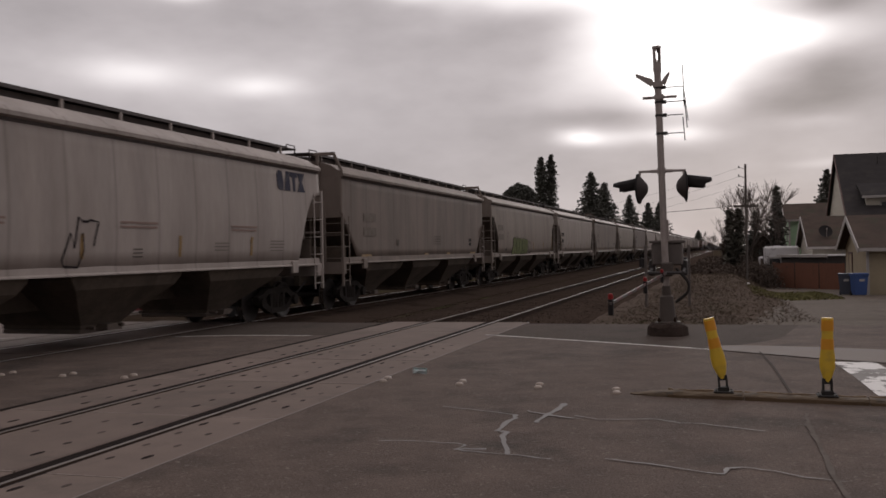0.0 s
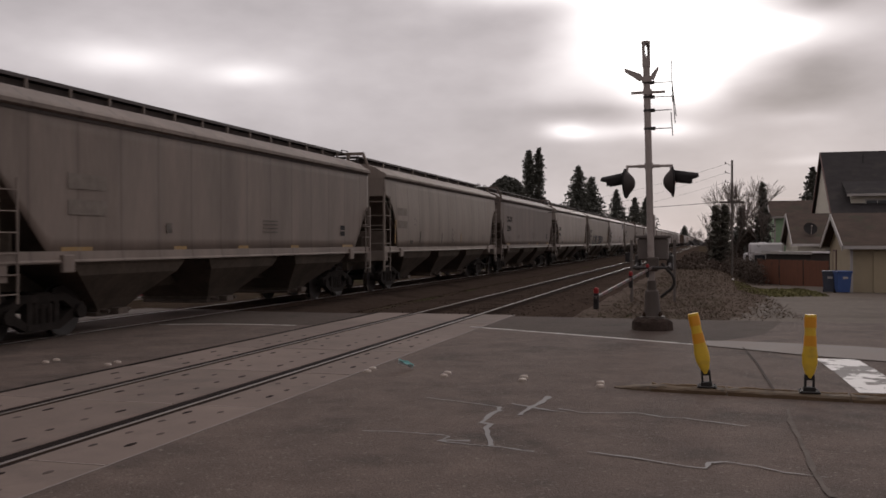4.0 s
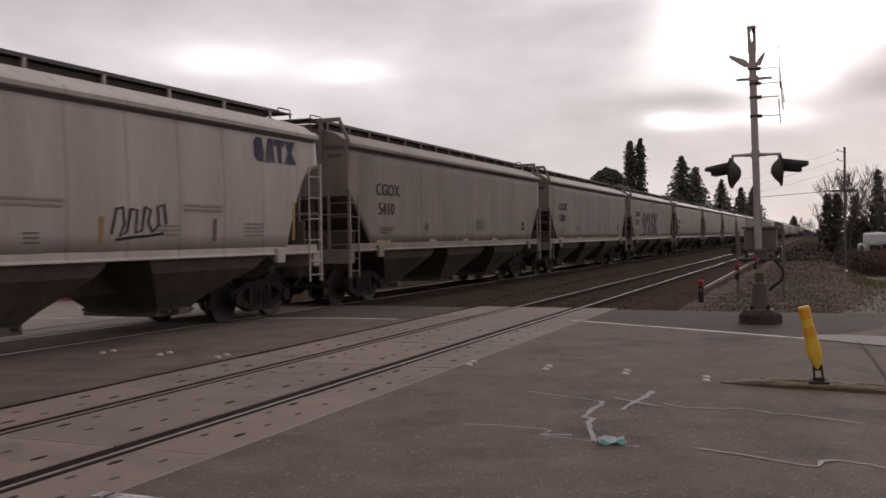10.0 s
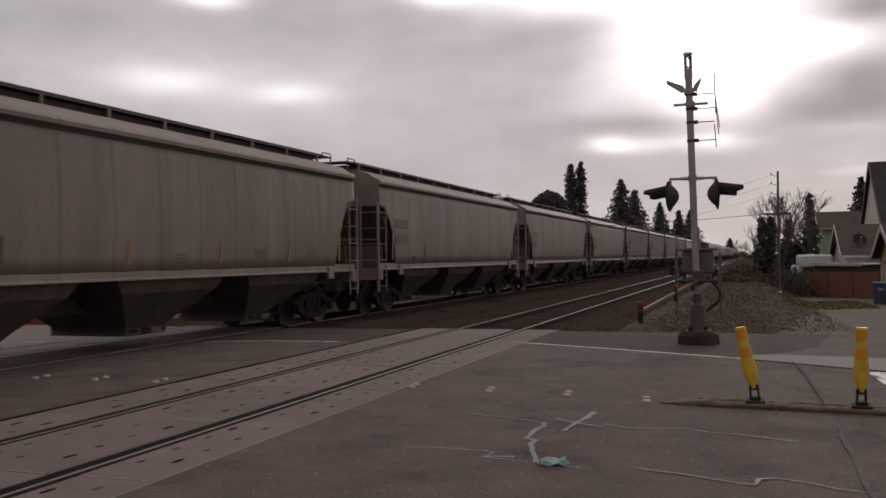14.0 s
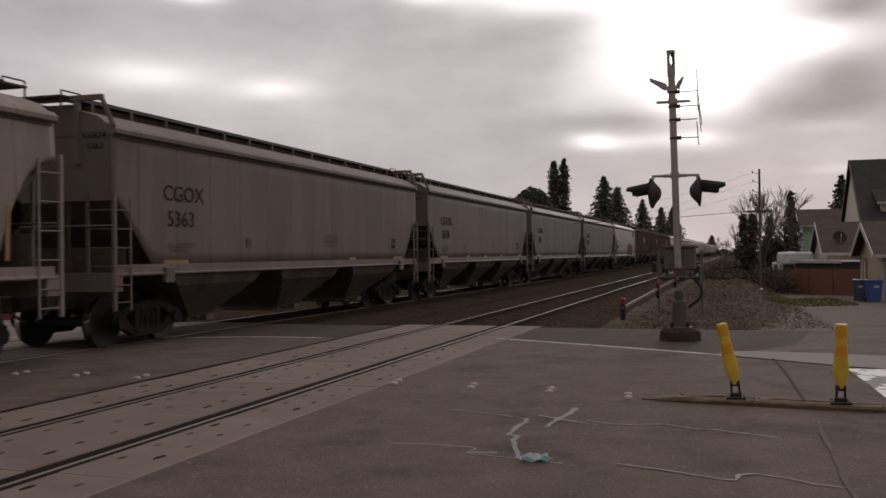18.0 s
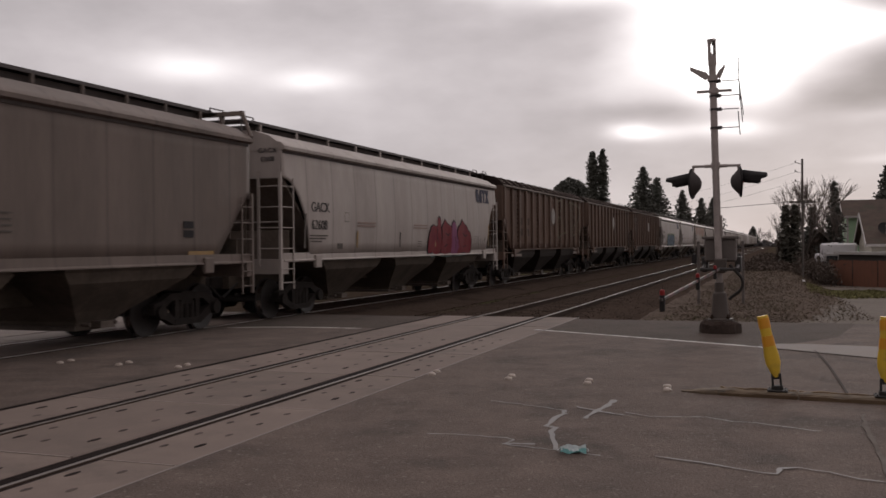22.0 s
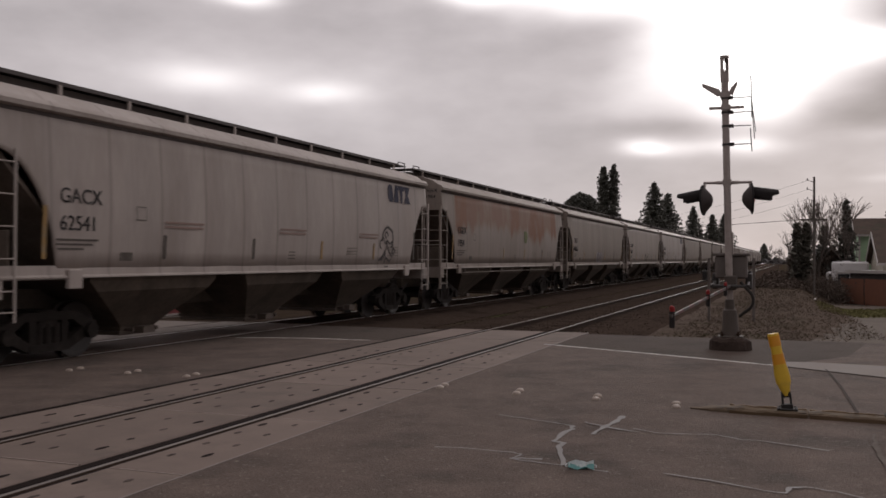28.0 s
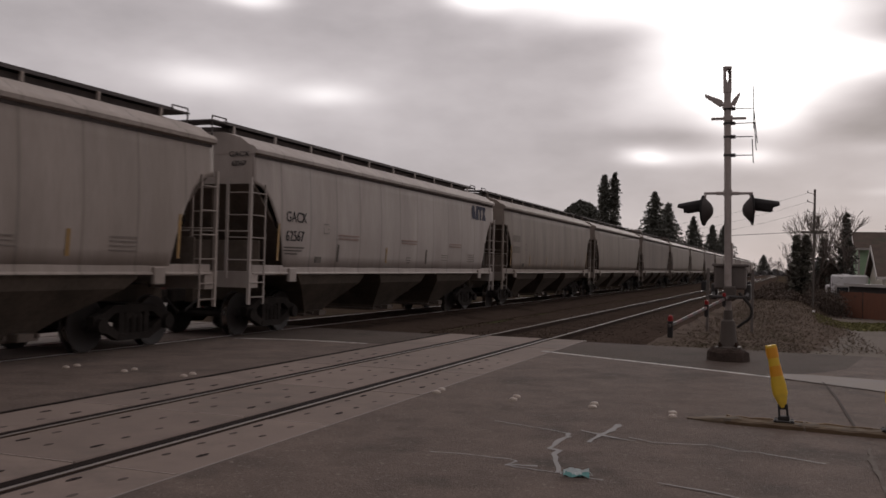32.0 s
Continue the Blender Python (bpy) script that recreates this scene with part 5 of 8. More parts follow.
    part("brake_cylinder", tubes(((0.2, -end + 0.75, SILL + 0.16), (0.2, -end + 1.25, SILL + 0.16), 0.16), n=12), M["underframe"], car)
    part("air_reservoir", tubes(((-0.5, -end + 0.8, SILL + 0.2), (-0.5, -end + 1.4, SILL + 0.2), 0.19), n=12), M["underframe"], car)
    # trucks
    ty = end - 1.62
    for s in (-1, 1):
        truck_parts(car, s * ty)
        for a in (-0.889, 0.889):
            ax = wheelset(car, s * ty + a, not WHEELSETS)
            ax.matrix_local = pose(0, s * ty + a, R_WHEEL)
            WHEELSETS.append(ax)
    return car


# gaps between the cars along the track at the start, then the way the train covers
GAPS = [5.9, 23.79, 41.7, 59.74, 77.73, 95.58, 113.41, 131.05, 149.09, 167.16, 185.22, 202.87, 220.55, 238.39, 256.67, 274.97, 293.18, 311.32, 328.81, 346.19, 363.54,
        380.98, 398.86, 416.3, 433.75, 451.05, 469.12, 487.03, 504.83, 522.58, 540.57, 558.53, 576.43, 594.33]
while len(GAPS) < 46:
    GAPS.append(GAPS[-1] + 17.9)
WAY = [(0, 0.0), (2, 33.54), (4, 66.83), (6, 99.99), (8, 133.1), (10, 166.19), (12, 199.28), (14, 232.32), (16, 265.28), (18, 298.12), (20, 330.79), (22, 363.28), (24, 395.59), (26, 427.76),
       (28, 459.88), (30, 492.08), (32, 524.59)]
# kind and paint of each car from the first on
ORDER = ["RW", "SD", "RG", "RL", "SD", "RG", "SX", "RL", "RG", "RW", "SG", "SG", "SG", "RT", "RT", "RT", "RT", "SX", "SX", "SX", "SX", "RW", "BB", "BB", "BB", "RW", "RW", "RU", "RG", "RL", "RW", "RG", "RG",
         "SG", "RG", "RG", "SD", "RG", "RW", "RG", "SG", "RG", "RG", "SD", "RG"]
LOOKS = {"RW": ("round", "car_white", "white covered hopper car with rounded end cut-outs, lightly weathered"),
         "RG": ("round", "car_grey", "light grey covered hopper car with rounded end cut-outs, dusty"),
         "RL": ("round", "car_light", "pale grey covered hopper car with rounded end cut-outs, dusty"),
         "RT": ("round", "car_mid", "dusty tan-grey covered hopper car with rounded end cut-outs"),
         "SD": ("straight", "car_tan", "grimy tan-grey covered hopper car with straight end cut-outs"),
         "SX": ("straight", "car_dark", "grimy dark grey covered hopper car with straight end cut-outs"),
         "SG": ("straight", "car_tan", "dusty tan-grey covered hopper car with straight end cut-outs"),
         "BB": ("ribbed", "car_brown", "brown ribbed covered hopper car with slanted roof straps"),
         "RU": ("round", "car_rust", "grey covered hopper car with orange rust streaks")}
PROTO = {}
CARS = []
for k, code in enumerate(ORDER):
    kind, pm, lab = LOOKS[code]
    mid = (GAPS[k] + GAPS[k + 1]) / 2 + 0.1
    if kind not in PROTO:
        car = PROTO[kind] = build_car(kind, 17.85 if kind == "round" else 17.6 if kind == "straight" else 17.4, M[pm], lab)
        PROTO[kind + "_paint"] = M[pm]
        car.matrix_world = pose(FAR, mid, 0)
    else:
        car = copy_thing(PROTO[kind], pose(FAR, mid, 0))
        car["label"] = lab
        old = PROTO[kind + "_paint"]
        if old != M[pm]:
            for o in car.children_recursive:
                if o.type == "MESH" and o.data.materials and o.data.materials[0] == old:
                    o.material_slots[0].link = "OBJECT"
                    o.material_slots[0].material = M[pm]
    CARS.append((car, mid))

# ---------------------------------------------------------------- background: plants
M["needles"] = material("conifer_needles", (0.080, 0.078, 0.064), 0.8, vary=0.5, scale=0.8, fine=6, bump=0)
M["cypress"] = material("cypress_green", (0.082, 0.074, 0.058), 0.8, vary=0.5, scale=0.8, fine=6, bump=0)
M["bark"] = material("bark", (0.075, 0.06, 0.05), 0.9, vary=0.4, scale=5, stretch=(3, 3, 0.6))
M["twigs"] = material("bare_twigs", (0.13, 0.105, 0.092), 0.9, vary=0.3, scale=3, bump=0)
M["bramble"] = material("bramble", (0.125, 0.096, 0.074), 1.0, vary=0.5, scale=1.5, bump=0, dirt=(0.085, 0.080, 0.05), dirt_amount=0.8, dirt_scale=1.0, specular=0.0, island=0.3)
M["thicket"] = material("dark_bramble", (0.105, 0.083, 0.070), 1.0, vary=0.5, scale=1.5, bump=0, specular=0.0, island=0.3)
M["dry_grass"] = material("dry_grass", (0.098, 0.079, 0.060), 1.0, vary=0.4, scale=1.0, bump=0, dirt=(0.06, 0.07, 0.03), dirt_amount=0.8, dirt_scale=0.5, specular=0.0, island=0.3)
M["far_trees"] = material("far_trees", (0.085, 0.08, 0.078), 0.95, vary=0.35, scale=0.05, fine=0.5, bump=0)


def clump(verts, faces, p, size, rnd, flat=0.5):
    """Two crossing leaf-spray triangles at p."""
    for _ in range(2):
        d = Vector((rnd.uniform(-1, 1), rnd.uniform(-1, 1), rnd.uniform(-flat, flat))).normalized()
        e = d.orthogonal().normalized()
        e = Matrix.Rotation(rnd.uniform(0, 6.28), 3, d) @ e
        n = len(verts)
        verts += [p - d * size * 0.5, p + d * size * 0.6 + e * size * 0.1, p + e * size * 0.45 - d * size * 0.1]
        faces.append((n, n + 1, n + 2))


def blade(verts, faces, p, size, rnd, flat=0.5):
    """Two thin dry stalks at p."""
    for _ in range(2):
        d = Vector((rnd.uniform(-1, 1), rnd.uniform(-1, 1), rnd.uniform(0.0, flat))).normalized() * size
        e = Vector((rnd.uniform(-1, 1), rnd.uniform(-1, 1), rnd.uniform(-1, 1))).normalized() * size * 0.09
        n = len(verts)
        verts += [p - e, p + e, p + d]
        faces.append((n, n + 1, n + 2))


def mesh_part(name, verts, faces, mat, parent=None, label=""):
    me = bpy.data.meshes.new(name)
    me.from_pydata([tuple(v) for v in verts], [], faces)
    me.materials.append(mat)
    ob = new(name, me)
    ob.parent = parent
    if label:
        ob["label"] = label
    return ob


def conifer(x, y, z, h, r, seed, label, columnar=0.0, mat="needles", density=1.0):
    rnd = random.Random(seed)
    tree = thing("conifer_tree", label, "tree", pose(x, y, z), "conifers")
    bm = bmesh.new()
    tube(bm, (0, 0, 0), (0.02 * h * rnd.uniform(-0.3, 0.3), 0, h * 0.95), 0.018 * h + 0.04, n=8, r2=0.02)
    part("trunk", bm, M["bark"], tree)
    verts, faces = [], []
    zz = 0.07 * h
    while zz < h * 0.985:
        u = zz / h
        if columnar:
            rad = 1.15 * r * (min(1, (1 - u) * 6) ** 0.6) * rnd.uniform(0.7, 1.1) * (1 - 0.45 * u)
        else:
            rad = 1.25 * r * (1 - u) ** 0.8 * rnd.uniform(0.75, 1.12)
        nb = 9 if rad > 0.5 else 5
        a0 = rnd.uniform(0, 6.28)
        for b in range(nb):
            a = a0 + 6.28 * b / nb + rnd.uniform(-0.3, 0.3)
            ln = max(0.15, rad * rnd.uniform(0.7, 1.1))
            lift = (0.9 if columnar else 0.12) * ln * rnd.uniform(0.5, 1.2)
            steps = max(3, int(ln / 0.24 * density))
            for s in range(steps):
                f = (s + rnd.random()) / steps
                droop = -0.28 * ln * f * f if not columnar else 0
                p = Vector((math.cos(a) * ln * f, math.sin(a) * ln * f, zz + lift * f * 0.6 + droop))
                clump(verts, faces, p + Vector((rnd.uniform(-.12, .12), rnd.uniform(-.12, .12), rnd.uniform(-.1, .1))), rnd.uniform(0.40, 0.80) * (0.55 + 0.025 * h), rnd)
        zz += rnd.uniform(0.14, 0.26) * (1.0 + 0.015 * h) / max(0.7, density)
    p = Vector((0, 0, h))
    clump(verts, faces, p - Vector((0, 0, 0.25)), 0.5, rnd, 2.0)
    mesh_part("crown", verts, faces, M[mat], tree)
    return tree


conifer(-26.4, 140, -0.3, 15.9, 1.3, 1, "tall narrow dark conifer beside its twin", columnar=1.0)
conifer(-25.0, 140.5, -0.3, 16.1, 1.35, 2, "tall narrow dark conifer beside its twin", columnar=1.0)
conifer(-21.1, 156, -0.3, 14.7, 4.9, 3, "tall dark fir, densely branched to the ground")
conifer(-19.95, 164, -0.3, 13.4, 4.6, 4, "broad dark fir beside a taller one")
conifer(-16.8, 175.5, -0.3, 11.6, 4.0, 5, "slim dark fir with drooping tiers")
conifer(-16.1, 210, -0.3, 11.8, 4.2, 6, "small dark fir behind the train")
conifer(-16.1, 247, -0.3, 13.6, 4.6, 7, "small dark fir behind the train")
conifer(3.95, 80, -1.5, 7.95, 1.3, 8, "dark pointed fir above the sheds")
conifer(2.3, 80, -1.5, 5.8, 1.1, 18, "low dark fir among bare trees")
conifer(10.6, 110, -1.8, 11.6, 3.0, 9, "dark spruce behind the green house")
conifer(8.6, 118, -1.8, 8.2, 1.6, 10, "small dark spruce tip over a roof")
conifer(0.30, 75, -1.2, 5.6, 0.50, 11, "clipped dark cypress column", columnar=1.0, mat="cypress", density=1.4)
conifer(0.98, 75.2, -1.2, 5.65, 0.48, 12, "clipped dark cypress column", columnar=1.0, mat="cypress", density=1.4)
conifer(-15.4, 576, -0.3, 11.7, 6.0, 13, "far dark conifer beyond the crossing")


def crown_tree(x, y, z, h, r, rz, seed, label, mat="needles"):
    rnd = random.Random(seed)
    tree = thing("round_tree", label, "tree", pose(x, y, z))
    bm = bmesh.new()
    tube(bm, (0, 0, 0), (0, 0, h - rz), 0.35, n=8, r2=0.22)
    for k in range(7):
        a = k * 0.9
        tube(bm, (0, 0, h - rz * 1.5), (r * 0.6 * math.cos(a), r * 0.6 * math.sin(a), h - rz * 0.7), 0.1, n=5, r2=0.03)
    part("trunk", bm, M["bark"], tree)
    verts, faces = [], []
    for _ in range(7500):
        d = Vector((rnd.gauss(0, 1), rnd.gauss(0, 1), rnd.gauss(0, 1))).normalized()
        q = rnd.uniform(0.30, 1.0) ** 0.5 * (1 + 0.10 * noise.noise(d * 3 + Vector((seed, 0, 0))))
        clump(verts, faces, Vector((d.x * r * q, d.y * r * q, h - rz + d.z * rz * q)), rnd.uniform(0.25, 0.55), rnd, 1.0)
    mesh_part("crown", verts, faces, M[mat], tree)


crown_tree(-31.9, 150, -0.3, 12.6, 3.1, 3.4, 21, "dense dark round-headed evergreen tree")


def bare_tree(x, y, z, h, seed, label, spread=0.5):
    rnd = random.Random(seed)
    tree = thing("bare_tree", label, "tree", pose(x, y, z), "bare trees")
    trunk, twigs = bmesh.new(), bmesh.new()

    def grow(p, d, ln, r, depth):
        q = p + d * ln
        tube(trunk if depth < 2 else twigs, p, q, r, n=5 if depth < 2 else 3, r2=r * 0.62)
        if depth >= 5:
            return
        for _ in range(rnd.choice((3, 3, 4) if depth < 4 else (2, 3, 3))):
            e = (d + Vector((rnd.uniform(-spread, spread), rnd.uniform(-spread, spread), rnd.uniform(-0.1, 0.35)))).normalized()
            grow(p + d * ln * rnd.uniform(0.65, 1.0), e, ln * rnd.uniform(0.58, 0.8), r * 0.66, depth + 1)

    grow(Vector((0, 0, 0)), Vector((0, 0, 1)), h * 0.30, h * 0.008, 0)
    part("trunk", trunk, M["bark"], tree)
    part("branch_crown", twigs, M["twigs"], tree)


for k, (x, y, h) in enumerate(((0.1, 77, 6.6), (1.1, 76, 8.2), (1.6, 75.5, 8.8), (1.9, 78, 9.8), (3.4, 84, 11.2), (4.0, 79.0, 8.0), (-15.6, 690, 17.0), (-2.6, 197, 5.3), (-15.2, 432, 8.4))):
    bare_tree(x, y, -1.4 if y < 100 else -0.3, h, 30 + k, "leafless winter tree with fine upright branches" if y < 100 else "far leafless tree beside the line")

# brambles, weeds and stones
rnd = random.Random(5)


def scatter(name, label, category, mat, n, place, size, flat=1.0, shape=clump):
    verts, faces = [], []
    for _ in range(n):
        shape(verts, faces, place(), rnd.uniform(*size), rnd, flat)
    ob = mesh_part(name, verts, faces, mat)
    return tagged(ob, label, category, kind="stuff")


def bramble_spot():
    t = rnd.random()
    y = 22 + 54 * t
    x = -2.6 + 4.6 * rnd.random()
    tall = max(0.0, t - 0.65) * (1.0 if x > 1.0 else 0.05)
    top = 0.03 + 1.5 * tall * (0.6 + 0.4 * math.sin(y * 1.3))
    return Vector((x, y, lot_height(x, y) + rnd.uniform(0, max(0.1, top))))


scatter("bramble_bank", "tangled brown brambles on the bank beside the line", "shrub", M["bramble"], 9000, bramble_spot, (0.04, 0.15), 0.9, blade)


def thicket_spot():
    k = rnd.random()
    c = Vector((1.05 + 1.75 * k, 69.5 - 5.5 * k, -1.1))
    d = Vector((rnd.gauss(0, 0.32), rnd.gauss(0, 0.5), abs(rnd.gauss(0, 0.62))))
    return c + d


scatter("bramble_thicket", "dense dark leafless bramble thicket beside the fence", "shrub", M["thicket"], 5200, thicket_spot, (0.14, 0.40), 1.0, blade)
scatter("bramble_leaves", "withered leaves in the bramble thicket", "shrub", M["thicket"], 2400, thicket_spot, (0.06, 0.14))


def hedge_spot():
    y = 62 + 70 * rnd.random() ** 1.3
    x = rnd.uniform(-2.6, 1.4)
    return Vector((x, y, lot_height(x, y) + rnd.random() * (0.12 + 0.35 * abs(math.sin(y * 0.37 + x)))))


scatter("low_scrub", "low dark brown scrub along the line", "shrub", M["thicket"], 5000, hedge_spot, (0.12, 0.36), 1.0)


def tangle_spot():
    k = rnd.random()
    x = -0.2 + 3.5 * k
    return Vector((x, 78.3 + rnd.uniform(-0.7, 0.9) + 2.2 * k, -1.4 + (3.0 + 0.9 * math.sin(k * 9)) * rnd.random() ** 0.8))


scatter("tall_tangle", "tall brown tangle of bare shrubs behind the fence", "shrub", M["thicket"], 7000, tangle_spot, (0.25, 0.75), 1.6, blade)
scatter("tangle_leaves", "brown withered leaves in the tall tangle", "shrub", M["thicket"], 3000, tangle_spot, (0.10, 0.22))


def weed_spot():
    y = 21 + 45 * rnd.random() ** 1.6
    x = rnd.uniform(-3.2, 0.4) * (0.55 + 0.45 * rnd.random())
    return Vector((x, y, lot_height(x, y) + rnd.uniform(0.0, 0.05)))


scatter("weeds", "low dry weeds and grass between tracks and lot", "weeds", M["dry_grass"], 6000, weed_spot, (0.03, 0.09), 0.8, blade)


def lawn_spot():
    x = rnd.uniform(1.0, 4.6)
    y = 41 + (x - 1.0) * 0.9 + rnd.uniform(-3.0, 8.5)
    return Vector((x, y, lot_height(x, y) + rnd.uniform(0.0, 0.07)))


scatter("grass_patch", "patch of mossy green grass below the fence", "grass", M["grass"], 2600, lawn_spot, (0.06, 0.17), 0.8)


def stones(name, label, n, place, size, mat, seed):
    rn = random.Random(seed)
    verts, faces = [], []
    base = [(1, 0, 0), (-1, 0, 0), (0, 1, 0), (0, -1, 0), (0, 0, 1), (0, 0, -1)]
    tri = ((0, 2, 4), (2, 1, 4), (1, 3, 4), (3, 0, 4), (2, 0, 5), (1, 2, 5), (3, 1, 5), (0, 3, 5))
    for _ in range(n):
        p, s = place(rn), rn.uniform(*size)
        m = Euler((rn.uniform(0, 6), rn.uniform(0, 6), rn.uniform(0, 6))).to_matrix()
        k = len(verts)
        sc = Vector((rn.uniform(0.7, 1.2), rn.uniform(0.6, 1.1), rn.uniform(0.5, 0.9)))
        verts += [p + m @ Vector((v[0] * s * sc.x, v[1] * s * sc.y, v[2] * s * sc.z)) for v in base]
        faces += [(a + k, b + k, c + k) for a, b, c in tri]
    return tagged(mesh_part(name, verts, faces, mat), label, "stones", kind="stuff")


M["pale_stone"] = material("pale_stone", (0.112, 0.089, 0.075), 1.0, vary=0.2, scale=3, bump=0.1, specular=0.0, island=0.2)
M["dark_stone"] = material("dark_stone", (0.056, 0.042, 0.034), 1.0, vary=0.3, scale=3, bump=0.1, specular=0.0, island=0.5)
stones("ballast_stones", "loose crushed stones along the near track", 5000,
       lambda r: Vector((lambda x, y: (x, y, -0.11 if x > NEAR - 1.6 and x < NEAR + 1.6 else -0.12 - 0.08 * min(1, abs(abs(x - NEAR) - 1.6))))(r.uniform(NEAR - 3.4, NEAR + 2.4), ROAD_Y1 + 0.05 + 38 * r.random() ** 1.8)), (0.012, 0.030), M["dark_stone"], 3)
stones("shoulder_stones", "dull gravel stones beside the track", 8000,
       lambda r: Vector((lambda x, y: (x, y, lot_height(max(x, -3.2), y) - (0.0 if x > -3.2 else 0.07)))(-3.7 + 3.9 * r.random() ** 1.2, ROAD_Y1 + 0.02 + 22 * r.random() ** 1.8)), (0.008, 0.022), M["pale_stone"], 4)
stones("kerb_rocks", "row of pale rocks at the foot of the fence", 60, lambda r: (lambda k: Vector((2.2 + 4.4 * k + r.uniform(-.1, .1), 63.5 - 7.0 * k + r.uniform(-.3, .3), -1.13 + 0.0)))(r.random()), (0.08, 0.19), M["pale_stone"], 6)

# far tree line closing the view
verts, faces = [], []
rn = random.Random(9)
for k in range(5200):
    a = rn.uniform(-60, 55)
    d = rn.uniform(420, 620)
    top = 7.0 + 5.0 * noise.noise(Vector((a * 0.25, 0, 0))) + 4 * noise.noise(Vector((a * 1.3, 5, 0)))
    if -2.2 < a < 0.4:
        top *= 0.45
    p = bearing(a, 0) * d
    clump(verts, faces, Vector((p.x, p.y, -1 + max(1.0, top) * rn.random() ** 0.7)), rn.uniform(2.0, 4.5), rn, 1.0)
tagged(mesh_part("far_woods", verts, faces, M["far_trees"]), "hazy far belt of bare trees along the horizon", "woods", kind="stuff")

# ---------------------------------------------------------------- background: buildings
M["shingle"] = material("dark_shingle", (0.042, 0.038, 0.038), 0.9, vary=0.35, scale=1.2, fine=12, bump=0.2, stretch=(1, 1, 3), dirt=(0.07, 0.062, 0.055), dirt_amount=0.5, specular=0.1)
M["brown_shingle"] = material("brown_shingle", (0.075, 0.055, 0.045), 0.9, vary=0.35, scale=1.2, fine=12, bump=0.2, dirt=(0.055, 0.058, 0.04), dirt_amount=0.6, specular=0.1)
M["cream_wall"] = material("cream_siding", (0.52, 0.48, 0.40), 0.8, vary=0.1, scale=1.5, fine=14, bump=0.1, stretch=(0.2, 0.2, 6))
M["tan_wall"] = material("tan_stucco", (0.33, 0.27, 0.18), 0.85, vary=0.12, scale=1.5, fine=20, dirt=(0.22, 0.18, 0.12), dirt_amount=0.4)
M["green_wall"] = material("pale_green_siding", (0.29, 0.42, 0.27), 0.8, vary=0.1, scale=1.5, fine=14, stretch=(0.2, 0.2, 6))
M["trim"] = material("white_trim", (0.38, 0.35, 0.33), 0.6, vary=0.08, scale=4, bump=0.02)
M["red_trim"] = material("dull_red_trim", (0.13, 0.07, 0.06), 0.7, vary=0.15, scale=4)
M["fence_wood"] = material("red_cedar_fence", (0.15, 0.058, 0.032), 0.85, vary=0.25, scale=2, fine=20, stretch=(4, 4, 0.6), dirt=(0.12, 0.05, 0.028), dirt_amount=0.6)
M["dark_fence"] = material("dark_fence", (0.038, 0.032, 0.029), 0.85, vary=0.3, scale=2)
M["glass"] = material("window_glass", (0.03, 0.032, 0.035), 0.08, 0.0, vary=0.1, scale=1, bump=0)
M["bin_blue"] = material("blue_bin_plastic", (0.035, 0.075, 0.22), 0.5, vary=0.15, scale=4, bump=0.03)
M["bin_grey"] = material("grey_bin_plastic", (0.055, 0.062, 0.085), 0.55, vary=0.15, scale=4, bump=0.03)
M["white_sheet"] = material("white_metal_roof", (0.62, 0.60, 0.60), 0.55, vary=0.1, scale=2)
M["wood_pole"] = material("weathered_pole", (0.10, 0.085, 0.075), 0.9, vary=0.3, scale=4, stretch=(4, 4, 0.5))
M["barn_red"] = material("dark_red_paint", (0.19, 0.03, 0.032), 0.7, vary=0.2, scale=1.5, stretch=(1, 1, 3))


def window(parent, name, axis, at, u0, u1, z0, z1, cols=2, rows=2):
    """A framed window on a wall. axis 'y': wall faces -y at y=at; axis 'x': wall faces -x at x=at."""
    def b(u_0, u_1, d0, d1, z_0, z_1):
        return (u_0, u_1, at + d0, at + d1, z_0, z_1) if axis == "y" else (at + d0, at + d1, u_0, u_1, z_0, z_1)
    fr = part("window_frame", boxes(b(u0 - 0.09, u0, -0.06, 0.02, z0 - 0.09, z1 + 0.09), b(u1, u1 + 0.09, -0.06, 0.02, z0 - 0.09, z1 + 0.09), b(u0, u1, -0.06, 0.02, z1, z1 + 0.09), b(u0, u1, -0.08, 0.02, z0 - 0.09, z0)), M["trim"], parent)
    du, dz = (u1 - u0) / cols, (z1 - z0) / rows
    for i in range(cols):
        for j in range(rows):
            part("pane", boxes(b(u0 + i * du + 0.03, u0 + (i + 1) * du - 0.03, -0.03, -0.01, z0 + j * dz + 0.03, z0 + (j + 1) * dz - 0.03)), M["glass"], fr)
    bars = [b(u0 + i * du - 0.03, u0 + i * du + 0.03, -0.045, 0.0, z0, z1) for i in range(1, cols)] + [b(u0, u1, -0.045, 0.0, z0 + j * dz - 0.03, z0 + j * dz + 0.03) for j in range(1, rows)]
    if bars:
        part("glazing_bar", boxes(*bars), M["trim"], fr)
    return fr


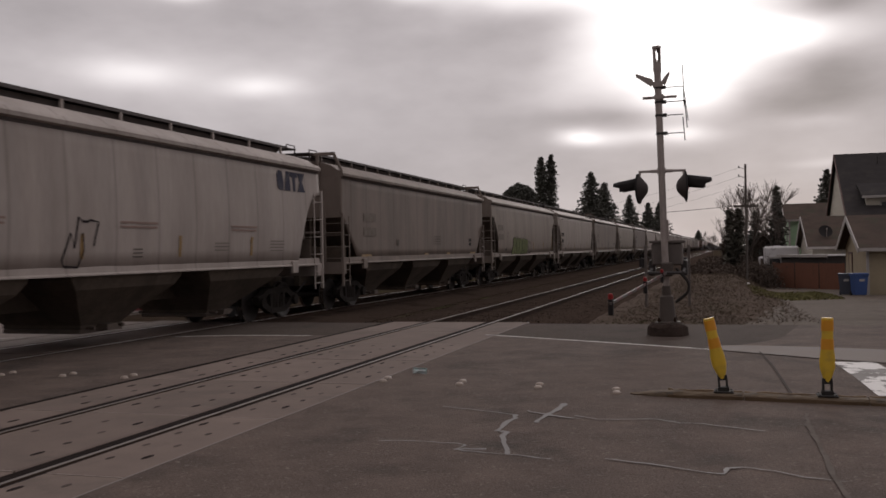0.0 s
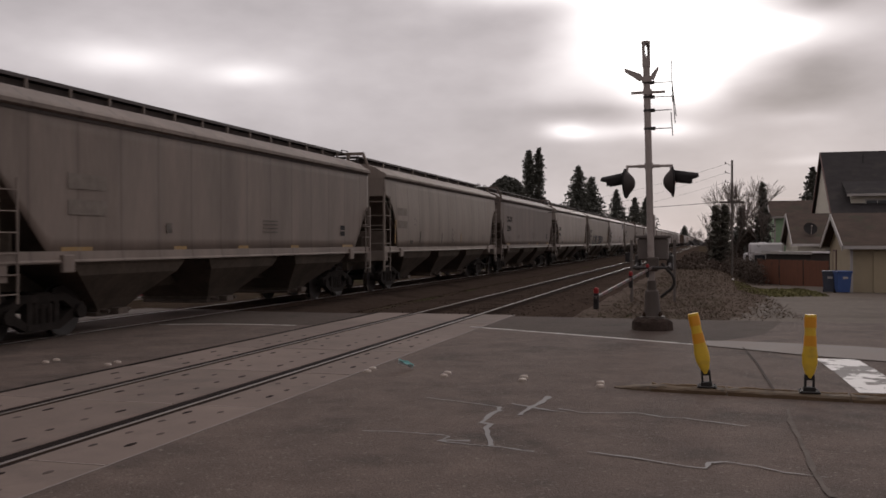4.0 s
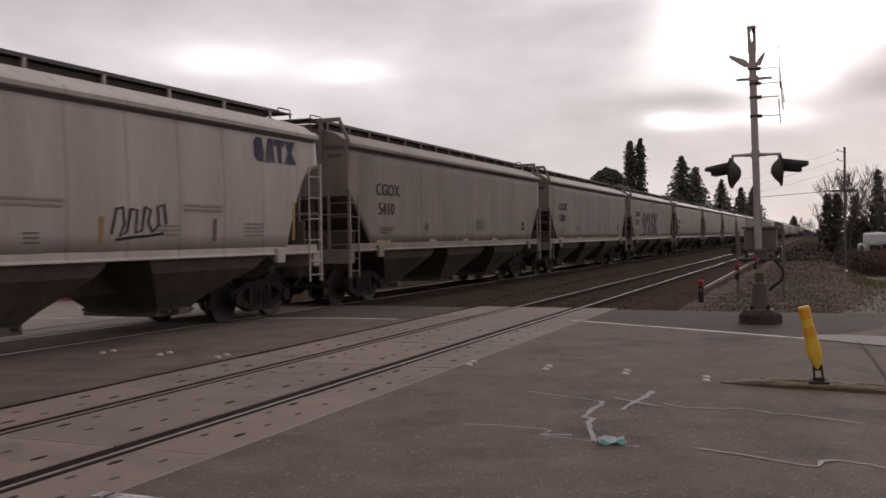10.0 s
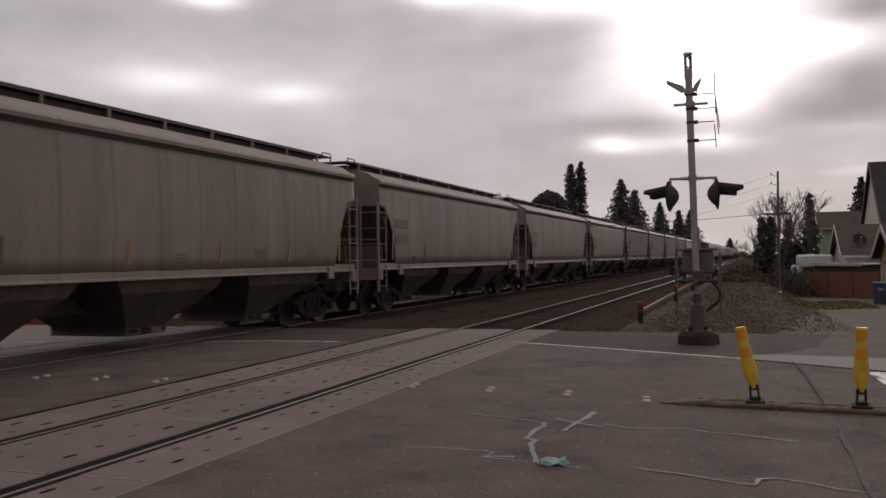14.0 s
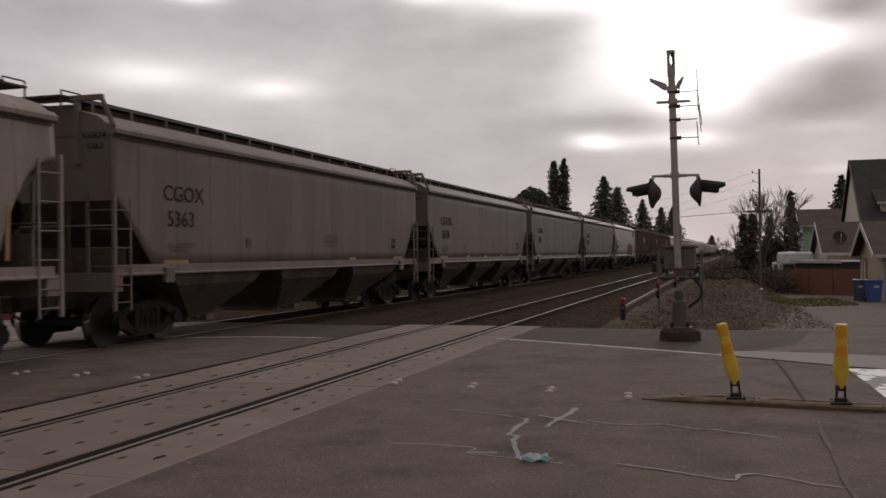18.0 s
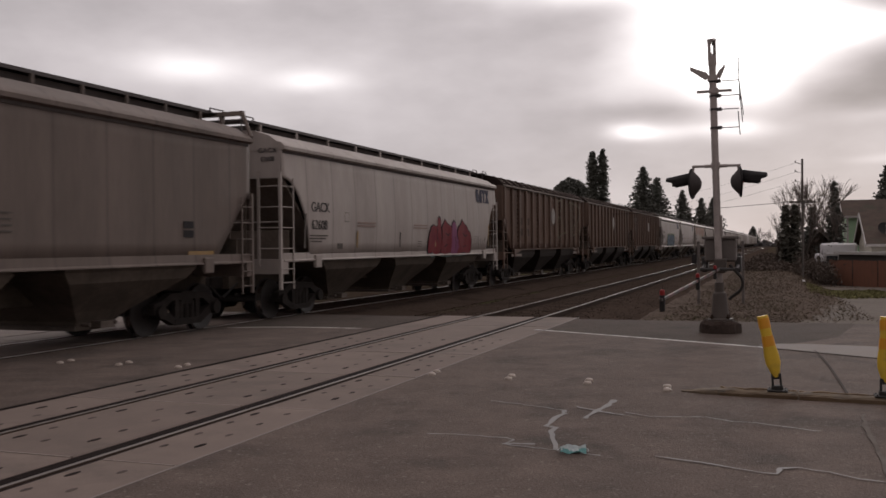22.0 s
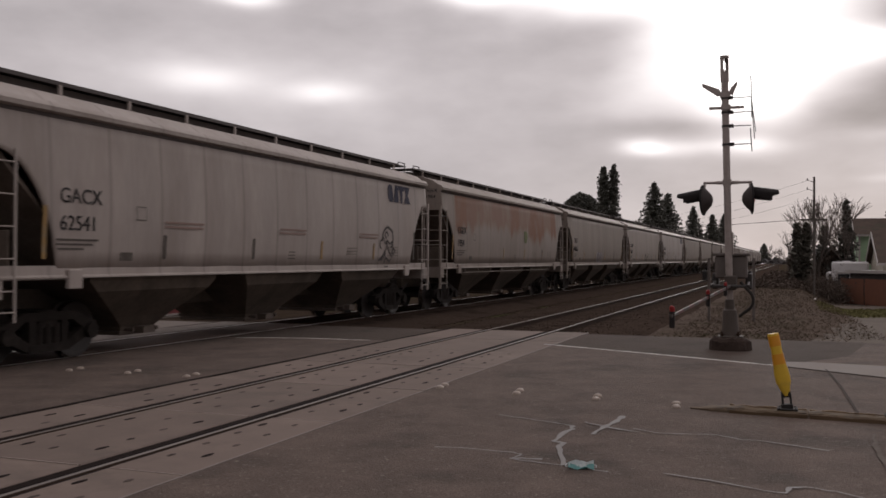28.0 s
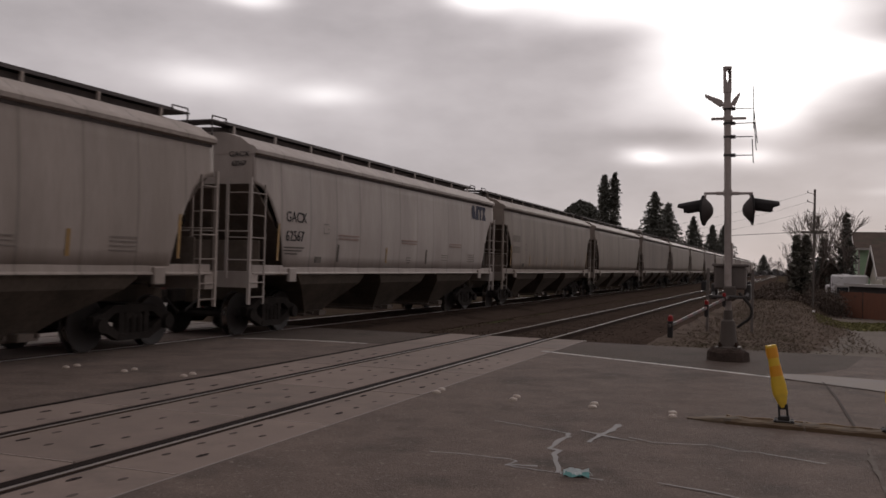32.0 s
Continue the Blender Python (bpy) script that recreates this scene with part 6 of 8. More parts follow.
def gabled(name, label, x0, x1, y0, yr, y1, zb, ze0, ze1, zr, wall, roof, over=0.45, trim="trim", cat="house"):
    """A house with its ridge along x; gable end at x0."""
    ob = thing(name, label, cat)
    bm = bmesh.new()
    prism(bm, [(y0, zb), (y1, zb), (y1, ze1), (yr, zr - 0.12), (y0, ze0)], x0, x1)
    part("wall", bm, M[wall], ob)
    for (ya, za), (yb, zb_) in (((y0, ze0), (yr, zr)), ((y1, ze1), (yr, zr))):
        d = Vector((0, ya - yb, za - zb_)).normalized()
        e = Vector((0, ya, za)) + d * over
        nrm = Vector((0, -d.z, d.y))
        if nrm.z < 0:
            nrm = -nrm
        bm = bmesh.new()
        vs = []
        for x in (x0 - over, x1 + over):
            for p in (Vector((0, yb, zb_)), e):
                for k in (0.0, 0.14):
                    q = p + nrm * k
                    vs.append(bm.verts.new((x, q.y, q.z)))
        for f in ((0, 1, 3, 2), (4, 6, 7, 5), (0, 2, 6, 4), (1, 5, 7, 3), (0, 4, 5, 1), (2, 3, 7, 6)):
            bm.faces.new([vs[i] for i in f])
        bmesh.ops.recalc_face_normals(bm, faces=bm.faces)
        part("roof", bm, M[roof], ob)
        # barge board on the gable and gutter at the eave
        bm = bmesh.new()
        vs = []
        for x in (x0 - over - 0.05, x0 - over):
            for p in (Vector((0, yb, zb_)), e):
                for k in (-0.12, 0.15):
                    q = p + nrm * k
                    vs.append(bm.verts.new((x, q.y, q.z)))
        for f in ((0, 1, 3, 2), (4, 6, 7, 5), (0, 2, 6, 4), (1, 5, 7, 3), (0, 4, 5, 1), (2, 3, 7, 6)):
            bm.faces.new([vs[i] for i in f])
        bmesh.ops.recalc_face_normals(bm, faces=bm.faces)
        part("barge_board", bm, M[trim], ob)
        part("gutter", boxes((x0 - over, x1 + over, e.y - 0.07, e.y + 0.03, e.z - 0.04, e.z + 0.12)), M["trim" if trim == "trim" else trim], ob)
    return ob


big = gabled("house", "cream house with a steep dark shingle roof and dormer", 9.04, 23.7, 77.5, 85.0, 92.4, -2.0, 3.68, 3.68, 9.0, "cream_wall", "shingle", over=0.25, trim="red_trim")
bm = bmesh.new()
prism(bm, [(78.5, 3.63), (82.9, 3.63), (82.9, 6.8), (78.5, 5.15)], 10.34, 21.5)
dm = part("dormer", bm, M["cream_wall"], big, "wide shed dormer with white windows")
bm = bmesh.new()
prism(bm, [(78.1, 5.12), (83.4, 7.13), (83.4, 7.27), (78.1, 5.28)], 10.0, 21.8)
part("dormer_roof", bm, M["shingle"], dm)
part("dormer_fascia", boxes((10.0, 21.8, 78.0, 78.1, 5.10, 5.28)), M["trim"], dm)
window(big, "window", "y", 78.5, 11.4, 13.0, 3.91, 4.81, 2, 2)
window(big, "window", "y", 78.5, 14.8, 16.4, 3.91, 4.81, 2, 2)
part("vent", tubes(((11.9, 83.5, 7.9), (11.9, 83.5, 8.7), 0.06)), M["dark_steel"], big)

gar = gabled("garage", "tan stucco garage with a brown gabled roof and white trim", 6.35, 14.5, 48.1, 52.3, 56.5, -0.95, 1.45, 1.45, 2.92, "tan_wall", "brown_shingle", over=0.42, cat="garage")
part("side_door", boxes((6.31, 6.36, 53.6, 54.7, -0.9, 1.1), bevel=0.01), M["tan_wall"], gar, "narrow dark-framed side door")
part("door_frame", boxes((6.30, 6.34, 53.45, 53.6, -0.9, 1.2), (6.30, 6.34, 54.7, 54.85, -0.9, 1.2), (6.30, 6.34, 53.6, 54.7, 1.1, 1.2)), M["red_trim"], gar)
part("garage_door", boxes((7.3, 11.5, 48.03, 48.1, -0.95, 1.2), bevel=0.01), M["tan_wall"], gar)
part("corner_board", boxes((6.30, 6.42, 48.04, 48.16, -0.95, 1.5)), M["trim"], gar)

shed = gabled("outbuilding", "low cream building with a brown roof and satellite dish", 5.45, 13.0, 66.2, 71.3, 76.4, -1.6, 1.49, 1.49, 3.49, "cream_wall", "brown_shingle", over=0.35)
window(shed, "window", "y", 66.2, 7.29, 7.83, 0.25, 1.0, 2, 1)
dish = thing("satellite_dish", "dark round satellite dish on the shed roof", "dish", pose(6.32, 67.2, 2.45, 62, 0, 10))
bm = bmesh.new()
lathe(bm, [(0.02, 0.0), (0.2, 0.02), (0.34, 0.06), (0.43, 0.11), (0.44, 0.12), (0.33, 0.08), (0.02, 0.03)], n=24)
smooth(part("reflector", bm, M["signal_black"], dish))
part("feed_arm", tubes(((0, -0.4, 0.1), (0, -0.03, 0.45), 0.02), ((0, 0, 0.0), (0, -0.1, -0.75), 0.035)), M["steel"], dish)
part("feed_horn", tubes(((0, -0.05, 0.40), (0, 0.02, 0.50), 0.05)), M["steel"], dish)

green = gabled("house", "pale green house with a mossy brown roof behind the sheds", 5.7, 13.0, 94.0, 98.0, 102.0, -2.0, 4.0, 4.0, 5.5, "green_wall", "brown_shingle", over=0.4)
part("corner_board", boxes((5.64, 5.82, 93.9, 94.05, -2, 4.0)), M["trim"], green)
window(green, "window", "y", 94.0, 7.0, 8.6, 0.6, 1.9, 2, 1)
window(green, "window", "x", 5.7, 96.2, 97.3, 2.0, 3.3, 1, 2)

# fence, sheds, vehicles behind it
fence = thing("board_fence", "rust-brown cedar board fence", "fence", pose(0, 0, 0))
A, B = Vector((2.95, 66.0)), Vector((6.75, 60.0))
n = 3
board = None
ang = math.degrees(math.atan2(B.y - A.y, B.x - A.x))
for k in range(n):
    p, q = A.lerp(B, k / n), A.lerp(B, (k + 1) / n)
    L_ = (q - p).length
    rr = random.Random(k)
    w = 0.14
    d = (q - p).normalized()
    for j in range(int(L_ / w)):
        m = pose(p.x + d.x * j * w, p.y + d.y * j * w, -1.12 + rr.uniform(-0.015, 0.015), 0, 0, ang)
        if board is None:
            board = part("fence_board", boxes((0.004, w - 0.004, -0.012, 0.012, 0.0, 1.6)), M["fence_wood"], fence)
            board.matrix_local = m
        else:
            again(board, m, fence)
    for z in (0.34, 1.29):
        rl = part("fence_rail", boxes((0, L_, 0.012, 0.05, z - 0.04, z + 0.04)), M["fence_wood"], fence)
        rl.matrix_local = pose(p.x, p.y, -1.12, 0, 0, ang)
    ps = part("fence_post", boxes((-0.06, 0.06, 0.02, 0.12, -0.15, 1.62)), M["fence_wood"], fence)
    ps.matrix_local = pose(p.x, p.y, -1.12, 0, 0, ang)
fence2 = thing("board_fence", "dark grey weathered fence section", "fence")
for j in range(20):
    f = j / 20
    pn = part("fence_board", boxes((0.005, 0.195, -0.012, 0.012, 0, 1.5 + 0.04 * math.sin(j * 3))), M["dark_fence"], fence2)
    pn.matrix_local = pose(1.9 + 1.05 * f, 70.0 - 4.0 * f, -1.15, 0, 0, -75)
carport = thing("carport", "low carport with a white sheet-metal roof", "carport")
carport.matrix_world = pose(3.35, 66.9, 0, 0, 0, -57.7)
part("roof", boxes((-0.1, 4.95, 0.0, 2.0, 0.90, 0.99), bevel=0.01), M["white_sheet"], carport)
part("fascia", boxes((-0.13, 4.98, -0.06, 0.0, 0.82, 1.0)), M["trim"], carport)
part("wall", boxes((0.1, 4.7, 0.15, 1.85, -1.4, 0.90)), M["dark_fence"], carport)
rv = thing("camper_trailer", "white camper trailer parked behind the fence", "trailer", pose(3.75, 72.6, -1.4))
part("body", boxes((-1.1, 1.25, -1.1, 1.3, 0.5, 2.95), bevel=0.12), M["white_sheet"], rv)
part("roof_vent", boxes((-0.4, 0.1, 0, 0.5, 2.85, 3.0), bevel=0.03), M["white_sheet"], rv)
window(rv, "window", "y", -1.1, -0.8, 0.0, 1.5, 2.1, 1, 1)
for sx in (-1.0, 1.15):
    part("wheel", tubes(((sx - 0.1, 0.6, 0.35), (sx + 0.1, 0.6, 0.35), 0.35), n=16), M["black"], rv)
van = thing("pickup_truck", "white pickup truck parked behind the brambles", "truck", pose(3.1, 75.2, -1.5))
part("body", boxes((-0.85, 0.85, -1.0, 3.6, 0.55, 1.45), bevel=0.1), M["white_sheet"], van)
part("cab", boxes((-0.75, 0.75, -0.6, 1.1, 1.45, 2.3), bevel=0.14), M["white_sheet"], van)
part("windscreen", boxes((-0.62, 0.62, -0.62, -0.58, 1.55, 2.12), bevel=0.01), M["glass"], van)
for sx in (-0.8, 0.8):
    for sy in (-0.2, 2.8):
        part("wheel", tubes(((sx - 0.1, sy, 0.36), (sx + 0.1, sy, 0.36), 0.36), n=16), M["black"], van)


def wheelie_bin(x, y, z, mat, label, turn, tone):
    ob = thing("wheeled_bin", label, "bin", pose(x, y, z, 0, 0, turn), "wheeled bins")
    bm = bmesh.new()
    rings = [[bm.verts.new((a * w, b * d, zz)) for a, b in ((-1, -1), (1, -1), (1, 1), (-1, 1))] for w, d, zz in ((0.25, 0.27, 0.06), (0.31, 0.34, 0.92), (0.335, 0.365, 0.93), (0.335, 0.365, 0.98))]
    for p, q in zip(rings, rings[1:]):
        for i in range(4):
            bm.faces.new((p[i], p[(i + 1) % 4], q[(i + 1) % 4], q[i]))
    bm.faces.new(rings[0][::-1])
    bm.faces.new(rings[-1])
    part("tub", bm, mat, ob)
    part("lid", boxes((-0.345, 0.345, -0.39, 0.4, 0.98, 1.05), bevel=0.025), mat, ob)
    part("label_patch", boxes((-0.08, 0.14, -0.345, -0.33, 0.68, 0.78)), M["trim"], ob, "white sticker bar")
    for sx in (-0.27, 0.27):
        part("wheel", tubes(((sx - 0.03, 0.3, 0.1), (sx + 0.03, 0.3, 0.1), 0.1), n=14), M["black"], ob)


wheelie_bin(5.85, 47.2, -0.77, M["bin_blue"], "blue plastic wheeled bin beside the garage", 10, 1)
wheelie_bin(5.38, 48.0, -0.79, M["bin_grey"], "dark slate plastic wheeled bin beside a blue one", -8, 1)
bag = thing("litter_bag", "crumpled white litter on the bank", "litter", pose(1.0, 48.5, lot_height(1.0, 48.5) + 0.12))
bm = bmesh.new()
bmesh.ops.create_icosphere(bm, subdivisions=2, radius=0.07)
for v in bm.verts:
    v.co *= 1 + 0.4 * noise.noise(v.co * 9)
    v.co.z *= 0.8
part("bag", bm, M["white_sheet"], bag)

# utility pole and wires
pole = thing("utility_pole", "tall weathered wooden utility pole with crossarm", "pole", pose(1.25, 62.0, -1.2))
smooth(part("shaft", tubes(((0, 0, 0), (0.0, 0, 7.95), 0.065), n=12), M["wood_pole"], pole))
part("crossarm", boxes((-0.75, 0.75, -0.06, 0.06, 5.25, 5.38)), M["wood_pole"], pole)
for k, z in enumerate((7.6, 7.05, 6.45)):
    part("insulator_bracket", tubes(((0.05, 0, z), (-0.40, 0, z + 0.16), 0.016), ((-0.40, 0, z + 0.12), (-0.40, 0, z + 0.26), 0.03)), M["dark_steel"], pole)
for k, (a, b, r, sag) in enumerate((((0.95, 62, 6.55), (-16, 90, 5.2), 0.005, 0.5), ((0.95, 62, 6.0), (-16, 90, 4.4), 0.005, 0.5), ((0.95, 62, 5.4), (-16, 90, 3.9), 0.005, 0.5), ((1.3, 62, 4.2), (-14, 62, 3.55), 0.017, 0.15))):
    cu = bpy.data.curves.new("wire", "CURVE")
    cu.dimensions, cu.bevel_depth, cu.bevel_resolution = "3D", r, 1
    sp = cu.splines.new("POLY")
    sp.points.add(16)
    for i, pt in enumerate(sp.points):
        f = i / 16
        v = Vector(a).lerp(Vector(b), f)
        pt.co = (v.x, v.y, v.z - sag * 4 * f * (1 - f), 1)
    w = new("overhead_wire", cu)
    cu.materials.append(M["black"])
    tagged(w, "thin black overhead wire", "wire", "overhead wires")
sp2 = thing("street_lamp", "thin grey pole behind the train", "pole", pose(-15.75, 180, -0.3))
part("shaft", tubes(((0, 0, 0), (0, 0, 8.3), 0.12)), M["steel"], sp2)

# low dark red building behind the train
red = thing("low_red_building", "long low dark red building with a white base line", "building", pose(-19.0, 0, 0))
part("wall", boxes((-4.0, 0.0, 20.6, 46.0, -0.18, 2.7)), M["barn_red"], red)
part("base_trim", boxes((-4.0, 0.05, 20.55, 46.05, -0.24, -0.18)), M["trim"], red)
part("roof", boxes((-4.3, 0.3, 20.3, 46.3, 2.7, 2.85)), M["shingle"], red)
edge = thing("gutter_edge", "low pale concrete edging before the red building", "kerb", pose(-18.3, 0, 0))
part("edging", boxes((-0.06, 0.06, 20.6, 46.0, -0.35, -0.20), bevel=0.01), M["pale_concrete"], edge)

# ---------------------------------------------------------------- markings on the cars
M["graf_black"] = material("spray_black", (0.021, 0.015, 0.018), 0.6, vary=0.3, scale=3, bump=0, specular=0.08)
M["tag_grey"] = material("spray_dark_grey", (0.085, 0.074, 0.072), 0.7, vary=0.3, scale=3, bump=0, specular=0.08)
M["graf_white"] = material("spray_white", (0.36, 0.34, 0.325), 0.6, vary=0.2, scale=3, bump=0, specular=0.08)
M["graf_red"] = material("spray_red", (0.16, 0.022, 0.028), 0.55, vary=0.25, scale=2, bump=0, dirt=(0.11, 0.012, 0.03), dirt_amount=0.6, dirt_scale=1.5, specular=0.08)
M["graf_pink"] = material("spray_magenta", (0.19, 0.055, 0.12), 0.55, vary=0.2, scale=2, bump=0, specular=0.08)
M["graf_teal"] = material("spray_teal", (0.16, 0.22, 0.21), 0.55, vary=0.2, scale=2, bump=0, specular=0.08)
M["graf_green"] = material("spray_green", (0.120, 0.138, 0.055), 0.6, vary=0.3, scale=2, bump=0, dirt=(0.16, 0.19, 0.09), dirt_amount=0.5, dirt_scale=2, specular=0.08)
M["graf_lime"] = material("spray_lime_green", (0.075, 0.125, 0.036), 0.7, vary=0.3, scale=2, bump=0, specular=0.08)
M["graf_blue"] = material("spray_blue", (0.085, 0.120, 0.155), 0.6, vary=0.2, scale=2, bump=0, specular=0.08)
M["graf_dim_blue"] = material("spray_dull_blue", (0.085, 0.09, 0.115), 0.6, vary=0.3, scale=2, bump=0, specular=0.08)
M["graf_purple"] = material("spray_purple", (0.15, 0.12, 0.17), 0.6, vary=0.3, scale=2, bump=0, specular=0.08)
M["graf_yellow"] = material("spray_yellow", (0.45, 0.28, 0.03), 0.6, vary=0.3, scale=2, bump=0, specular=0.08)
M["pale_disc"] = material("pale_paint_disc", (0.30, 0.27, 0.25), 0.7, vary=0.3, scale=5, bump=0, dirt=(0.14, 0.1, 0.08), dirt_amount=0.7, dirt_scale=2, specular=0.08)
M["faded_brown"] = material("faded_brown_mark", (0.075, 0.055, 0.045), 0.8, vary=0.3, scale=4, bump=0, specular=0.1)
M["chalk"] = material("chalk_pale", (0.160, 0.146, 0.100), 0.8, vary=0.3, scale=3, bump=0, specular=0.08)
M["red_notice"] = material("faded_red_notice", (0.27, 0.19, 0.165), 0.7, vary=0.3, scale=6, bump=0, specular=0.08)
M["faint_print"] = material("faint_small_print", (0.20, 0.172, 0.152), 0.85, vary=0.3, scale=6, bump=0, specular=0.08)
M["rust_streak"] = material("rust_streak", (0.185, 0.090, 0.045), 0.85, vary=0.4, scale=2.5, fine=14, bump=0.05, stretch=(1, 2.0, 0.3), dirt=(0.27, 0.20, 0.15), dirt_amount=0.9, dirt_scale=1.6, dirt_stretch=(1, 2.2, 0.25), lo=0.45, hi=0.6)


def skin(kind, z):
    """x of the side sheet's face at height z."""
    hw = 1.60 if kind != "ribbed" else 1.52
    u = min(1, max(0, (z - SILL) / (EAVE - SILL)))
    return hw - 0.07 + (0.07 * math.sin(math.pi * u ** 0.8) if kind == "round" else 0.0)


def on_side(name, bm, car, kind, y, z, mat, lift=0.010, label=""):
    """Lay a flat shape (x along the car, y up) on the side that faces the road."""
    for v in bm.verts:
        u, w, d = v.co
        v.co = (skin(kind, z + w) + lift + d, y + u, z + w)
    return part(name, bm, M[mat], car, label)


def patch(pts, layers=0.004):
    bm = bmesh.new()
    a = [bm.verts.new((x, y, 0)) for x, y in pts]
    b = [bm.verts.new((x, y, layers)) for x, y in pts]
    bm.faces.new(b)
    n = len(pts)
    for i in range(n):
        bm.faces.new((a[i], a[(i + 1) % n], b[(i + 1) % n], b[i]))
    bmesh.ops.triangulate(bm, faces=[f for f in bm.faces if len(f.verts) > 4])
    return bm


def bubble(w, h, seed, grow=0.0, lobes=3, n=34):
    """A swollen letter-like outline."""
    rn = random.Random(seed)
    ph, am = rn.uniform(0, 6.28), rn.uniform(0.05, 0.11)
    pts = []
    for i in range(n):
        a = 2 * math.pi * i / n
        q = 1 + am * math.sin(lobes * a + ph) + 0.05 * math.sin(5 * a + ph * 2)
        c, s = math.cos(a), math.sin(a)
        pts.append(((w / 2 * q + grow) * math.copysign(abs(c) ** 0.75, c), (h / 2 * q + grow) * math.copysign(abs(s) ** 0.75, s)))
    return patch(pts)


def bars(rows):
    bm = bmesh.new()
    for x0, x1, y0, y1 in rows:
        box(bm, x0, x1, y0, y1, 0, 0.004)
    return bm


def stroke(pts, w):
    """A sprayed line of width w as one ribbon, each stretch a hair above the last."""
    bm = bmesh.new()
    pts = [Vector((x, y, 0)) for x, y in pts]
    last = None
    for i, p in enumerate(pts):
        d = pts[min(i + 1, len(pts) - 1)] - pts[max(i - 1, 0)]
        d = d.normalized() if d.length > 1e-6 else Vector((1, 0, 0))
        n = Vector((-d.y, d.x, 0)) * w / 2
        e = d * w * 0.3 * (-1 if i == 0 else 1 if i == len(pts) - 1 else 0)
        up = Vector((0, 0, 0.004 + 0.0006 * i))
        pair = (bm.verts.new(p + n + e + up), bm.verts.new(p - n + e + up))
        if last:
            bm.faces.new((last[0], last[1], pair[1], pair[0]))
        last = pair
    bmesh.ops.recalc_face_normals(bm, faces=bm.faces)
    return bm


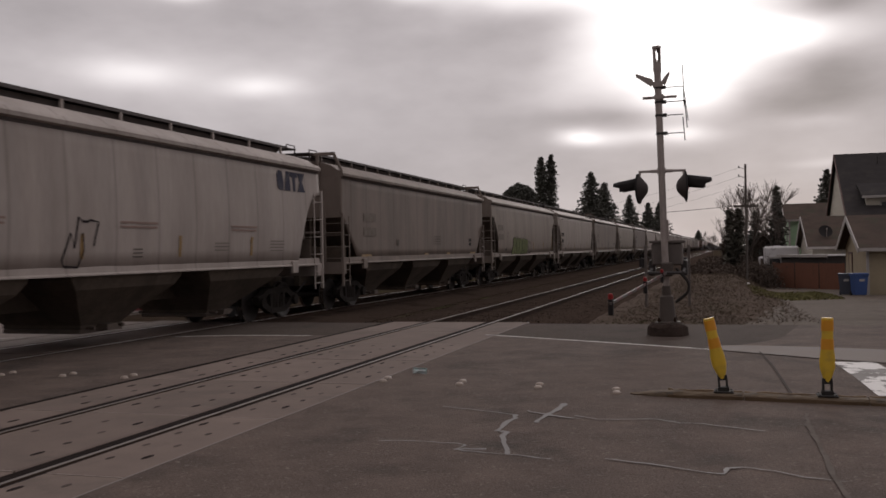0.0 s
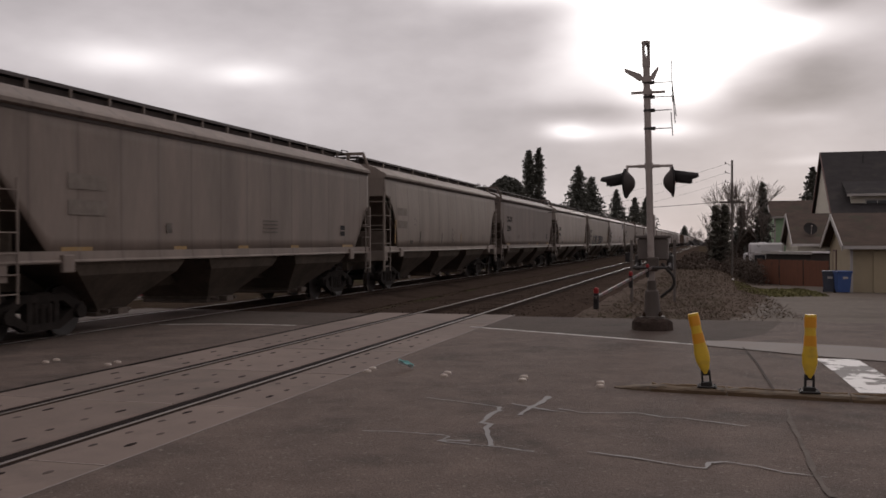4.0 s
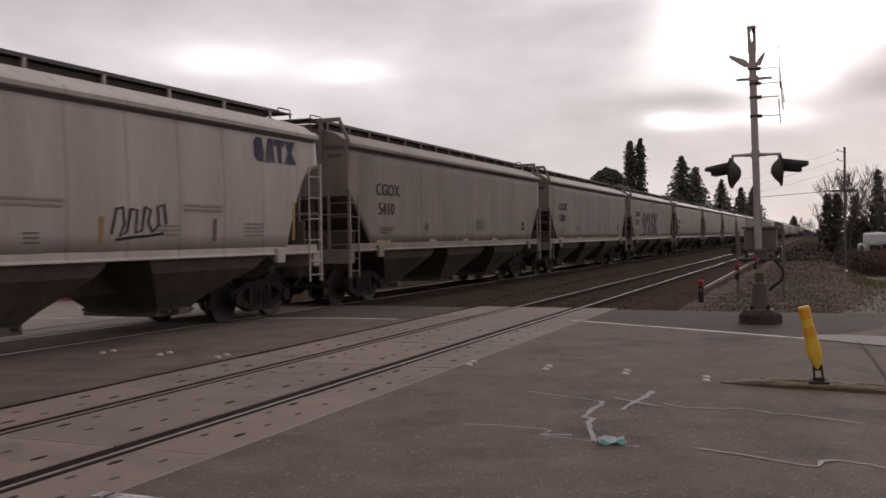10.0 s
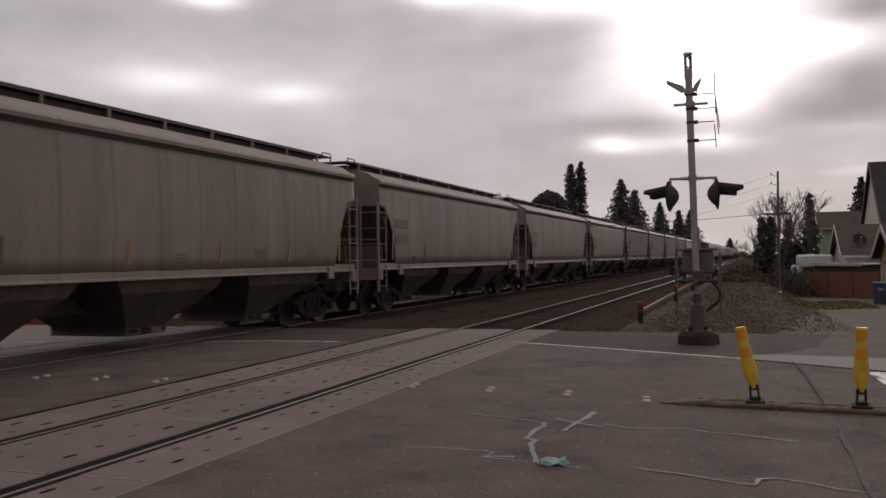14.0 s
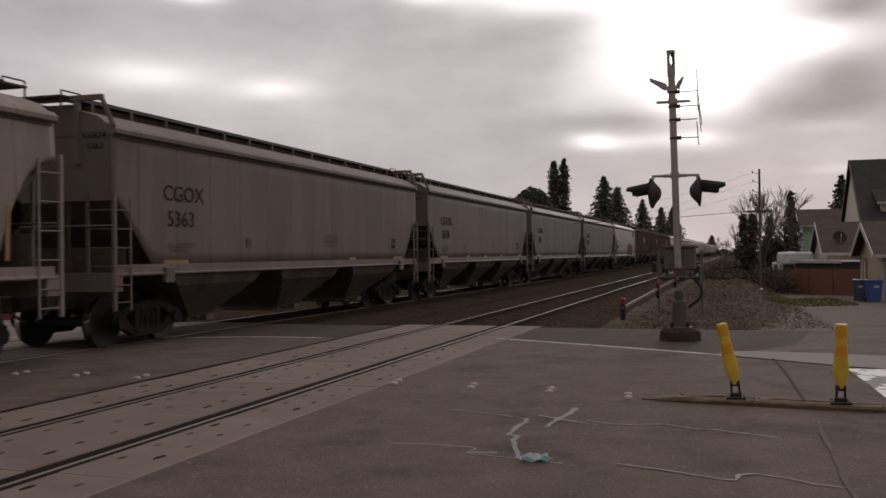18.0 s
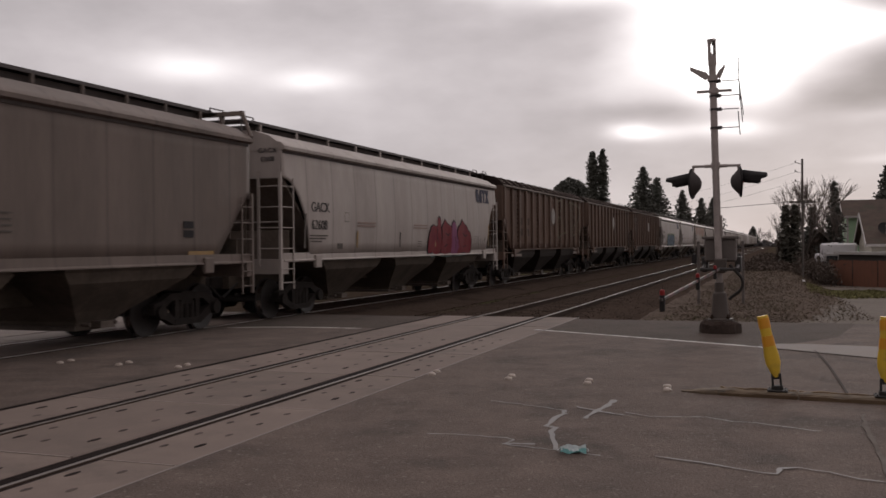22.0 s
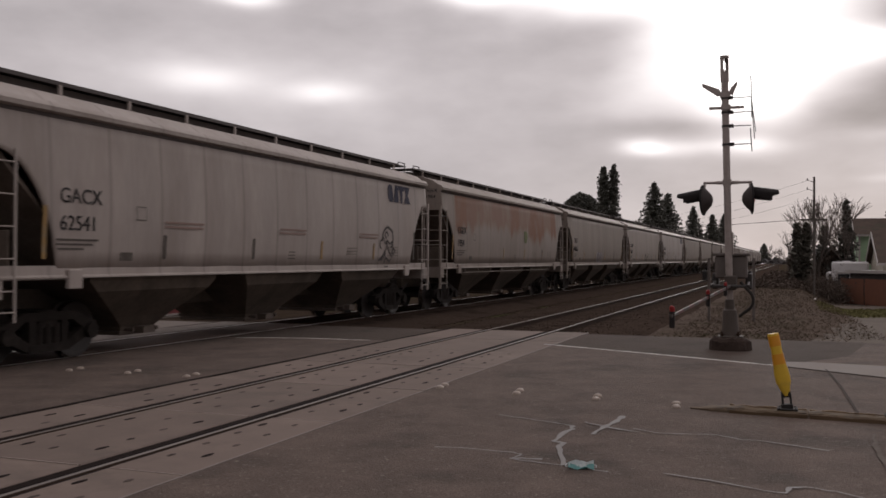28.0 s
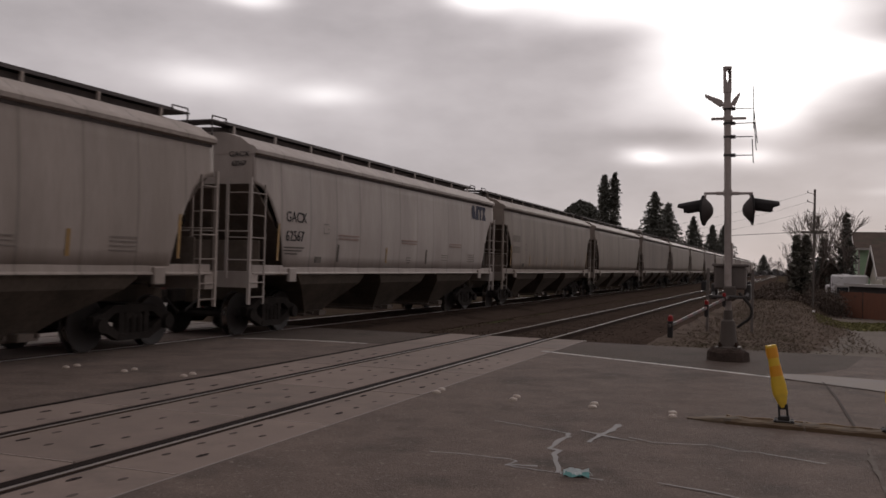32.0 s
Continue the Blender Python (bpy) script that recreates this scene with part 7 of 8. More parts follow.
LETTERS = {0: ("", ""), 3: ("CGOX", "5679"), 6: ("CGOX", "5554"), 7: ("CGOX", "5885"), 8: ("CGOX", "5944"), 9: ("GACX", "62554"), 10: ("CGOX", "5410"), 11: ("CGOX", "5288"), 12: ("CGOX", "5223"),
           13: ("CGOX", "5884"), 17: ("CGOX", "5363"), 18: ("CGOX", "5538"), 19: ("CGOX", "5315"), 20: ("CGOX", "5205"), 21: ("GACX", "62608"), 26: ("GACX", "62541"), 27: ("CGEX", "1954"),
           28: ("TILX", "540035"), 29: ("CGOX", "5707"), 30: ("GACX", "62567")}
for k, (car, mid) in enumerate(CARS[:32]):
    code = ORDER[k]
    kind = LOOKS[code][0]
    mark, number = LETTERS.get(k, (None, None))
    if kind != "ribbed":
        yt = (-6.55 if k != 27 else -6.42) if kind == "round" else -5.88
        if mark:
            for name, word, dy, z, lab in (("reporting_mark", mark, 0.03, 2.58 if kind == "round" else 2.86, "black stencilled reporting mark"),
                                           ("car_number", number, -0.02 if len(number) > 4 else -0.07, 2.16 if kind == "round" else 2.37, "black stencilled car number")):
                bm = lettering(word, 0.33)
                if kind == "straight":
                    for v in bm.verts:
                        v.co.x, v.co.y = v.co.x * 1.45, v.co.y * 1.3
                on_side(name, bm, car, kind, yt + dy, z, "stencil", label=lab)
            on_side("data_stencil", bars([(-0.5, 0.42, 0.0, 0.03), (-0.5, 0.3, -0.07, -0.04), (-0.45, 0.1, -0.14, -0.11)]), car, kind, yt, 1.9, "faded_stencil")
        elif mark is None:
            # marks too faint to read
            on_side("faded_mark", bars([(-0.5, 0.55, 0, 0.26), (-0.5, 0.55, -0.44, -0.18)]), car, kind, yt, 2.58, "ghost_mark")
    if mark:
        # small stencil on the end wall
        e = -((17.85 if kind == "round" else 17.6) / 2 - (0.66 if kind == "round" else 0.72))
        for word, z in ((mark, 3.80), (number, 3.61)):
            if word:
                bm = lettering(word, 0.33)
                for v in bm.verts:
                    v.co = (1.20 + v.co.x * (0.52 if len(word) < 5 else 0.42), e - 0.016 - v.co.z, z + v.co.y * 0.45)
                part("end_stencil", bm, M["stencil"], car, "small dark stencil on the end")
    rn = random.Random(k)
    if kind == "round":
        white = code == "RW"
        for y in (-7.28, -4.42, -1.5, 1.48, 4.42, 7.2):
            if rn.random() < 0.9:
                h = 0.40 if abs(y) > 7 else 0.21
                on_side("reflector_strip", bars([(-0.045, 0.045, -h, h)]), car, kind, y, 1.62 + h, "safety_yellow" if rn.random() < (0.6 if white else 0.8) else "faded_stencil", label="upright yellow reflector strip")
        on_side("notice_frame", stroke([(-0.12, -0.11), (0.12, -0.11), (0.12, 0.11), (-0.12, 0.11), (-0.12, -0.11)], 0.018), car, kind, -5.08, 2.39, "faded_stencil")
        on_side("small_notice", bars([(-0.15, 0.15, -0.07, 0.07)]), car, kind, -5.43, 1.66, "faded_stencil")
        on_side("small_notice", bars([(-0.15, 0.15, 0.07, 0.09), (-0.15, 0.15, 0.0, 0.02), (-0.15, 0.15, -0.07, -0.05)]), car, kind, 0.08, 1.70, "faded_stencil")
        on_side("data_lines", bars([(-0.35, 0.35, j * 0.075, j * 0.075 + 0.02) for j in range(4)]), car, kind, 5.7, 1.72, "faint_print")
        on_side("data_lines", bars([(-0.3, 0.3, j * 0.075, j * 0.075 + 0.02) for j in range(3)]), car, kind, 3.1, 1.74, "faint_print")
        if white:
            for y in (-3.85, 0.12, 4.08):
                on_side("red_notice", bars([(-0.58, 0.58, 0.05, 0.085), (-0.58, 0.55, -0.03, 0.005)]), car, kind, y, 2.20, "red_notice", label="faded red lines of lettering")
            MARK = (((-0.76, -0.14), (-0.66, -0.24), (-0.44, -0.24), (-0.40, -0.02), (-0.54, 0.0), (-0.44, 0.05), (-0.46, 0.22), (-0.66, 0.24), (-0.76, 0.14)),
                    ((-0.38, -0.24), (-0.04, -0.24), (-0.06, 0.24), (-0.24, 0.24)),
                    ((0.10, -0.24), (0.24, -0.24), (0.26, 0.10), (0.40, 0.12), (0.40, 0.24), (-0.03, 0.24), (-0.03, 0.12), (0.09, 0.10)),
                    ((0.34, -0.24), (0.52, -0.24), (0.58, -0.08), (0.66, -0.24), (0.80, -0.24), (0.66, 0.0), (0.80, 0.24), (0.64, 0.24), (0.58, 0.10), (0.54, 0.24), (0.42, 0.24), (0.50, 0.0)))
            for pts in MARK:
                on_side("owner_mark", patch(pts), car, kind, {25: 6.35, 26: 6.15}.get(k, 6.55), 3.45, "logo_blue", label="dark blue shape of the owner's logo")
    elif kind == "straight":
        for y in (-6.15, -2.9, -0.2, 2.6, 6.3):
            if rn.random() < 0.8:
                on_side("reflector_strip", bars([(-0.42 if abs(y) > 5 else -0.24, 0.42 if abs(y) > 5 else 0.24, -0.06, 0.06)]), car, kind, y, 1.53, "safety_yellow")
        on_side("stencil_box", bars([(-0.16, 0.16, -0.15, -0.02), (-0.16, 0.16, 0.02, 0.15)]), car, kind, 5.9, 2.0, "stencil")
        on_side("small_notice", bars([(-0.1, 0.1, -0.1, 0.1)]), car, kind, -3.3, 1.95, "faded_stencil")
        on_side("data_lines", bars([(-0.4, 0.4, j * 0.09, j * 0.09 + 0.025) for j in range(4)]), car, kind, 1.2, 1.9, "faded_stencil")
    else:
        on_side("white_disc", patch([(0.36 * math.cos(a / 24 * 6.2832), 0.40 * math.sin(a / 24 * 6.2832)) for a in range(24)]), car, kind, 0.45, 3.0, "pale_disc", lift=0.115, label="pale round paint patch")
        for y in (-6.5, 5.7):
            on_side("reflector_strip", bars([(-0.04, 0.04, -0.35, 0.35)]), car, kind, y, 1.85, "safety_yellow", lift=0.02)

car = CARS[0][0]
on_side("tag_scrawl", stroke([(-0.5, -0.35), (-0.3, 0.1), (-0.2, -0.15), (-0.1, 0.38), (0.0, 0.3), (0.12, 0.3), (0.2, 0.33), (0.42, 0.3), (0.3, -0.1)], 0.04), car, "round", -1.5, 1.95, "graf_black", label="black spray scrawl")
on_side("tag_scrawl", stroke([(-0.5, -0.35), (-0.45, -0.45), (-0.1, -0.47), (0.05, -0.2), (0.0, 0.1)], 0.035), car, "round", -1.5, 1.95, "graf_black")

# green bubble letters on the third car
car = CARS[2][0]
GREEN = (((-4.12, 1.42), (-4.05, 1.65), (-3.85, 1.85), (-3.80, 2.20), (-3.62, 2.28), (-3.45, 2.20), (-3.28, 2.30), (-3.10, 2.20), (-3.12, 1.90), (-3.02, 1.42), (-3.38, 1.42), (-3.55, 1.60), (-3.60, 1.42)),
         ((-3.0, 1.42), (-3.08, 1.80), (-3.0, 2.15), (-2.70, 2.28), (-2.42, 2.15), (-2.38, 1.80), (-2.45, 1.42)),
         ((-2.42, 1.42), (-2.36, 1.80), (-2.38, 2.15), (-2.20, 2.24), (-2.02, 2.16), (-1.86, 2.26), (-1.70, 2.14), (-1.68, 1.42), (-1.95, 1.42), (-2.05, 1.52), (-2.12, 1.42)),
         ((-1.62, 1.42), (-1.68, 1.90), (-1.50, 2.22), (-1.25, 2.26), (-1.02, 2.10), (-0.98, 1.75), (-1.10, 1.42)),
         ((-1.0, 1.42), (-0.95, 2.20), (-0.40, 2.18), (-0.22, 2.05), (-0.25, 1.70), (-0.35, 1.42), (-0.60, 1.52), (-0.72, 1.42)))
for j, pts in enumerate(GREEN):
    cy, cz = sum(p[0] for p in pts) / len(pts), sum(p[1] for p in pts) / len(pts)
    on_side("graffiti_outline", patch([(cy + (y - cy) * 1.10, max(1.40, cz + (z - cz) * 1.07)) for y, z in pts]), car, "round", 0, 0, "graf_black", lift=0.010 + 0.0015 * j, label="black sprayed outline")
    on_side("graffiti_letter", patch(pts), car, "round", 0, 0, "graf_green", lift=0.020 + 0.0015 * j, label="green spray-painted bubble letter")
for pts in (((-3.45, 2.15), (-3.48, 1.95), (-3.42, 1.8)), ((-2.74, 1.62), (-2.72, 1.85), (-2.66, 1.62)), ((-2.05, 2.12), (-2.1, 1.8)), ((-1.42, 1.95), (-1.2, 1.97)), ((-1.4, 1.58), (-1.15, 1.62)), ((-0.72, 2.05), (-0.74, 1.75)), ((-0.5, 1.95), (-0.42, 1.7)),
            ((-0.2, 1.42), (-0.15, 1.7), (0.05, 1.85)), ((0.0, 1.46), (0.4, 1.46), (0.7, 1.62)), ((0.0, 2.15), (0.05, 1.95), (0.15, 2.1)), ((0.25, 1.9), (0.4, 2.12), (0.45, 1.95))):
    on_side("graffiti_line", stroke(pts, 0.045), car, "round", 0, 0, "graf_black", lift=0.030)
on_side("graffiti_tail", stroke([(0.72, 1.6), (0.68, 1.9), (0.85, 2.05), (1.12, 2.0), (1.2, 1.8), (1.08, 1.6), (0.8, 1.56)], 0.06), car, "round", 0, 0, "red_notice", lift=0.012, label="faded red sprayed loop")

# black block letters with white drips and outlines
car = CARS[8][0]
rn = random.Random(88)


def ragged(y0, y1, z0, z1, n=9):
    """A sprayed field with an uneven upper edge."""
    top = [(y1 + (y0 - y1) * i / n, z1 + rn.uniform(-0.07, 0.08)) for i in range(n + 1)]
    return patch([(y0, z0), (y1, z0)] + top)


on_side("graffiti_field", ragged(-4.95, -1.95, 1.42, 2.22, 14), car, "round", 0, 0, "graf_black", lift=0.008, label="black sprayed field")
on_side("graffiti_field", ragged(-1.5, 2.62, 1.42, 2.18, 16), car, "round", 0, 0, "graf_black", lift=0.008, label="black sprayed field")
on_side("graffiti_field", ragged(-5.62, -5.0, 1.42, 1.78, 4), car, "round", 0, 0, "graf_black", lift=0.008, label="black sprayed field")
for y, z1, mt, w in ((-5.66, 1.74, "graf_white", 0.07), (-5.05, 1.75, "graf_white", 0.07), (-4.88, 2.2, "graf_white", 0.08), (-4.28, 2.25, "graf_white", 0.08), (-3.12, 2.3, "graf_white", 0.09), (-2.9, 2.1, "graf_white", 0.05), (-2.0, 2.15, "graf_white", 0.06), (-1.42, 2.1, "graf_yellow", 0.09),
                     (-1.2, 2.05, "graf_white", 0.05), (-0.45, 2.25, "graf_white", 0.07), (-0.2, 1.95, "graf_white", 0.05), (0.3, 2.2, "graf_white", 0.06), (0.55, 1.95, "graf_white", 0.04), (1.35, 2.15, "graf_white", 0.06), (1.75, 2.0, "graf_yellow", 0.06), (2.0, 1.95, "graf_white", 0.05), (2.55, 2.0, "graf_white", 0.07)):
    pts, z = [], 1.40
    while z < z1:
        pts.append((0.05 * math.sin(z * 9 + y * 3) + rn.uniform(-0.02, 0.02), z))
        z += 0.12
    on_side("graffiti_outline", stroke(pts, w), car, "round", y, 0, mt, lift=0.016)
on_side("graffiti_accent", stroke([(-0.05, 1.42), (0.04, 1.6), (0.0, 1.85), (0.06, 1.95), (0.1, 1.8), (0.06, 1.5)], 0.07), car, "round", -4.22, 0, "graf_yellow", lift=0.020, label="yellow sprayed stroke")
for y in (-3.62, -2.45, -0.92, 1.1):
    on_side("graffiti_accent", stroke([(-0.08, 1.46), (0.0, 1.62), (-0.04, 1.72)], 0.09), car, "round", y, 0, "graf_white", lift=0.016)
    on_side("graffiti_accent", stroke([(0.0, 1.88), (0.1, 2.04), (0.02, 2.08)], 0.10), car, "round", y + 0.08, 0, "graf_white", lift=0.016)
on_side("graffiti_accent", stroke([(-0.1, 1.5), (0.25, 1.74), (0.55, 1.72)], 0.06), car, "round", -5.55, 0, "graf_white", lift=0.016)

# numerals with a dull blue halo
car = CARS[12][0]
for lay, grow, mt, lab in ((0.006, 0.14, "graf_dim_blue", "dull blue sprayed halo"), (0.012, 0.07, "faded_stencil", "grey sprayed outline"), (0.018, 0.03, "tag_grey", "large faded dark spray-painted character")):
    for j, ch in enumerate("925K"):
        bm = lettering(ch, 2.0, grow)
        for v in bm.verts:
            v.co.x *= (1.25, 1.35, 1.1, 1.05)[j]
        on_side("graffiti_numeral", bm, car, "straight", (-3.45, -1.9, -0.5, 0.72)[j], 2.14, mt, lift=lay + 0.0015 * j, label=lab)
on_side("graffiti_smear", bubble(0.9, 0.5, 95), car, "straight", -3.4, 1.65, "faded_stencil", lift=0.012)
for y, z in ((2.2, 1.55), (2.38, 1.75), (2.5, 1.5)):
    on_side("graffiti_smear", stroke([(-0.12, -0.1), (0.0, 0.12), (0.1, -0.08), (0.18, 0.1)], 0.045), car, "straight", y, z, "graf_white", lift=0.012)

# red and magenta bubbles
car = CARS[21][0]
RED = (((0.80, 1.50), (0.86, 1.42), (1.2, 1.44), (1.5, 1.36), (1.9, 1.40), (2.02, 1.6), (1.98, 1.95), (1.90, 2.3), (1.86, 2.50), (1.74, 2.56), (1.62, 2.50), (1.60, 2.28), (1.45, 2.24), (1.25, 2.30), (1.03, 2.24), (0.88, 2.02), (0.80, 1.78)),
       ((2.0, 1.42), (2.5, 1.36), (2.96, 1.42), (3.02, 1.7), (3.0, 2.05), (2.92, 2.28), (2.62, 2.34), (2.42, 2.42), (2.32, 2.49), (2.2, 2.38), (2.02, 2.26), (2.05, 1.9)),
       ((2.98, 1.40), (3.3, 1.33), (3.62, 1.40), (3.78, 1.6), (3.7, 1.84), (3.52, 1.92), (3.48, 2.2), (3.36, 2.40), (3.19, 2.46), (3.0, 2.36), (2.97, 2.0)),
       ((3.66, 1.36), (4.3, 1.42), (4.9, 1.36), (5.06, 1.5), (5.08, 1.85), (4.95, 2.08), (4.72, 2.16), (4.55, 2.3), (4.24, 2.40), (4.08, 2.52), (3.94, 2.38), (3.66, 2.26), (3.54, 2.05), (3.72, 1.8)))
on_side("graffiti_shadow", patch([(1.0, 1.34), (1.3, 1.26), (1.7, 1.34), (2.4, 1.28), (3.0, 1.34), (4.0, 1.28), (4.8, 1.33), (4.9, 1.52), (1.0, 1.56)]), car, "round", 0, 0, "graf_teal", lift=0.010)
for j, pts in enumerate(RED):
    cy, cz = sum(p[0] for p in pts) / len(pts), sum(p[1] for p in pts) / len(pts)
    on_side("graffiti_outline", patch([(cy + (y - cy) * 1.10, cz + (z - cz) * 1.09) for y, z in pts]), car, "round", 0, 0, "graf_black", lift=0.013 + 0.0015 * j)
for j, pts in enumerate(RED):
    mt = "graf_pink" if j == 2 else "graf_red"
    on_side("graffiti_letter", patch(pts), car, "round", 0, 0, mt, lift=0.021 + 0.0015 * j, label="magenta spray-painted bubble letter" if j == 2 else "red spray-painted bubble letter")
for pts in (((1.55, 2.2), (1.5, 2.0), (1.62, 1.8)), ((2.35, 2.05), (2.6, 1.98), (2.75, 2.05)), ((3.3, 1.95), (3.42, 1.75), (3.4, 1.55)), ((4.1, 2.05), (4.4, 1.95), (4.6, 2.02)), ((2.3, 1.62), (2.55, 1.68)), ((4.2, 1.6), (4.5, 1.65))):
    on_side("graffiti_line", stroke(pts, 0.035), car, "round", 0, 0, "graf_black", lift=0.030)
on_side("tag_scrawl", stroke([(-0.5, 0), (-0.4, 0.2), (-0.3, -0.1), (-0.15, 0.18), (0.0, -0.08), (0.1, 0.16), (0.25, -0.08), (0.45, 0.2)], 0.03), car, "round", 6.3, 1.72, "graf_black")

# pale chalk strokes and tags on the brown cars
car = CARS[22][0]
for pts in (((1.24, 3.70), (1.34, 3.2), (1.44, 2.63), (1.54, 1.97)), ((1.2, 3.72), (1.7, 3.82), (2.2, 3.86), (2.4, 3.8), (2.3, 3.5), (2.0, 3.26)), ((1.3, 2.84), (1.7, 2.98), (1.99, 3.03), (2.3, 2.85), (2.49, 2.6), (2.4, 2.35), (2.15, 2.12), (1.8, 1.98), (1.5, 1.95), (1.19, 2.11)),
            ((2.15, 2.14), (2.5, 2.18), (2.81, 2.21), (3.3, 2.24), (3.67, 2.35), (3.5, 2.28)), ((3.2, 3.75), (3.16, 2.9)), ((4.49, 3.80), (4.46, 3.0), (4.43, 1.98)), ((4.2, 3.82), (5.0, 3.80), (5.67, 3.73), (5.2, 3.5), (4.79, 3.21), (5.2, 3.1), (5.6, 2.95), (5.64, 2.85), (5.1, 2.5), (4.67, 2.16), (5.1, 2.13), (5.61, 2.17)),
            ((5.94, 3.75), (5.9, 2.9), (5.88, 1.99)), ((5.94, 3.75), (6.5, 3.66), (6.80, 3.40), (6.6, 3.0), (5.99, 2.74), (6.4, 2.45), (6.78, 2.2), (6.9, 2.4))):
    on_side("chalk_stroke", stroke(pts, 0.052), car, "ribbed", 0, 0, "chalk", lift=0.105, label="pale olive spray stroke")
for y, z, w in ((-5.2, 2.66, 0.5), (-4.0, 2.66, 0.4), (-5.15, 2.2, 0.45), (-4.05, 2.2, 0.4)):
    on_side("faded_mark", bars([(-w / 2, w / 2, -0.15, 0.15)]), car, "ribbed", y, z, "faded_brown", lift=0.008)
car = CARS[24][0]
on_side("tag_scrawl", stroke([(-0.5, 0.2), (-0.35, 0.35), (-0.45, 0.05), (-0.2, 0.3), (-0.1, 0.05), (0.0, 0.35), (0.2, 0.3), (0.1, 0.0), (0.4, 0.35), (0.45, 0.0)], 0.04), car, "ribbed", -6.95, 3.2, "graf_white", lift=0.115, label="white spray scrawl")
on_side("tag_scrawl", stroke([(-0.45, 0.1), (-0.3, 0.3), (-0.2, 0.0), (0.0, 0.25), (0.1, 0.0), (0.3, 0.3), (0.35, 0.0)], 0.04), car, "ribbed", -6.9, 2.72, "graf_white", lift=0.115)

# blue letter with a green cloud
car = CARS[25][0]
D_SHAPE = ((1.72, 1.38), (2.2, 1.38), (2.45, 1.55), (2.58, 1.76), (2.56, 1.98), (2.40, 2.22), (2.14, 2.44), (1.96, 2.56), (1.78, 2.40), (1.77, 2.0))
D_HOLE = ((2.02, 1.75), (2.16, 1.76), (2.21, 1.92), (2.13, 2.08), (2.04, 2.17))
D_GLOW = ((1.3, 1.40), (2.72, 1.40), (2.80, 1.70), (2.81, 1.98), (2.71, 2.29), (2.48, 2.52), (2.15, 2.70), (1.95, 2.68), (1.66, 2.56), (1.45, 2.44))
BLUE = ((-3.2, 0.95, 0.95), (-2.3, 0.95, 1.12), (-1.4, 0.95, 1.02), (-0.45, 0.95, 1.10), (0.5, 0.95, 1.0), (1.3, 0.75, 1.05))
on_side("graffiti_halo", patch(D_GLOW), car, "round", 0, 0, "graf_lime", lift=0.004, label="green sprayed halo")
for lay, grow, mt, lab in ((0.006, 0.12, "graf_lime", "green sprayed halo"), (0.014, 0.035, "graf_black", "black sprayed outline"), (0.022, 0.0, "graf_blue", "dull blue spray-painted letter")):
    for j, (y, w, h) in enumerate(BLUE):
        on_side("graffiti_letter" if grow == 0 else "graffiti_outline", bubble(w, h, 140 + j, grow=grow, lobes=2 + j % 3), car, "round", y, 1.96, mt, lift=lay + 0.001 * j, label=lab)
on_side("graffiti_outline", patch([(2.1 + (y - 2.1) * 1.07, 1.9 + (z - 1.9) * 1.05) for y, z in D_SHAPE]), car, "round", 0, 0, "graf_black", lift=0.029, label="black sprayed outline")
on_side("graffiti_letter", patch(D_SHAPE), car, "round", 0, 0, "graf_blue", lift=0.034, label="dull blue spray-painted letter")
on_side("graffiti_gap", patch(D_HOLE), car, "round", 0, 0, "graf_black", lift=0.039)
on_side("graffiti_gap", patch([(2.03, 1.77), (2.10, 1.77), (2.12, 1.86), (2.04, 2.0)]), car, "round", 0, 0, "graf_lime", lift=0.043)
for j, (y, w, h) in enumerate(BLUE):
    on_side("graffiti_gap", bubble(0.14, 0.34, 150 + j), car, "round", y + (0.1 if j % 2 else -0.08), 1.95, "graf_black", lift=0.031)
# faded red notice and a rusty streak on the same car
on_side("red_notice", bars([(0.1, 0.55, 0.08, 0.15), (0.6, 1.15, 0.05, 0.13), (0.0, 1.15, -0.04, 0.03)]), car, "round", 3.24, 2.15, "red_notice")
on_side("rust_drip", patch([(4.28, 2.02), (4.34, 2.02), (4.24, 1.6), (4.16, 1.6)]), car, "round", 0, 0, "rust_streak", lift=0.012, label="rusty drip")

# rust sheets and a green spot
car = CARS[27][0]
on_side("rust_drip", patch([(4.4, 1.95), (4.46, 1.95), (4.43, 1.55), (4.38, 1.55)]), car, "round", 0, 0, "rust_streak", lift=0.012, label="rusty drip")
rod = boxes((1.50, 1.525, -6.0, 6.0, SILL - 0.155, SILL - 0.13))
for k in range(9):
    box(rod, 1.503, 1.522, -5.8 + 1.45 * k - 0.012, -5.8 + 1.45 * k + 0.012, SILL - 0.14, SILL + 0.01)
part("gate_shaft", rod, M["car_light"], car, "thin pale rod hung below the sill")
on_side("paint_spot", bubble(0.5, 0.5, 160), car, "round", 1.6, 2.55, "graf_green", lift=0.016)
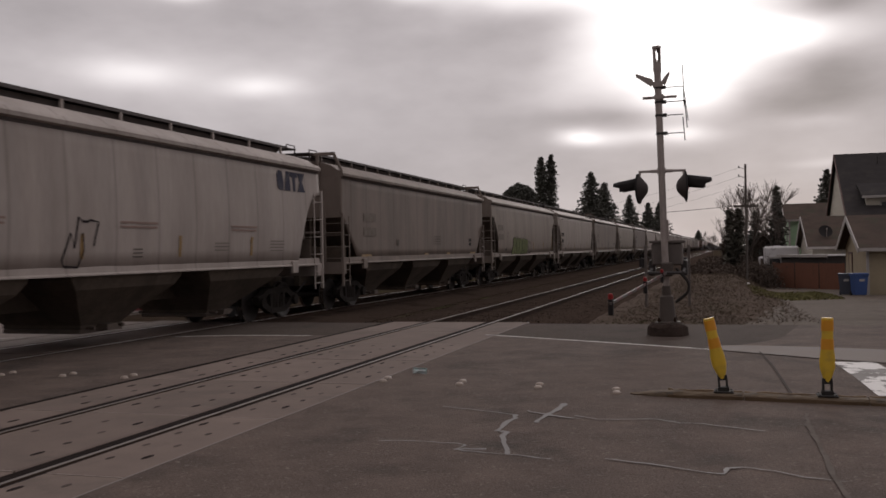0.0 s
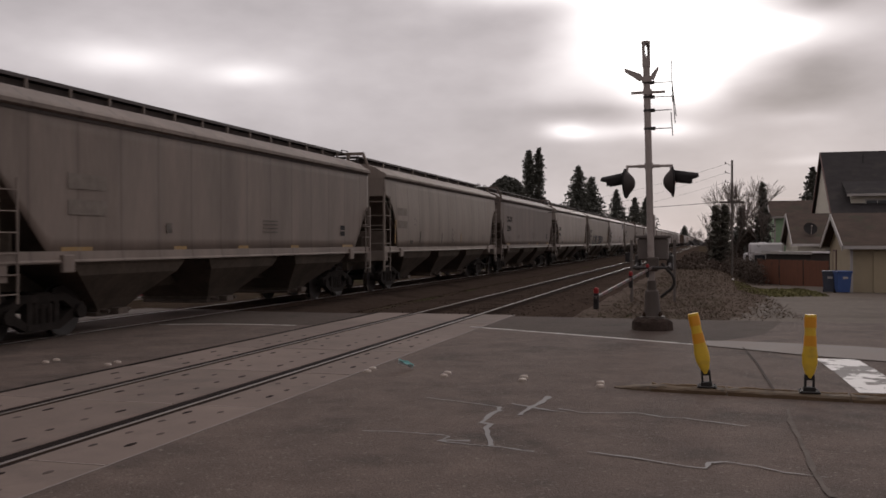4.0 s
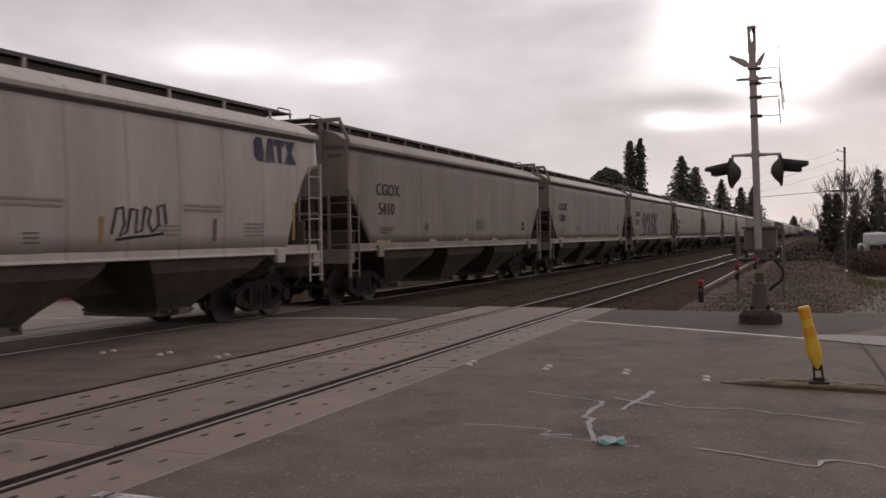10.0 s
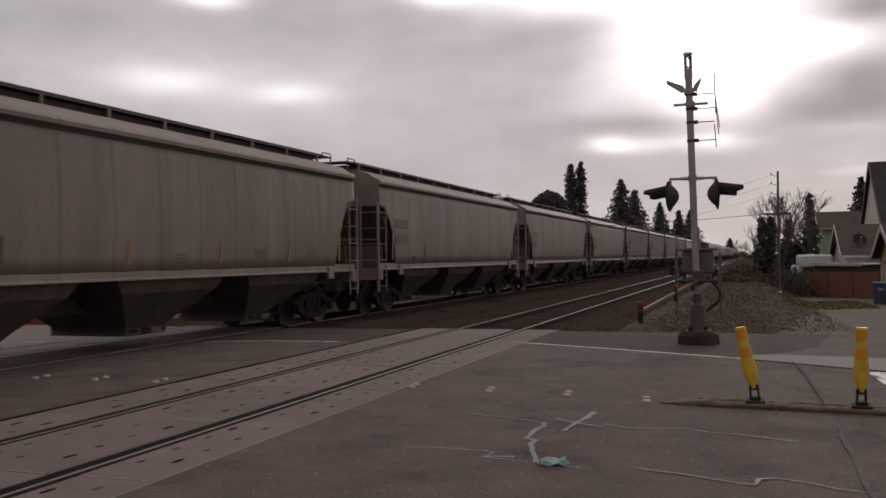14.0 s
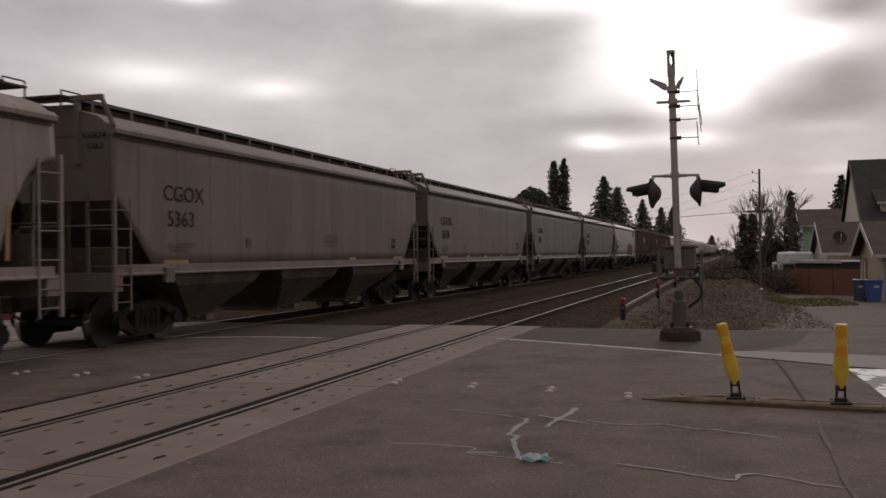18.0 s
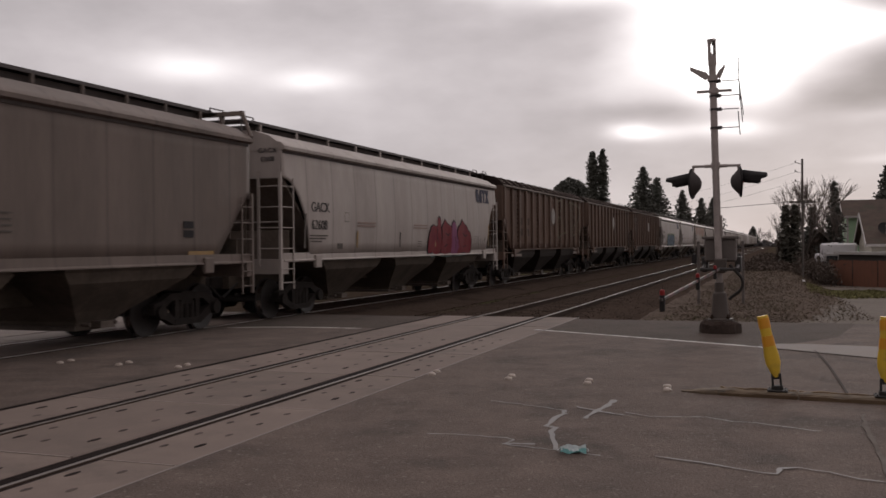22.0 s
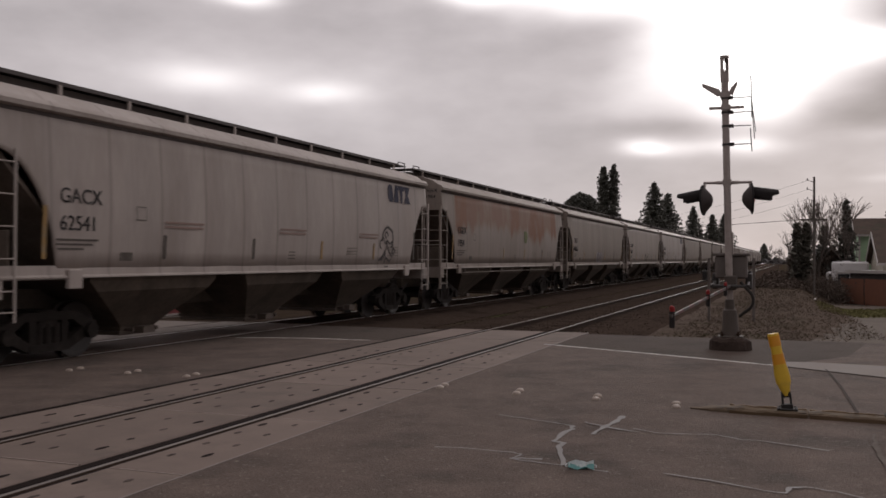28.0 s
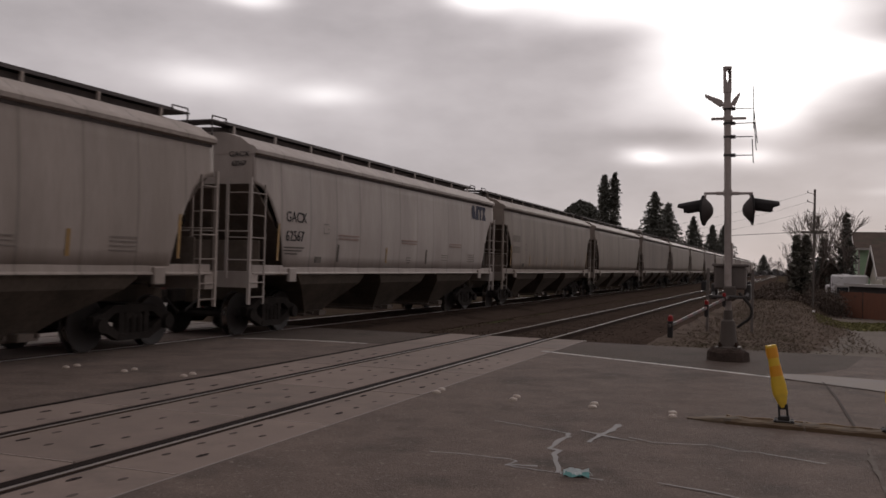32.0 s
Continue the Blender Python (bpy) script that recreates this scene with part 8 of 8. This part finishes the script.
# small tags
on_side("tag_scrawl", stroke([(-0.7, 0.1), (-0.55, 0.3), (-0.5, -0.1), (-0.2, 0.25), (-0.1, -0.1), (0.1, 0.28), (0.3, -0.05), (0.5, 0.25), (0.7, 0.0)], 0.06), CARS[28][0], "round", -0.2, 1.75, "graf_purple", label="purple spray tag")
for j in range(5):
    on_side("tag_scrawl", stroke([(0.2 * math.cos(a / 9 * 5.6 + j), 0.27 * math.sin(a / 9 * 5.6 + j)) for a in range(10)], 0.06), CARS[28][0], "round", -0.85 + j * 0.33, 1.75, "graf_purple" if j % 2 else "graf_white", lift=0.008)
LOOP = [(0.0, -0.2), (0.12, 0.28), (0.3, 0.3), (0.34, -0.05), (0.22, -0.28), (0.42, -0.18), (0.52, 0.26), (0.7, 0.22), (0.66, -0.25), (0.84, -0.2), (0.92, 0.28), (1.1, 0.2), (1.02, -0.02), (1.14, -0.26), (1.34, -0.12), (1.3, 0.26), (1.5, 0.3), (1.56, -0.1)]
on_side("tag_scrawl", stroke(LOOP, 0.05), CARS[29][0], "round", -0.4, 1.8, "graf_black", label="black spray scrawl")
on_side("tag_scrawl", stroke([(x * 0.84, z * 0.8 + 0.06 * x) for x, z in LOOP], 0.055), CARS[9][0], "round", 1.70, 1.93, "graf_black", label="black spray scrawl")
on_side("tag_scrawl", stroke([(0.1, -0.26), (0.5, -0.22), (0.9, -0.2), (1.25, -0.16)], 0.04), CARS[9][0], "round", 1.70, 1.93, "graf_black")
on_side("tag_scrawl", stroke([(-0.45, 0.45), (-0.1, 0.55), (-0.4, 0.1), (-0.05, 0.15), (-0.3, -0.35), (0.05, -0.2), (0.1, 0.5), (0.3, 0.6), (0.25, -0.5), (0.45, -0.75)], 0.07), CARS[20][0], "straight", -6.55, 2.5, "graf_black", label="black spray scrawl")
for pts in (((70, 160), (75, 110), (95, 75), (125, 55), (155, 70), (180, 95), (185, 150), (175, 190)), ((60, 220), (48, 205), (50, 170), (80, 140), (100, 185), (125, 160), (150, 185), (185, 160), (188, 190), (160, 212)),
            ((110, 140), (95, 120), (110, 95), (128, 100), (130, 125)), ((40, 312), (80, 275), (110, 225), (105, 270), (60, 312)), ((175, 245), (190, 215), (210, 235), (195, 265), (175, 250)),
            ((95, 262), (122, 200), (150, 250), (182, 282), (160, 320), (112, 288), (100, 322)), ((118, 160), (122, 205), (135, 165), (120, 190)), ((110, 362), (150, 360), (145, 372), (112, 374))):
    on_side("tag_scrawl", stroke([(4.5 + 0.00617 * u, 2.71 - 0.0036 * v) for u, v in pts], 0.055), CARS[26][0], "round", 0, 0, "tag_grey", label="dark grey sprayed flower-like scrawl")
on_side("tag_scrawl", stroke([(-0.2, -0.3), (-0.2, 0.3), (0.1, 0.2), (-0.1, -0.1), (0.2, -0.3)], 0.03), CARS[5][0], "round", 0.2, 1.9, "graf_black")

# ---------------------------------------------------------------- litter blown over the road
M["mask_teal"] = material("pale_teal_nonwoven", (0.16, 0.36, 0.35), 0.8, vary=0.12, scale=30, bump=0.1)
M["mask_pale"] = material("pale_nonwoven", (0.50, 0.55, 0.55), 0.8, vary=0.1, scale=30, bump=0.1)
mask = thing("paper_mask", "crumpled teal and white disposable face mask on the road", "litter", pose(-4.03, 12.34, 0.03))
bm = bmesh.new()
g = [[bm.verts.new((-0.10 + 0.20 * i / 8, -0.042 + 0.084 * j / 5, 0.024 * math.sin(j * 2.6) + 0.012 * math.sin(i * 1.1 + j))) for i in range(9)] for j in range(6)]
for r0, r1 in zip(g, g[1:]):
    for i in range(8):
        bm.faces.new((r0[i], r0[i + 1], r1[i + 1], r1[i]))
outer = part("outer_layer", bm, M["mask_teal"], mask)
outer.modifiers.new("t", "SOLIDIFY").thickness = 0.004
bm = bmesh.new()
g = [[bm.verts.new((-0.098 + 0.196 * i / 8, -0.041 + 0.082 * j / 5, -0.007 + 0.024 * math.sin(j * 2.6) + 0.012 * math.sin(i * 1.1 + j))) for i in range(9)] for j in range(6)]
for r0, r1 in zip(g, g[1:]):
    for i in range(8):
        bm.faces.new((r0[i], r0[i + 1], r1[i + 1], r1[i]))
part("inner_layer", bm, M["mask_pale"], mask, "pale inner layer")
for s in (-1, 1):
    cu = bpy.data.curves.new("ear_loop", "CURVE")
    cu.dimensions, cu.bevel_depth = "3D", 0.0018
    spl = cu.splines.new("BEZIER")
    spl.bezier_points.add(2)
    for bp, co in zip(spl.bezier_points, ((s * 0.10, -0.035, 0), (s * 0.122, 0, 0.01), (s * 0.10, 0.035, 0))):
        bp.co = co
        bp.handle_left_type = bp.handle_right_type = "AUTO"
    lo = new("ear_loop", cu)
    cu.materials.append(M["mask_pale"])
    lo.parent = mask


# ---------------------------------------------------------------- motion
def motions():
    for car, y in CARS:
        walk(car, [(t, pose(FAR, y - d, 0)) for t, d in WAY])
    # the wheels roll with the way covered: one turning shared by wheelsets at the same place on their cars
    ts = [k / FPS for k in range(0, 32 * FPS + 1)]
    ds = np.interp(ts, [t for t, _ in WAY], [d for _, d in WAY])
    turned = {}
    for ax in [o for car, _ in CARS for o in car.children if o.name.startswith("wheelset")]:
        key = round(ax.location.y, 3)
        if key not in turned:
            place = ax.location.copy()
            walk(ax, [(t, Matrix.Translation(place) @ Matrix.Rotation(d / R_WHEEL, 4, "X")) for t, d in zip(ts, ds)])
            turned[key] = ax
        else:
            src = turned[key].animation_data
            ax.rotation_mode = "QUATERNION"
            ax.animation_data_create()
            ax.animation_data.action = src.action
            ax.animation_data.action_slot = src.action_slot
    walk(mask, [(0.0, pose(-3.99, 12.13, 0.03, -80, 0, -10)), (0.5, pose(-4.04, 12.28, 0.03, -80, 0, -8)), (1.0, pose(-4.21, 12.26, 0.03, -82, 0, -8)), (1.5, pose(-4.21, 12.21, 0.03, -82, 0, -6)), (3.2, pose(-4.2, 12.2, 0.035, -80, 0, -5)),
                (3.5, pose(-4.21, 12.3, 0.05, -60, 15, 5)), (4.0, pose(-3.8, 11.6, 0.09, -5, 20, 15)), (4.5, pose(-3.33, 10.65, 0.10, 45, 30, 30)), (5.5, pose(-2.37, 8.82, 0.09, 75, 40, 25)), (5.7, pose(-2.10, 8.44, 0.07, 60, 10, 10)), (5.9, pose(-1.91, 8.28, 0.05, 60, 0, -5)),
                (6.1, pose(-1.75, 7.98, 0.06, 75, 0, 0)), (6.3, pose(-1.68, 7.66, 0.05, 80, 0, 5)), (6.5, pose(-1.60, 7.50, 0.04, 130, 0, 8)), (6.7, pose(-1.61, 7.36, 0.035, 170, 0, 12)), (7.0, pose(-1.56, 7.36, 0.03, 192, 0, 14)), (32.0, pose(-1.56, 7.36, 0.03, 192, 0, 14))])


motions()
